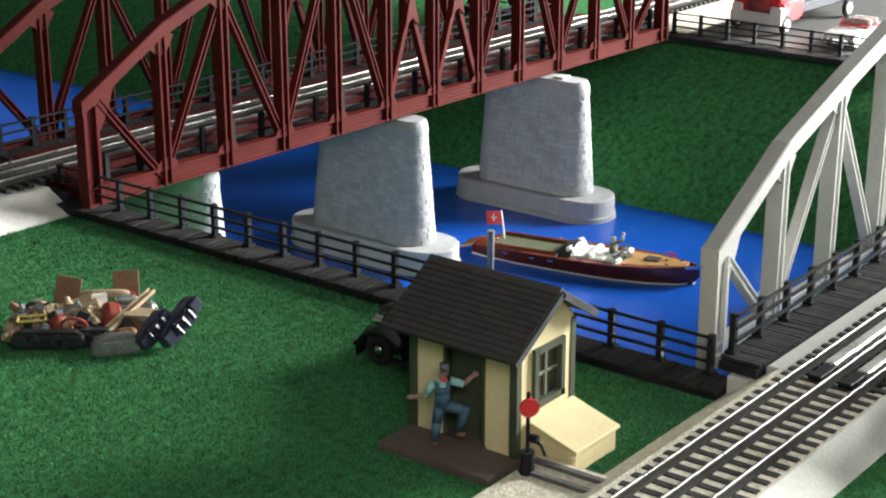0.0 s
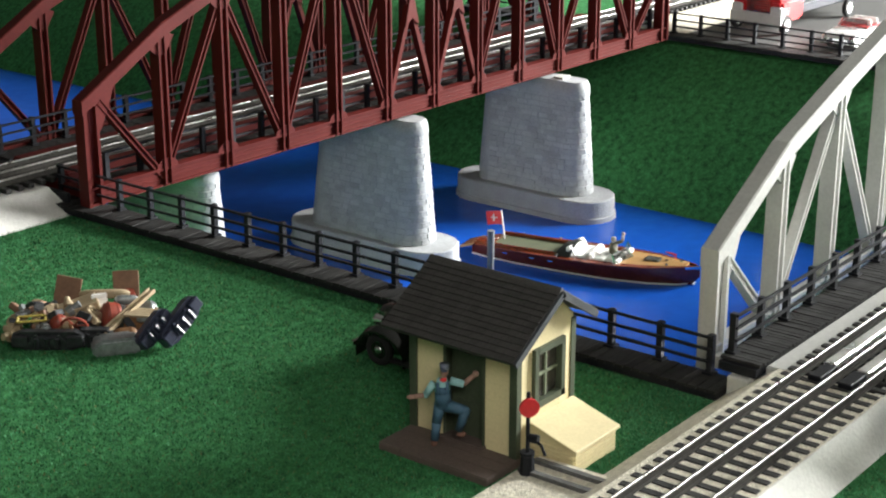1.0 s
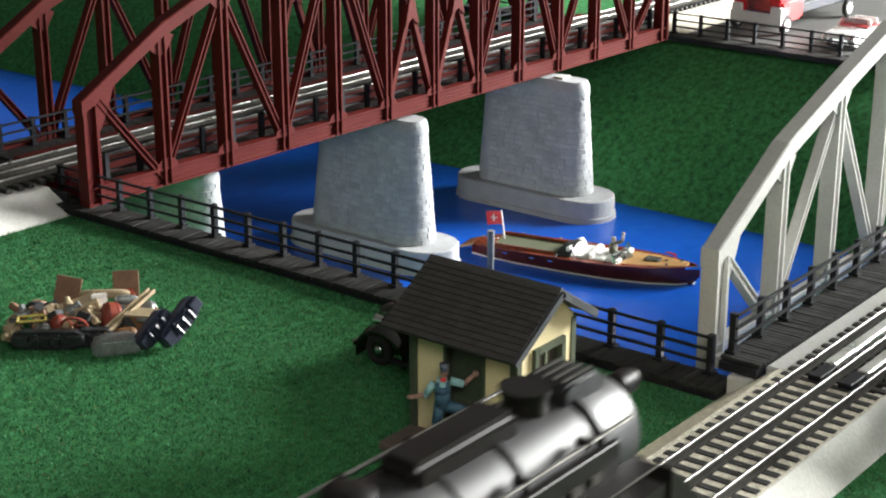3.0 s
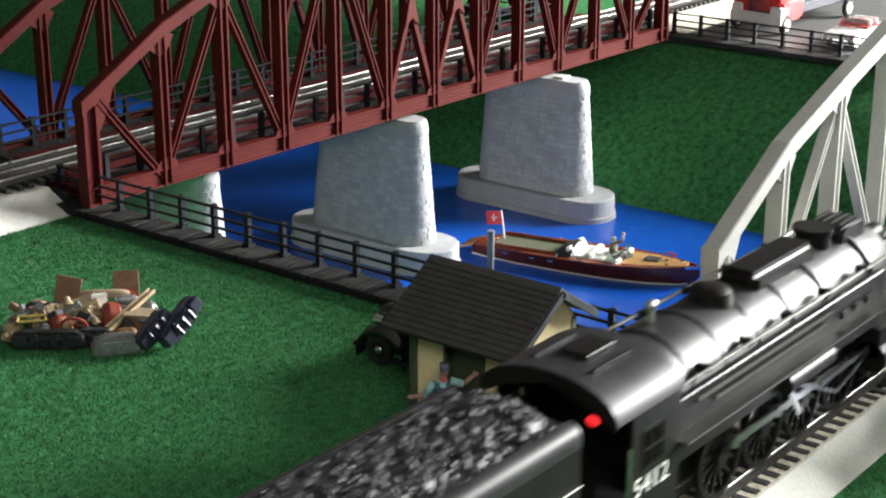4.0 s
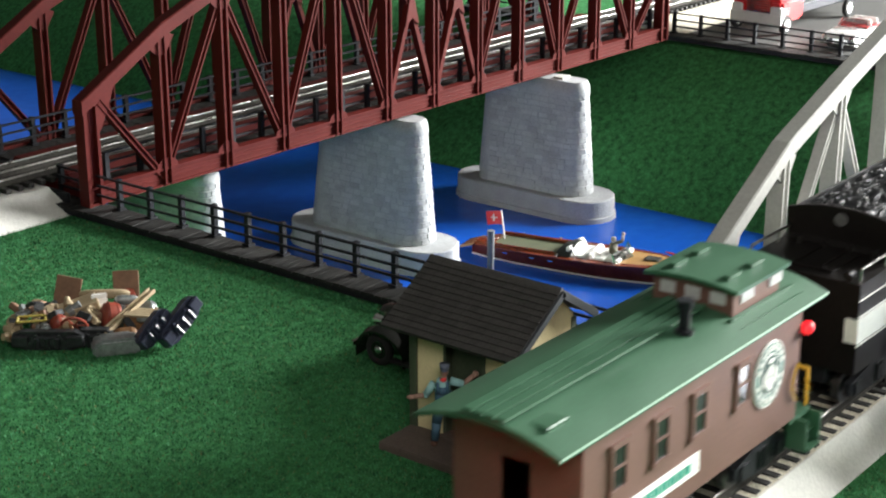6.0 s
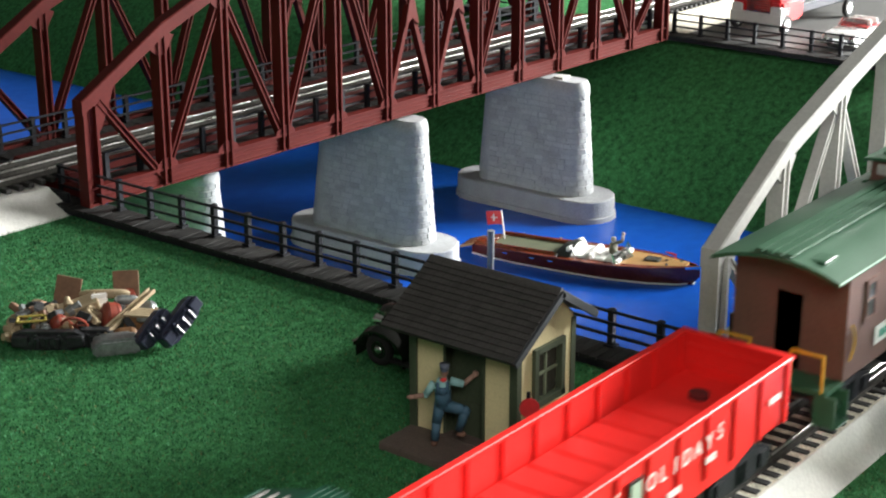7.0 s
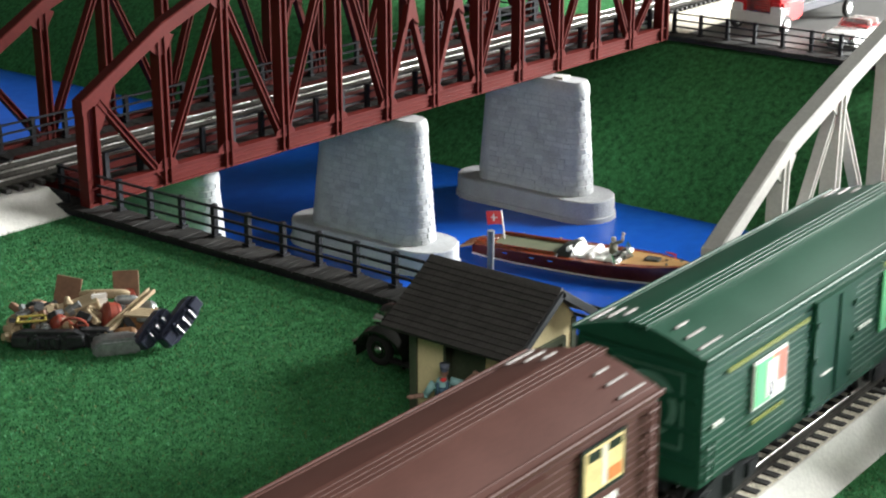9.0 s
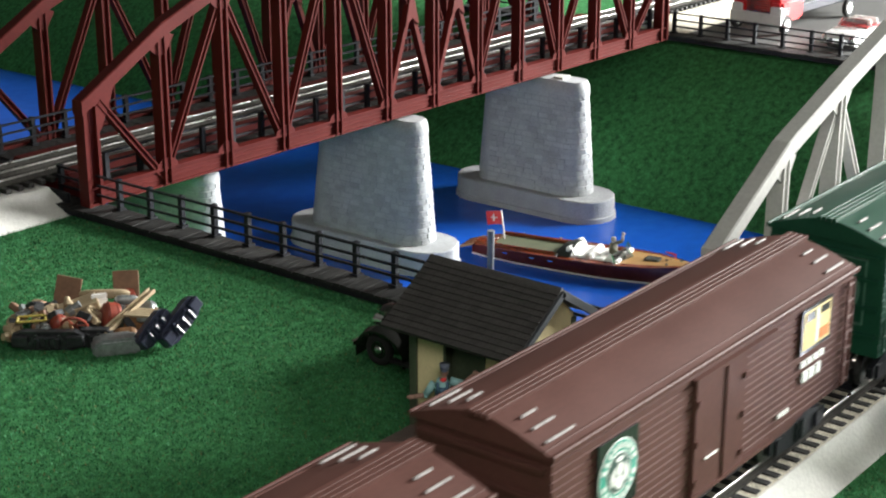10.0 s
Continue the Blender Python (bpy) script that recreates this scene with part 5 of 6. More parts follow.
def boxcar(label, paint, x0, x1, letter):
    car = thing("boxcar", label, "boxcar", group="cars of the train")
    L, zb, ze, zt = x1 - x0, 0.0425, 0.0945, 0.1030
    n = 17
    right, prof = [], []
    for i in range(n):
        a, b = zb + (ze - zb) * i / n, zb + (ze - zb) * (i + 1) / n
        right += [(HW - 0.0012, a), (HW - 0.0006, a + 0.0005), (HW - 0.0006, b - 0.0003)]
    prof = right + [(-y, z) for y, z in reversed(right)]
    bm = B()
    prism(bm, prof, 0, x0 + 0.0015, x1 - 0.0015)
    body = part("body", bm, paint, car)
    bm = B()
    bow = [(HW * math.cos(math.pi * i / 16), ze + 0.0006 + (zt - ze - 0.0006) * (1 - abs(math.cos(math.pi * i / 16)) ** 1.4)) for i in range(17)]
    prism(bm, [(-HW - 0.001, ze - 0.001), (HW + 0.001, ze - 0.001), (HW + 0.001, ze + 0.0006)] + bow[1:-1] + [(-HW - 0.001, ze + 0.0006)], 0, x0, x1)
    roof = part("roof", bm, paint, car, smooth=True)
    for e in (-1, 1):
        bm = B()
        rod(bm, (x0, e * (HW + 0.0004), ze + 0.0004), (x1, e * (HW + 0.0004), ze + 0.0004), 0.0009, 10)
        part("eave_rail", bm, paint, roof, smooth=True)
        bm = B()
        rod(bm, (x0, e * (HW - 0.0030), ze + 0.0017), (x1, e * (HW - 0.0030), ze + 0.0017), 0.0005, 8)
        part("eave_bead", bm, paint, roof, smooth=True)
        for xe, sx in ((x0, 1), (x1, -1)):
            for k, (ya, ln) in enumerate(((0.0235, 0.016), (0.0170, 0.012), (0.0110, 0.008))):
                bm = B()
                xx = xe + sx * (0.004 + 0.002 * k)
                zz = ze + 0.0014 + (zt - ze - 0.0006) * (1 - (ya / HW) ** 1.4)
                rod(bm, (xx, e * ya, zz - 0.0003), (xx + sx * ln, e * ya, zz - 0.0003), 0.0006, 8)
                part("grab_iron", bm, WORN_GLINT, roof, "worn grab iron, its glint painted pale", smooth=True)
    for y in (-0.0036, -0.0012, 0.0012, 0.0036):
        bm = B()
        prism(bm, [(y - 0.0009, zt - 0.0012), (y + 0.0009, zt - 0.0012), (y + 0.0009, zt + 0.0008), (y - 0.0008, zt + 0.0008), (y - 0.0009, zt + 0.00065)], 0, x0 - 0.0015, x1 + 0.0015)
        part("roof_walk_board", bm, paint, roof)
    xm = (x0 + x1) / 2 - 0.004
    for e in (-1, 1):
        bm = B()
        box(bm, xm - 0.0175, xm + 0.0205, e * HW - 0.0009, e * HW + 0.0009, zb + 0.001, ze - 0.005)
        box(bm, xm + 0.0040, xm + 0.0048, e * HW - 0.0016, e * HW + 0.0016, zb + 0.001, ze - 0.005)
        door = part("door", bm, paint, car)
        for z in (zb + 0.0005, ze - 0.0045):
            bm = B()
            box(bm, xm - 0.019, xm + 0.045, e * HW - 0.0016, e * HW + 0.0016, z - 0.0008, z + 0.0008)
            part("door_track", bm, paint, door)
        for xx in (xm - 0.016, xm + 0.019):
            for z in (zb + 0.006, zb + 0.022, zb + 0.038):
                bm = B()
                box(bm, xx - 0.0012, xx + 0.0012, e * HW - 0.0018, e * HW + 0.0018, z - 0.0012, z + 0.0012)
                part("hinge", bm, paint, door)
        bm = B()
        beam(bm, (xm - 0.010, e * (HW + 0.0014), zb + 0.014), (xm - 0.001, e * (HW + 0.0014), zb + 0.014), 0.0006, 0.0007)
        part("handle", bm, WHITE, door)
        ladder(car, x1 - 0.006, e * (HW + 0.0006), zb + 0.004, ze - 0.005, 0.006, 7, paint)
        ladder(car, x0 + 0.006, e * (HW + 0.0006), zb + 0.004, zb + 0.016, 0.006, 3, paint)
        bm = B()
        prism(bm, [(x0 + 0.03, zb), (x1 - 0.03, zb), (x1 - 0.05, zb - 0.004), (x0 + 0.05, zb - 0.004)], 1, e * (HW - 0.003) - 0.0008, e * (HW - 0.003) + 0.0008)
        part("side_sill", bm, paint, car)
    for xe, sx in ((x0, -1), (x1, 1)):
        for z in (0.052, 0.065, 0.078, 0.089):
            bm = B()
            box(bm, min(xe, xe - sx * 0.0016), max(xe, xe - sx * 0.0016), -HW + 0.003, HW - 0.003, z - 0.0009, z + 0.0009)
            part("end_rib", bm, paint, body)
        bm = B()
        rod(bm, (xe - sx * 0.001, 0.005, 0.070), (xe + sx * 0.0012, 0.005, 0.070), 0.0095, 20)
        part("brake_wheel", bm, paint, car)
        coupler(car, xe, sx)
    bm = B()
    box(bm, x0 + 0.004, x1 - 0.004, -0.012, 0.012, 0.036, 0.0426)
    for xx in (-0.03, 0.0, 0.025):
        box(bm, xm + xx, xm + xx + 0.014, -0.021, -0.008, 0.031, 0.042)
    part("underframe", bm, BLACK, car)
    bogie(car, x0 + 0.034)
    bogie(car, x1 - 0.034)
    letter(car)
    return car


YS = -HW - 0.0004


def plate(parent, name, xa, xb, za, zb, material, label="", off=0.0):
    bm = B()
    box(bm, xa, xb, YS - 0.0003 - off, YS + 0.0005, za, zb)
    return part(name, bm, material, parent, label)


def bars(parent, xa, xb, z, n, h, material):
    w = (xb - xa) / n
    for i in range(n):
        plate(parent, "lettering", xa + i * w, xa + i * w + w * 0.7, z, z + h, material)


def seal(parent, y, x, z, r, sx, back, dark):
    """Round emblem on a side facing -y: ring of short bars round a dark disc with pale shapes."""
    def plain(rr, m, off, on):
        bm = B()
        prism(bm, [(x + sx * rr * math.cos(2 * math.pi * i / 32), z + rr * math.sin(2 * math.pi * i / 32)) for i in range(32)], 1, y - off, y + 0.0004)
        return part("emblem", bm, m, on)

    d = plain(r, WHITE, 0.0002, parent)
    plain(r * 0.95, back, 0.00035, d)
    bm = B()
    for i in range(20):
        if i in (0, 10):
            continue
        a = 2 * math.pi * i / 20
        c, e = math.cos(a), math.sin(a)
        beam(bm, (x + sx * r * 0.72 * c, y - 0.0005, z + r * 0.72 * e), (x + sx * r * 0.88 * c, y - 0.0005, z + r * 0.88 * e), 0.0004, r * 0.13)
    part("ring_lettering", bm, WHITE, d)
    plain(r * 0.63, WHITE, 0.0005, d)
    plain(r * 0.58, dark, 0.00065, d)
    for dx, dz, w, h in ((0, 0.12, 0.15, 0.19), (0, -0.28, 0.19, 0.22), (-0.27, -0.05, 0.06, 0.30), (0.27, -0.05, 0.06, 0.30), (-0.41, -0.1, 0.05, 0.24), (0.41, -0.1, 0.05, 0.24), (0, 0.42, 0.20, 0.07)):
        bm = B()
        prism(bm, [(x + sx * r * (dx + w * math.cos(2 * math.pi * i / 14)), z + r * (dz + h * math.sin(2 * math.pi * i / 14))) for i in range(14)], 1, y - 0.0009, y + 0.0003)
        part("emblem_shape", bm, WHITE, d)
    return d


def round_emblem(parent, x, z, r, back):
    seal(parent, YS - 0.0002, x, z, r, 1.0, back, INKG)


def letter_brown(x0):
    def f(car):
        plate(car, "label_square", x0 + 0.027, x0 + 0.052, 0.061, 0.0885, DARKP, "square label with a round emblem")
        round_emblem(car, x0 + 0.0395, 0.0748, 0.0122, TEAL)
        p = plate(car, "label_square", x0 + 0.176, x0 + 0.203, 0.0715, 0.0905, DARKP, "small framed picture label")
        plate(p, "picture", x0 + 0.1775, x0 + 0.2015, 0.0732, 0.0893, CREAM, "", 0.0002)
        plate(p, "picture_shape", x0 + 0.1885, x0 + 0.1905, 0.0740, 0.0885, WHITE, "", 0.0004)
        plate(p, "picture_shape", x0 + 0.1795, x0 + 0.1870, 0.0850, 0.0885, DARKP, "", 0.0004)
        plate(p, "picture_shape", x0 + 0.1920, x0 + 0.2000, 0.0855, 0.0885, DARKP, "", 0.0004)
        plate(p, "picture_shape", x0 + 0.192, x0 + 0.200, 0.0745, 0.0790, mat("orange_print", (0.6, 0.2, 0.05), 0.5), "", 0.0005)
        bars(car, x0 + 0.178, x0 + 0.200, 0.0655, 4, 0.0025, WHITE)
        bars(car, x0 + 0.180, x0 + 0.198, 0.0585, 3, 0.0045, WHITE)
        bars(car, x0 + 0.160, x0 + 0.170, 0.050, 3, 0.0015, WHITE)
    return f


def letter_green(x0):
    def f(car):
        bars(car, x0 + 0.018, x0 + 0.085, 0.0848, 16, 0.0015, GOLD)
        bars(car, x0 + 0.155, x0 + 0.205, 0.0878, 12, 0.0015, GOLD)
        p = plate(car, "label_square", x0 + 0.157, x0 + 0.199, 0.0570, 0.0850, MINT, "mint green square label with an oval emblem")
        seal(p, YS - 0.0004, x0 + 0.178, 0.0735, 0.0085, 0.87, mat("grey_print", (0.22, 0.26, 0.25), 0.5), mat("dark_grey_print", (0.12, 0.14, 0.15), 0.5))
        for i in range(7):
            xx = x0 + 0.163 + i * 0.0042
            plate(p, "lettering", xx, xx + 0.0032, 0.0610 + 0.0003 * i, 0.0630 + 0.0003 * i, mat("red_print", (0.6, 0.06, 0.03), 0.5), "", 0.0005)
        p = plate(car, "label_square", x0 + 0.0385, x0 + 0.0655, 0.0615, 0.0815, WHITE, "square picture label")
        plate(p, "picture", x0 + 0.0395, x0 + 0.053, 0.0625, 0.0805, MINT, "", 0.0003)
        plate(p, "picture", x0 + 0.053, x0 + 0.0645, 0.0680, 0.0805, mat("salmon_print", (0.7, 0.2, 0.14), 0.5), "", 0.0003)
        plate(p, "picture_shape", x0 + 0.048, x0 + 0.057, 0.0640, 0.0790, WHITE, "", 0.0005)
        plate(p, "picture_shape", x0 + 0.051, x0 + 0.054, 0.0640, 0.0700, DARKP, "", 0.0007)
        bars(car, x0 + 0.040, x0 + 0.066, 0.0557, 7, 0.0012, GOLD)
        bars(car, x0 + 0.008, x0 + 0.016, 0.066, 2, 0.0014, WHITE)
        bars(car, x0 + 0.135, x0 + 0.148, 0.065, 3, 0.0012, WHITE)
    return f


brown_car = boxcar("brown plastic boxcar with a round emblem and ribbed sides", BROWN, -0.424, -0.1972, letter_brown(-0.424))
tail_car = boxcar("brown plastic boxcar at the end of the train", BROWN, -0.682, -0.4550, letter_brown(-0.682))
green_car = boxcar("dark green plastic boxcar with a mint square label", GREENC, -0.1665, 0.0574, letter_green(-0.1665))
ENDG = mat("faded_green_print", (0.060, 0.150, 0.110), 0.5, vary=0.15)
for r_out, m_, off in ((0.0130, ENDG, 0.0006), (0.0100, GREENC, 0.0010), (0.0062, ENDG, 0.0014)):
    bm = B()
    prism(bm, [(-0.004 + r_out * math.cos(math.pi * i / 14), 0.0720 + r_out * math.sin(math.pi * i / 14)) for i in range(28)], 0, -0.1665 + 0.0015 - off, -0.1665 + 0.0020)
    part("end_emblem", bm, m_, green_car, "round pale green emblem on the end wall")
for ya, yb, za, zb_ in ((-0.0195, 0.0115, 0.0868, 0.0874), (-0.0195, 0.0115, 0.0566, 0.0572), (-0.0195, -0.0189, 0.0572, 0.0868), (0.0109, 0.0115, 0.0572, 0.0868)):
    bm = B()
    box(bm, -0.1665 + 0.0007, -0.1665 + 0.0020, ya, yb, za, zb_)
    part("end_border", bm, ENDG, green_car)


def gondola(x0, x1):
    car = thing("gondola_car", "bright red open gondola car with white holiday lettering", "gondola car", group="cars of the train")
    hw, zb, zt = 0.0242, 0.040, 0.0695
    zf = 0.052
    bm = B()
    box(bm, x0, x1, -hw, hw, zb + 0.002, zf)
    part("floor_pan", bm, REDC, car)
    for i in range(11):
        bm = B()
        xa = x0 + 0.004 + (x1 - x0 - 0.042) * i / 11
        box(bm, xa, xa + (x1 - x0 - 0.042) / 11 - 0.0009, -hw + 0.0030, hw - 0.0030, zf - 0.0005, zf + 0.0030)
        cham(bm, 0.0004)
        part("floor_panel", bm, REDC, car)
    for e in (-1, 1):
        bm = B()
        box(bm, x0, x1, e * hw - 0.0009, e * hw + 0.0009, zb + 0.004, zt)
        prism(bm, [(x0 + 0.02, zb + 0.005), (x1 - 0.02, zb + 0.005), (x1 - 0.045, zb - 0.002), (x0 + 0.045, zb - 0.002)], 1, e * hw - 0.0009, e * hw + 0.0009)
        side = part("side_wall", bm, REDC, car)
        bm = B()
        box(bm, x0 - 0.0004, x1 + 0.0004, e * hw - 0.0018, e * hw + 0.0018, zt - 0.001, zt + 0.0008)
        part("top_rail", cham(bm, 0.0004), REDC, side)
        for i in range(11):
            xx = x0 + 0.004 + (x1 - x0 - 0.008) * i / 10
            bm = B()
            box(bm, xx - 0.0011, xx + 0.0011, e * hw - 0.0020, e * hw + 0.0020, zb + 0.003, zt - 0.001)
            part("rib", bm, REDC, side)
    for xe in (x0, x1):
        bm = B()
        box(bm, xe - 0.0009, xe + 0.0009, -hw, hw, zb + 0.003, zt)
        end = part("end_wall", bm, REDC, car)
        for z in (0.048, 0.056, 0.064):
            bm = B()
            box(bm, xe - 0.0016, xe + 0.0016, -hw + 0.002, hw - 0.002, z - 0.0008, z + 0.0008)
            part("end_rib", bm, REDC, end)
        bm = B()
        box(bm, xe - 0.0018, xe + 0.0018, -hw - 0.0016, hw + 0.0016, zt - 0.001, zt + 0.0008)
        part("top_rail", bm, REDC, end)
    # Solid disc whose dark red paints in the shade of a floor hole.
    bm = B()
    rod(bm, (x1 - 0.022, 0.004, zf), (x1 - 0.022, 0.004, zf + 0.0023), 0.0042, 16)
    part("floor_hole", bm, mat("hole_dark", (0.10, 0.006, 0.006), 0.8), car)
    y = -hw - 0.0021
    words = (("APPY", x0 + 0.0545, x0 + 0.0900), ("OLIDAYS", x0 + 0.1060, x0 + 0.1640))
    for w, a, b in words:
        step = (b - a) / len(w)
        for i, ch in enumerate(w):
            text_part("letter", ch, 0.0092, WHITE, car, pose(a + (i + 0.5) * step, y, 0.0585 + (0.0012 if i == len(w) - 1 else 0), 90, 0, 0))
    for xx in (0.047, 0.099):
        bm = B()
        box(bm, x0 + xx - 0.0042, x0 + xx + 0.0042, y - 0.0004, y + 0.0006, 0.0540, 0.0640)
        p = part("emblem_frame", bm, DARKP, car, "small framed picture")
        bm = B()
        box(bm, x0 + xx - 0.0034, x0 + xx + 0.0034, y - 0.0006, y + 0.0006, 0.0550, 0.0630)
        part("picture", bm, mat("grey_green_print", (0.35, 0.42, 0.32), 0.5), p)
    for xx, z, n, w in ((0.016, 0.0600, 4, 0.012), (0.016, 0.0490, 3, 0.010), (0.070, 0.0480, 3, 0.014), (0.098, 0.0475, 3, 0.010), (0.122, 0.0465, 3, 0.010), (0.150, 0.0500, 2, 0.008), (0.200, 0.0560, 3, 0.010)):
        for i in range(n):
            bm = B()
            a = x0 + xx + w * i / n
            box(bm, a, a + w / n * 0.65, y - 0.0003, y + 0.0003, z, z + 0.0026)
            part("lettering", bm, WHITE, car)
    bm = B()
    box(bm, x0 + 0.004, x1 - 0.004, -0.011, 0.011, 0.035, zb + 0.003)
    part("underframe", bm, BLACK, car)
    bogie(car, x0 + 0.034)
    bogie(car, x1 - 0.034)
    coupler(car, x0, -1)
    coupler(car, x1, 1)
    return car


gondola_car = gondola(0.0865, 0.3060)


def caboose(x0, x1):
    car = thing("caboose", "brown caboose with a green roof and cupola", "caboose", group="cars of the train")
    zb, ze, zt, hw = 0.0425, 0.0935, 0.0995, 0.0268
    a0, a1 = x0 + 0.018, x1 - 0.016
    bm = B()
    under = [(hw - 2 * hw * i / 10) for i in range(11)]
    prism(bm, [(-hw, zb), (hw, zb)] + [(y, ze - 0.0009 + (zt - ze) * (1 - (y / (hw + 0.003)) ** 2)) for y in under], 0, a0, a1)
    body = part("body", bm, CABB, car)
    bm = B()
    k = 8
    arc = [(-(hw + 0.003) + 2 * (hw + 0.003) * i / k, ze + (zt - ze) * (1 - (2 * i / k - 1) ** 2)) for i in range(k + 1)]
    prism(bm, arc + [(y, z - 0.0018) for y, z in reversed(arc)], 0, x0, x1)
    roof = part("roof", bm, CABR, car, "green curved roof", smooth=True)
    for e in (-1, 1):
        bm = B()
        rod(bm, (x0, e * (hw + 0.0030), ze - 0.0006), (x1, e * (hw + 0.0030), ze - 0.0006), 0.0005, 8)
        part("roof_edge", bm, EAVE_GLINT, roof, "green roof edge, its highlight painted pale", smooth=True)
    for y in (-0.0068, -0.0022, 0.0022, 0.0068):
        for xa, xb in ((x0 - 0.001, x1 - 0.062), (x1 - 0.013, x1 + 0.001)):
            bm = B()
            box(bm, xa, xb, y - 0.0016, y + 0.0016, zt + 0.0010, zt + 0.0022)
            part("roof_walk_board", bm, CABR, roof)
    c0, c1 = x1 - 0.058, x1 - 0.020
    bm = B()
    box(bm, c0, c1, -0.0175, 0.0175, ze, 0.1090)
    cup = part("cupola", bm, CABB, car, "brown cupola with frosted windows")
    bm = B()
    arc = [(-0.0205 + 0.041 * i / 6, 0.1090 + 0.0018 * (1 - (2 * i / 6 - 1) ** 2)) for i in range(7)]
    prism(bm, arc + [(y, z - 0.0016) for y, z in reversed(arc)], 0, c0 - 0.003, c1 + 0.003)
    part("cupola_roof", bm, CABR, cup, "green cupola roof", smooth=True)
    for e in (-1, 1):
        for xx in (c0 + 0.010, c0 + 0.0235):
            bm = B()
            box(bm, xx - 0.004 + (0.01 if xx > c0 + .02 else 0), xx + 0.006 + (0.01 if xx > c0 + .02 else 0), e * 0.0175 - 0.0005, e * 0.0175 + 0.0005, 0.1012, 0.1062)
            part("window", bm, GLASS, cup)
        for j, xx in enumerate((c0 + 0.004, c0 + 0.022)):
            bm = B()
            box(bm, xx, xx + 0.009, e * 0.012 - 0.0015, e * 0.012 + 0.0015, 0.1103, 0.1117)
            part("grab_bar", bm, CABR, cup)
        for off in (0.019, 0.0235):
            bm = B()
            box(bm, c0 - 0.004, c1 + 0.008, e * off - 0.0008, e * off + 0.0008, 0.0962 - (off - 0.019) * 0.5, 0.0980 - (off - 0.019) * 0.5)
            part("roof_rail", bm, CABR, roof)
    for xe, sx in ((c0, -1), (c1, 1)):
        for y in (-0.011, 0, 0.011):
            bm = B()
            box(bm, xe - 0.0005, xe + 0.0005, y - 0.0034, y + 0.0034, 0.1012, 0.1062)
            part("window", bm, GLASS, cup)
    bm = B()
    sx_ = x1 - 0.0850
    rod(bm, (sx_, -0.012, 0.0960), (sx_, -0.012, 0.0995), 0.0036, 14)
    rod(bm, (sx_, -0.012, 0.0995), (sx_, -0.012, 0.1090), 0.0020, 12)
    rod(bm, (sx_, -0.012, 0.1080), (sx_, -0.012, 0.1115), 0.0027, 12, 0.0032)
    part("chimney", bm, BLACK, car, "black stove pipe chimney", smooth=True)
    bm = B()
    box(bm, x0 + 0.008, x0 + 0.020, -0.0195, -0.0105, 0.0945, 0.0985)
    part("roof_hatch", cham(bm, 0.0005), CABR, car)
    for e in (-1, 1):
        for wx in (a0 + 0.022, a0 + 0.050, a1 - 0.049, a1 - 0.082):
            bm = B()
            box(bm, wx - 0.0042, wx + 0.0042, e * hw - 0.0006, e * hw + 0.0006, 0.0665, 0.0830)
            w = part("window", bm, DARKP, car)
            bm = B()
            for za, zz in ((0.0825, 0.0845), (0.0650, 0.0668)):
                box(bm, wx - 0.006, wx + 0.006, e * hw - 0.0014, e * hw + 0.0014, za, zz)
            box(bm, wx - 0.0052, wx - 0.0040, e * hw - 0.0011, e * hw + 0.0011, 0.0660, 0.0840)
            box(bm, wx + 0.0040, wx + 0.0052, e * hw - 0.0011, e * hw + 0.0011, 0.0660, 0.0840)
            box(bm, wx - 0.0045, wx + 0.0045, e * hw - 0.0010, e * hw + 0.0010, 0.0744, 0.0754)
            part("window_frame", bm, CABB, w)
        for xe in (a0 + 0.003, a1 - 0.003):
            bm = B()
            pts = [Vector((xe + (0.004 if xe < x0 + .05 else -0.004) * math.sin(math.pi * i / 6), e * (hw + 0.0012), 0.052 + 0.016 * i / 6)) for i in range(7)]
            for p, q in zip(pts, pts[1:]):
                rod(bm, p, q, 0.0006, 6)
            part("grab_rail", bm, YEL, car)
    y = -hw - 0.0006
    bm = B()
    box(bm, a0 + 0.030, a0 + 0.078, y - 0.0002, y + 0.0003, 0.0505, 0.0590)
    p = part("name_board", bm, WHITE, car, "white name board with dark lettering")
    for i in range(7):
        bm = B()
        a = a0 + 0.034 + 0.0056 * i
        box(bm, a, a + 0.0042, y - 0.0005, y, 0.0530, 0.0565)
        part("lettering", bm, TEAL, p)
    seal(car, y, a1 - 0.0275, 0.0715, 0.0138, 0.92, TEALG, INKG)
    for xe, sx in ((x0, 1), (x1, -1)):
        bm = B()
        xa = xe + sx * 0.002
        box(bm, min(xa, xa + sx * 0.018), max(xa, xa + sx * 0.018), -hw, hw, 0.0405, 0.0430)
        plat = part("platform", bm, CABR, car)
        for e in (-1, 1):
            bm = B()
            for k, z in enumerate((0.028, 0.034)):
                box(bm, min(xa, xa + sx * 0.012), max(xa, xa + sx * 0.012), e * (hw - 0.001 + 0.003 * (1 - k)) - 0.004, e * (hw - 0.001 + 0.003 * (1 - k)) + 0.004, z, z + 0.001)
            for xx in (xa, xa + sx * 0.012):
                box(bm, xx - 0.0006, xx + 0.0006, e * hw - 0.005, e * hw + 0.005, 0.0275, 0.0415)
            part("steps", bm, CABR, plat)
            bm = B()
            for ya in (hw - 0.002, hw - 0.017):
                beam(bm, (xa, e * ya, 0.0425), (xa, e * ya, 0.0590), 0.0011, 0.0011)
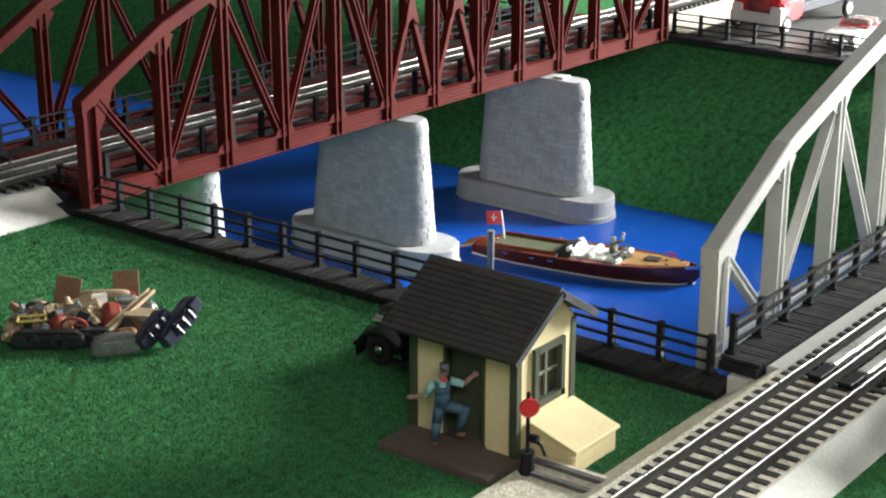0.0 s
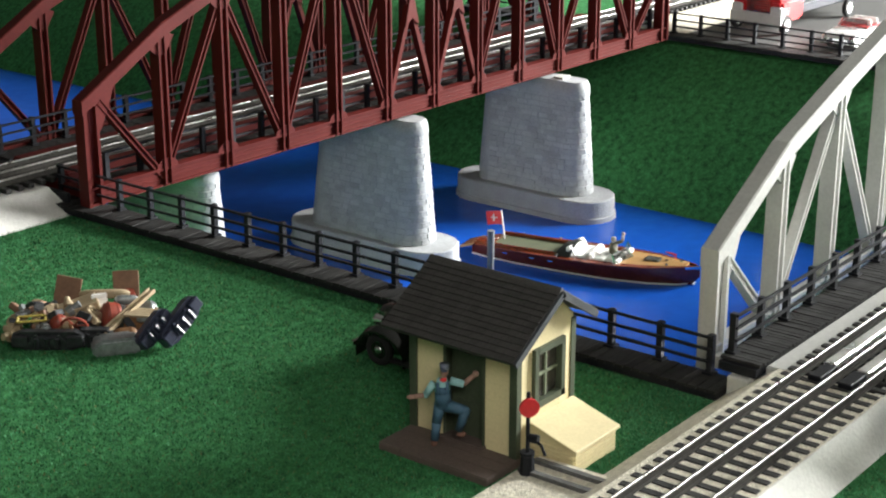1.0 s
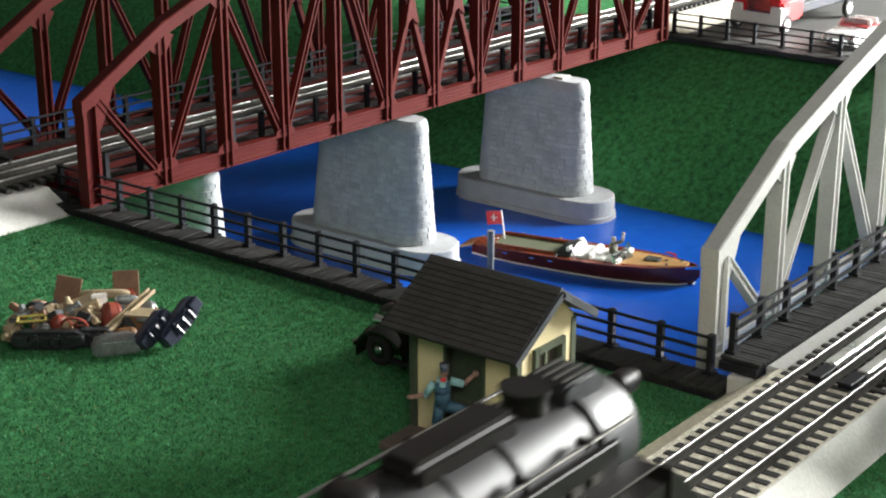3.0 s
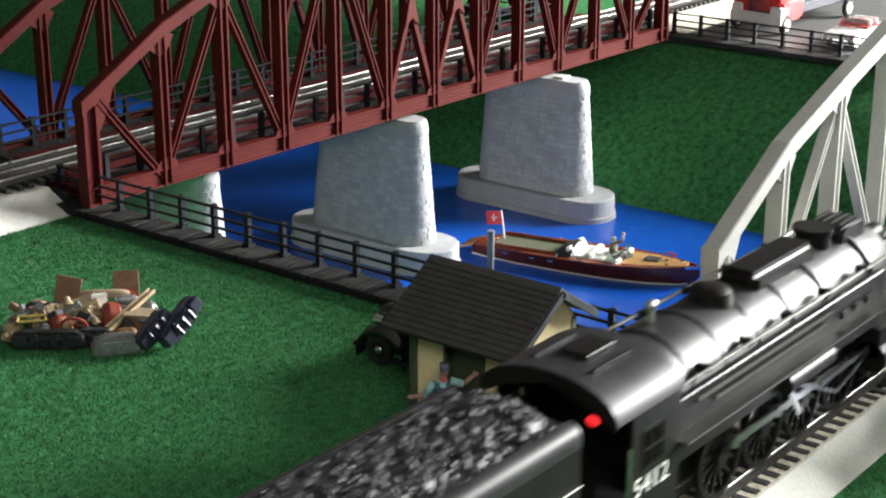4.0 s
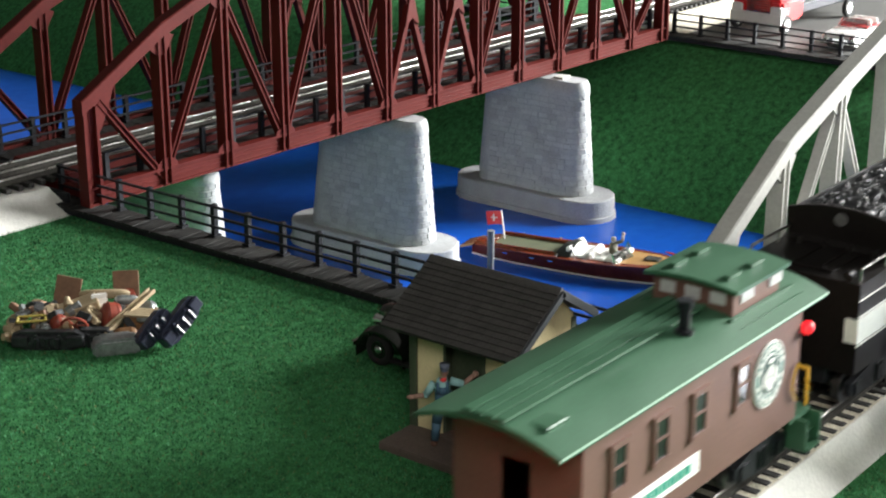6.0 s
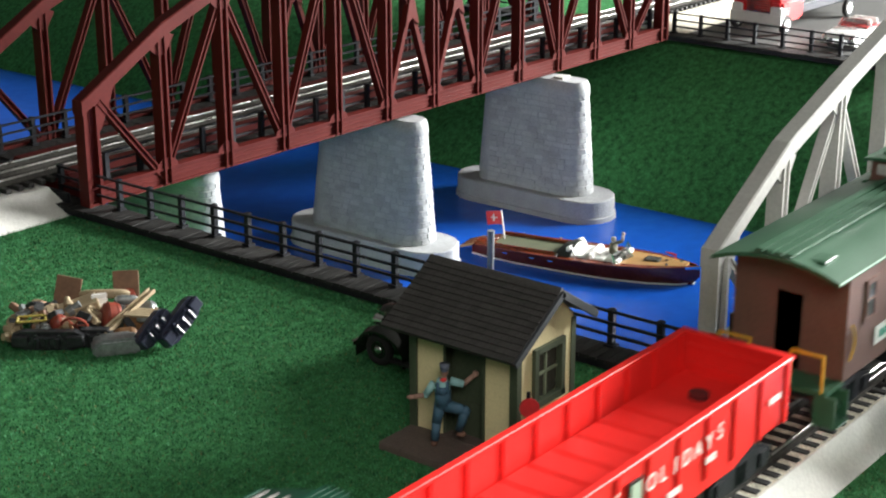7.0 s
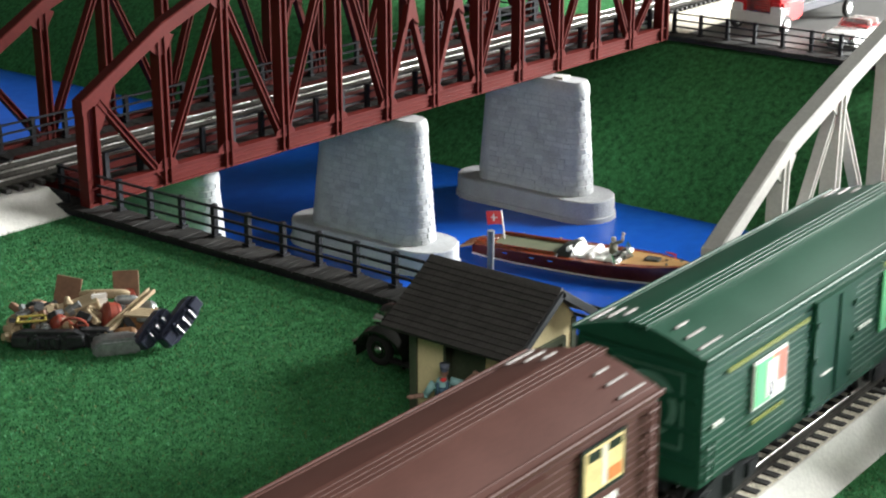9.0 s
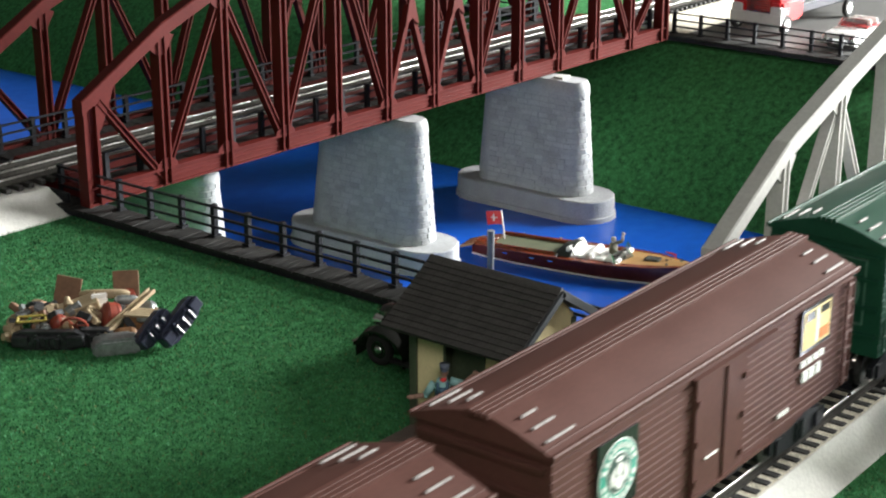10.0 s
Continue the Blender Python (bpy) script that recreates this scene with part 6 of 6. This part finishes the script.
            beam(bm, (xa, e * (hw - 0.0015), 0.0590), (xa, e * (hw - 0.0175), 0.0590), 0.0011, 0.0011, up=(1, 0, 0))
            part("hand_rail", bm, YEL, plat, "yellow hand rail")
        coupler(car, xe, -sx)
        bm = B()
        box(bm, min(a0, a0) if sx > 0 else a1 - 0.0002, (a0 + 0.0002) if sx > 0 else a1 + 0.0006, -0.006, 0.006, zb + 0.001, 0.078)
        part("end_door", bm, CABB, car)
    bm = B()
    ball(bm, (a1 + 0.003, -hw - 0.0012, 0.0815), 0.0030)
    part("marker_lamp", bm, LAMP, car, "glowing red marker lamp", smooth=True)
    bm = B()
    box(bm, a0, a1, -0.012, 0.012, 0.036, zb + 0.0005)
    box(bm, a0 + 0.06, a0 + 0.085, -0.022, -0.008, 0.030, 0.042)
    part("underframe", bm, BLACK, car)
    bogie(car, x0 + 0.036, base=0.030)
    bogie(car, x1 - 0.036, base=0.030)
    return car


caboose_car = caboose(0.336, 0.529)


def tender(x0, x1):
    car = thing("tender", "black locomotive tender with white stripe and coal load", "tender", group="cars of the train")
    xb, zb, zl, zt, hw = x0 + 0.0425, 0.0430, 0.0850, 0.0990, 0.0280
    bm = B()
    prism(bm, [(x0, zb), (x1, zb), (x1, zt - 0.004), (xb + 0.004, zt - 0.004), (xb - 0.003, zl), (x0, zl)], 1, -hw, hw)
    body = part("body", bm, LOCO, car)
    for e in (-1, 1):
        bm = B()
        quarter = [(e * (hw + 0.0003 - 0.0055 * (1 - math.cos(math.pi * i / 14))), zt - 0.0045 + 0.0055 * math.sin(math.pi * i / 14)) for i in range(8)]
        prism(bm, [(e * (hw + 0.0003), zt - 0.007)] + quarter + [(e * (hw - 0.0052), zt - 0.007)], 0, xb, x1)
        part("coal_rail", bm, LOCOG, body, "rounded glossy top edge", smooth=True)
        for za, zz in ((0.0565, 0.0570), (0.0698, 0.0703), (0.0775, 0.0778)):
            bm = B()
            box(bm, x0, x1, e * hw - 0.0006, e * hw + 0.0006, za, zz)
            part("lining", bm, WHITE, body)
        bm = B()
        rod(bm, (x0 + 0.004, e * (hw - 0.002), zl + 0.0055), (xb, e * (hw - 0.002), zl + 0.0055), 0.0007, 8)
        for xx in (x0 + 0.004, x0 + 0.03, xb - 0.004):
            rod(bm, (xx, e * (hw - 0.002), zl), (xx, e * (hw - 0.002), zl + 0.0055), 0.0006, 6)
        part("hand_rail", bm, STEEL, car)
    bm = B()
    k = 10
    arc = [(-hw + 2 * hw * i / k, zt + 0.0045 * (1 - (2 * i / k - 1) ** 2)) for i in range(k + 1)]
    prism(bm, [(-hw, zl)] + arc + [(hw, zl)], 0, xb - 0.0012, xb + 0.0012)
    wall = part("bunker_wall", bm, LOCO, car)
    bm = B()
    rod(bm, (xb - 0.0030, 0.001, zt - 0.0010), (xb - 0.0008, 0.001, zt - 0.0010), 0.0030, 16)
    part("bunker_lamp", bm, DKLENS, wall, "small round grey lamp", smooth=True)
    for yy in (-0.018, -0.006, 0.006, 0.018):
        bm = B()
        box(bm, x0 + 0.034, x0 + 0.038, yy - 0.0006, yy + 0.0006, zl, zl + 0.0030)
        part("hatch_clip", bm, STEEL, car)
    r = random.Random(5)
    bm = B()
    nx, ny = 34, 16
    g = [[bm.verts.new((xb + 0.002 + (x1 - xb - 0.004) * i / nx, -hw + 0.004 + 2 * (hw - 0.004) * j / ny, zt - 0.0015 + 0.005 * math.sin(math.pi * j / ny) + r.uniform(-0.0013, 0.0013))) for j in range(ny + 1)] for i in range(nx + 1)]
    for i in range(nx):
        for j in range(ny):
            bm.faces.new((g[i][j], g[i + 1][j], g[i + 1][j + 1], g[i][j + 1]))
    for _ in range(700):
        i, j = r.random(), r.random()
        c = (xb + 0.004 + (x1 - xb - 0.008) * i, -hw + 0.005 + 2 * (hw - 0.005) * j, zt - 0.0010 + 0.005 * math.sin(math.pi * j))
        m = Matrix.Translation(c) @ Euler((r.random() * 6, r.random() * 6, r.random() * 6)).to_matrix().to_4x4() @ Matrix.Diagonal((r.uniform(.7, 1.6), r.uniform(.7, 1.3), r.uniform(.6, 1.2), 1))
        bmesh.ops.create_icosphere(bm, subdivisions=1, radius=r.uniform(0.0008, 0.0017), matrix=m)
    tagged(part("coal_load", bm, COAL, car, "glossy black lumps of coal"), kind="stuff")
    y = -hw - 0.0006
    bm = B()
    box(bm, x0 - 0.0004, x1 + 0.0002, y, y + 0.0006, 0.0580, 0.0690)
    stripe = part("stripe", bm, WHITE, car, "white stripe")
    bm = B()
    box(bm, x0 - 0.0006, x0 + 0.0006, y, hw * 0.2 - hw, 0.0580, 0.0690)
    part("stripe_end", bm, WHITE, stripe)
    text_part("letters", "CAF\u00c9", 0.0085, INK, stripe, pose(0.6225, y - 0.0002, 0.0633, 90, 0, 0), 0.023)
    text_part("letters", "EXPRESS", 0.0085, INK, stripe, pose(0.6635, y - 0.0002, 0.0633, 90, 0, 0), 0.038)
    seal(car, y - 0.0002, 0.7137, 0.0632, 0.0150, 0.85, TEALG, INKG)
    bm = B()
    box(bm, x0 + 0.006, x0 + 0.034, -0.012, 0.012, zl, zl + 0.0012)
    for yy in (-0.006, 0.006):
        box(bm, x0 + 0.008, x0 + 0.032, yy - 0.0006, yy + 0.0006, zl, zl + 0.0024)
    part("water_hatch", bm, LOCO, car)
    bm = B()
    rod(bm, (x0 - 0.0015, -0.0225, zl + 0.003), (x0 + 0.003, -0.0225, zl + 0.003), 0.0022, 14)
    part("back_lamp", bm, LOCO, car)
    bm = B()
    box(bm, x0 + 0.004, x1 - 0.004, -0.013, 0.013, 0.034, zb + 0.0005)
    part("underframe", bm, BLACK, car)
    bogie(car, x0 + 0.040, 3, 0.046)
    bogie(car, x1 - 0.042, 3, 0.046)
    coupler(car, x0, -1)
    return car


tender_car = tender(0.5660, 0.7450)
DRIVERS, RODS = [], []


def locomotive():
    car = thing("steam_locomotive", "glossy black model steam locomotive with cab", "locomotive", group="cars of the train")
    xc0, xc1, xf = 0.770, 0.8080, 1.024
    zc, R = 0.0742, 0.0225
    n = 28

    def ring(x, r, dz=0.0):
        return [(x, r * math.cos(2 * math.pi * i / n), zc + dz + r * math.sin(2 * math.pi * i / n)) for i in range(n)]
    bm = B()
    loft(bm, [ring(xc1 - 0.002, R + 0.0015), ring(xc1 + 0.045, R + 0.0015), ring(xc1 + 0.075, R), ring(xf - 0.035, R - 0.001), ring(xf - 0.012, R - 0.002), ring(xf - 0.008, R - 0.005)])
    boiler = part("boiler", bm, LOCOG, car, "graphite grey boiler", smooth=True)
    for x in (xc1 + 0.022, xc1 + 0.047, xc1 + 0.076, xc1 + 0.105, xc1 + 0.135, xf - 0.036):
        bm = B()
        rr = R + (0.0021 if x < xc1 + 0.06 else 0.0006)
        loft(bm, [ring(x - 0.0009, rr), ring(x + 0.0009, rr)])
        part("boiler_band", bm, LOCOG, boiler, smooth=True)
    bm = B()
    loft(bm, [ring(xf - 0.009, R - 0.006), ring(xf - 0.004, R - 0.008), ring(xf + 0.005, 0.006)])
    part("smokebox_door", bm, LOCO, car, smooth=True)
    # cab
    hw, ze = 0.0282, 0.0912
    for e in (-1, 1):
        bm = B()
        z0 = 0.0420
        box(bm, xc0 + 0.006, xc1, e * hw - 0.0008, e * hw + 0.0008, z0, 0.0690)
        box(bm, xc0 + 0.006, xc0 + 0.013, e * hw - 0.0008, e * hw + 0.0008, 0.0690, 0.0835)
        box(bm, xc1 - 0.011, xc1, e * hw - 0.0008, e * hw + 0.0008, 0.0690, 0.0835)
        box(bm, xc0 + 0.006, xc1, e * hw - 0.0008, e * hw + 0.0008, 0.0835, ze)
        side = part("cab_side", bm, LOCO, car)
        bm = B()
        for xx in (xc0 + 0.013, xc0 + 0.0180, xc0 + 0.0230, xc1 - 0.0115):
            box(bm, xx - 0.0006, xx + 0.0006, e * hw - 0.0012, e * hw + 0.0012, 0.0690, 0.0835)
        for z in (0.0690, 0.0762, 0.0835):
            box(bm, xc0 + 0.013, xc1 - 0.011, e * hw - 0.0012, e * hw + 0.0012, z - 0.0006, z + 0.0006)
        part("window_frame", bm, LOCO, side)
        bm = B()
        rod(bm, (xc0 + 0.004, e * (hw + 0.001), 0.046), (xc0 + 0.004, e * (hw + 0.001), 0.080), 0.0007, 8)
        part("hand_rail", bm, STEEL, side)
    k = 12
    arc = [((hw + 0.001) * math.cos(math.pi * i / k), ze + 0.0135 * math.sin(math.pi * i / k)) for i in range(k + 1)]
    inner = [(y * 0.95, ze + (z - ze) * 0.92) for y, z in reversed(arc)]
    bm = B()
    prism(bm, arc + inner, 0, xc0 - 0.004, xc1 + 0.002)
    roof = part("cab_roof", bm, LOCOG, car, smooth=True)
    for e in (-1, 1):
        bm = B()
        beam(bm, (xc0 + 0.006, e * 0.012, ze + 0.0128), (xc1 - 0.008, e * 0.012, ze + 0.0128), 0.0012, 0.0010)
        part("roof_rib", bm, LOCOG, roof)
    bm = B()
    box(bm, xc0 + 0.012, xc0 + 0.030, -0.006, 0.006, ze + 0.0128, ze + 0.0148)
    part("roof_hatch", cham(bm, 0.0005), LOCO, roof)
    bm = B()
    prism(bm, [(y * 0.97, ze + (z - ze) * 0.95) for y, z in arc] + [(-hw, 0.044), (hw, 0.044)], 0, xc1 - 0.002, xc1)
    part("cab_front", bm, LOCO, car)
    bm = B()
    prism(bm, [(y * 0.99, ze + (z - ze) * 0.98) for y, z in arc] + [(-hw * 0.99, ze - 0.002), (-hw * 0.6, ze + 0.004), (0, ze + 0.009), (hw * 0.6, ze + 0.004), (hw * 0.99, ze - 0.002)], 0, xc0 - 0.0045, xc0 - 0.003)
    part("roof_arch", bm, LOCO, roof)
    bm = B()
    box(bm, xc0, xc1, -hw, hw, 0.0405, 0.0430)
    part("cab_floor", bm, LOCO, car)
    bm = B()
    box(bm, xc1 - 0.008, xc1 - 0.002, -0.018, 0.018, 0.048, 0.085)
    part("backhead", bm, LOCO, car)
    bm = B()
    ball(bm, (xc0 - 0.0050, -0.0195, 0.0915), 0.0022, 0.6, 1.2, 0.9)
    part("cab_lamp", bm, LAMP, car, "glowing red cab lamp", smooth=True)
    text_part("number", "5412", 0.0105, WHITE, car, pose(xc0 + 0.0190, -hw - 0.0010, 0.0625, 90, 0, 0), 0.023)
    # boiler fittings
    top = zc + R

    def dome(x, r, h, name, sx=1.0):
        bm = B()
        rings = []
        for f, rr in ((-0.25, 1.12), (0.0, 1.05), (0.3, 1.0), (0.7, 0.95), (0.92, 0.75), (1.0, 0.35)):
            rings.append([(x + sx * r * rr * math.cos(2 * math.pi * i / 20), r * rr * math.sin(2 * math.pi * i / 20), top - 0.001 + h * f) for i in range(20)])
        loft(bm, rings)
        return part(name, bm, LOCO, car, smooth=True)
    dome(0.8790, 0.0088, 0.0070, "steam_dome")
    bm = B()
    box(bm, 0.9010, 0.9560, -0.0088, 0.0088, top - 0.006, top + 0.0055)
    part("sand_box", cham(bm, 0.003, 3), LOCO, car, smooth=True)
    bm = B()
    rod(bm, (0.9695, 0, top - 0.004), (0.9695, 0, top + 0.0045), 0.0080, 18, 0.0078)
    rod(bm, (0.9695, 0, top + 0.0040), (0.9695, 0, top + 0.0066), 0.0088, 18, 0.0090)
    part("chimney", bm, LOCO, car, smooth=True)
    bm = B()
    prism(bm, [(0.9800, top - 0.006), (1.0040, top - 0.006), (1.0040, top + 0.0020), (1.0010, top + 0.0046), (0.9830, top + 0.0046), (0.9800, top + 0.0030)], 1, -0.0092, 0.0092)
    heater = part("feedwater_heater", cham(bm, 0.0014, 2), LOCOG, car, smooth=True)
    for yy in (-0.006, -0.002, 0.002, 0.006):
        bm = B()
        box(bm, 0.9835, 1.0005, yy - 0.0005, yy + 0.0005, top + 0.0042, top + 0.0052)
        part("louvre", bm, RAILWEB, heater)
    bm = B()
    rod(bm, (xf + 0.004, 0, top - 0.014), (xf + 0.013, 0, top - 0.014), 0.005, 16)
    part("headlamp", bm, LOCO, car, smooth=True)
    bm = B()
    rod(bm, (0.841, 0.004, top - 0.002), (0.841, 0.004, top + 0.008), 0.0015, 8)
    ball(bm, (0.841, 0.004, top + 0.008), 0.0024)
    part("whistle", bm, PLATE, car, smooth=True)
    for e in (-1, 1):
        bm = B()
        rod(bm, (xc1, e * 0.0250, 0.0885), (1.000, e * 0.0240, 0.0878), 0.0008, 8)
        part("boiler_rail", bm, STEEL, car)
        for xx in (0.835, 0.868, 0.902, 0.936, 0.972):
            bm = B()
            box(bm, xx - 0.0012, xx + 0.0012, e * 0.0225 - 0.0025, e * 0.0225 + 0.0025, 0.0865, 0.0895)
            part("rail_stanchion", bm, LOCO, car)
        bm = B()
        box(bm, xc1, 0.990, e * 0.0245 - 0.0015, e * 0.0245 + 0.0015, 0.0580, 0.0835)
        part("side_casing", cham(bm, 0.0006), LOCO, car)
        for xa, xb, z in ((xc1 + 0.016, 0.935, 0.0800), (xc1 + 0.030, 0.930, 0.0758)):
            bm = B()
            rod(bm, (xa, e * 0.0268, z), (xb, e * 0.0268, z), 0.0009, 8)
            part("air_pipe", bm, RAILWEB, car)
        bm = B()
        box(bm, xc1, 1.005, e * 0.0275 - 0.0050, e * 0.0275 + 0.0050, 0.0690, 0.0703)
        part("running_board", bm, LOCO, car)
        bm = B()
        rod(bm, (xc1, e * 0.0325, 0.0700), (1.005, e * 0.0325, 0.0700), 0.0005, 6)
        part("board_edge", bm, RAILWEB, car)
        bm = B()
        rod(bm, (xc1 + 0.085, e * 0.0275, 0.0625), (xc1 + 0.125, e * 0.0275, 0.0625), 0.0045, 14)
        part("air_tank", bm, LOCO, car, smooth=True)
        for xx in (0.950, 0.962, 0.974):
            bm = B()
            box(bm, xx - 0.003, xx + 0.003, e * 0.0262 - 0.001, e * 0.0262 + 0.001, 0.0735, 0.0765)
            part("inspection_plate", bm, RAILWEB, car)
        bm = B()
        rod(bm, (xf - 0.040, e * 0.0250, 0.0430), (xf - 0.008, e * 0.0250, 0.0430), 0.0075, 16)
        box(bm, xf - 0.040, xf - 0.008, e * 0.0230 - 0.006, e * 0.0230 + 0.006, 0.0430, 0.0570)
        part("cylinder", bm, LOCO, car, smooth=True)
    bm = B()
    box(bm, xc0 + 0.01, xf + 0.006, -0.011, 0.011, 0.034, 0.0570)
    part("frame", bm, LOCO, car)
    bm = B()
    prism(bm, [(xf + 0.006, 0.0560), (xf + 0.020, 0.0440), (xf + 0.036, 0.0260), (xf + 0.028, 0.0260), (xf + 0.006, 0.0400)], 1, -0.024, 0.024)
    part("pilot", bm, LOCO, car)
    for wx, nm in ((xf - 0.004, "pilot_wheel"), (xc0 + 0.030, "trailing_wheel")):
        bm = B()
        for e in (-1, 1):
            rod(bm, (wx, e * 0.0145, ZR + 0.0085), (wx, e * 0.0178, ZR + 0.0085), 0.0085, 18)
        rod(bm, (wx, -0.0145, ZR + 0.0085), (wx, 0.0145, ZR + 0.0085), 0.0015, 8)
        part(nm, bm, WHEEL, car, smooth=True)
    bm = B()
    for e in (-1, 1):
        prism(bm, [(xc0 + 0.012, 0.030), (xc0 + 0.020, 0.038), (xc0 + 0.040, 0.038), (xc0 + 0.048, 0.030), (xc0 + 0.036, 0.026), (xc0 + 0.024, 0.026)], 1, e * 0.0215 - 0.0015, e * 0.0215 + 0.0015)
    box(bm, xc0 + 0.026, xc0 + 0.034, -0.0215, 0.0215, 0.034, 0.038)
    part("trailing_truck", bm, BLACK, car)
    rw = 0.0170
    for wx in (0.862, 0.898, 0.934, 0.970):
        bm = B()
        for e in (-1, 1):
            for rr, r2 in ((rw, rw - 0.0024),):
                outer = [(rr * math.cos(2 * math.pi * i / 28), rr * math.sin(2 * math.pi * i / 28)) for i in range(28)]
                inner = [(r2 * math.cos(2 * math.pi * i / 28), r2 * math.sin(2 * math.pi * i / 28)) for i in range(28)]
                ya, yb = e * 0.0148, e * 0.0180
                loft(bm, [[(x, ya, z) for x, z in outer], [(x, yb, z) for x, z in outer], [(x, yb, z) for x, z in inner], [(x, ya, z) for x, z in inner], [(x, ya, z) for x, z in outer]], caps=False)
            for i in range(12):
                a = 2 * math.pi * i / 12
                beam(bm, (0.003 * math.cos(a), e * 0.0164, 0.003 * math.sin(a)), ((rw - 0.002) * math.cos(a), e * 0.0164, (rw - 0.002) * math.sin(a)), 0.0014, 0.0016)
            rod(bm, (0, e * 0.0145, 0), (0, e * 0.0190, 0), 0.0040, 14)
            box(bm, -0.002, 0.0105, e * 0.0168 - 0.0012, e * 0.0168 + 0.0012, -0.0025, 0.0025)
        rod(bm, (0, -0.015, 0), (0, 0.015, 0), 0.0022, 8)
        w = part("driving_wheel", bm, LOCO, car, at=pose(wx, 0, ZR + rw), smooth=True)
        DRIVERS.append((w, wx))
    for e in (-1, 1):
        bm = B()
        for a, b in ((0.862, 0.970),):
            beam(bm, (a - 0.004, e * 0.0205, 0), (b + 0.004, e * 0.0205, 0), 0.0012, 0.0032)
        for wx in (0.862, 0.898, 0.934, 0.970):
            rod(bm, (wx, e * 0.0196, 0), (wx, e * 0.0216, 0), 0.0028, 12)
        ro = part("side_rod", bm, ROD, car, "polished steel side rod", at=pose(0, 0, ZR + rw))
        RODS.append(ro)
        bm = B()
        beam(bm, (0.934, e * 0.0226, 0), (xf - 0.044, e * 0.0238, 0.003), 0.0010, 0.0026)
        ro = part("main_rod", bm, ROD, car, "polished steel main rod", at=pose(0, 0, ZR + rw))
        RODS.append(ro)
        bm = B()
        beam(bm, (0.915, e * 0.0245, 0.054), (0.952, e * 0.0245, 0.038), 0.0010, 0.0016)
        beam(bm, (0.952, e * 0.0245, 0.038), (xf - 0.04, e * 0.0245, 0.046), 0.0010, 0.0016)
        beam(bm, (0.905, e * 0.0240, 0.0565), (0.918, e * 0.0240, 0.0400), 0.0010, 0.0030)
        part("valve_gear", bm, ROD, car)
    coupler(car, xc0 + 0.006, -1)
    return car


loco = locomotive()
TRAIN = (loco, tender_car, caboose_car, gondola_car, green_car, brown_car, tail_car)
WAY = [(0.0, -1.905), (1.0, -1.672), (2.0, -1.439), (2.5, -1.323), (2.7, -1.277), (3.2, -1.164), (3.8, -1.033), (4.0, -0.992), (4.5, -0.887), (5.0, -0.7875), (5.5, -0.694), (5.7, -0.656), (6.2, -0.558), (6.8, -0.435), (7.0, -0.394), (7.5, -0.2915), (8.0, -0.1895), (8.5, -0.0934), (9.0, 0.0), (9.5, 0.0855), (10.0, 0.159)]


# ---- things that move ----
def way_at(t):
    return float(np.interp(t, [a for a, _ in WAY], [b for _, b in WAY]))


def motions():
    for car in TRAIN:
        walk(car, [(t, pose(s, YT, 0)) for t, s in WAY])
    times = [i / 10 for i in range(101)]
    rw = 0.0170
    for w, wx in DRIVERS:
        walk(w, [(t, pose(wx, 0, ZR + rw, 0, math.degrees((way_at(t) + 1.94) / rw), 0)) for t in times])
    for ro in RODS:
        rows = []
        for t in times:
            a = (way_at(t) + 1.94) / rw
            rows.append((t, pose(0.0085 * math.cos(a), 0, ZR + rw - 0.0085 * math.sin(a))))
        walk(ro, rows)


motions()
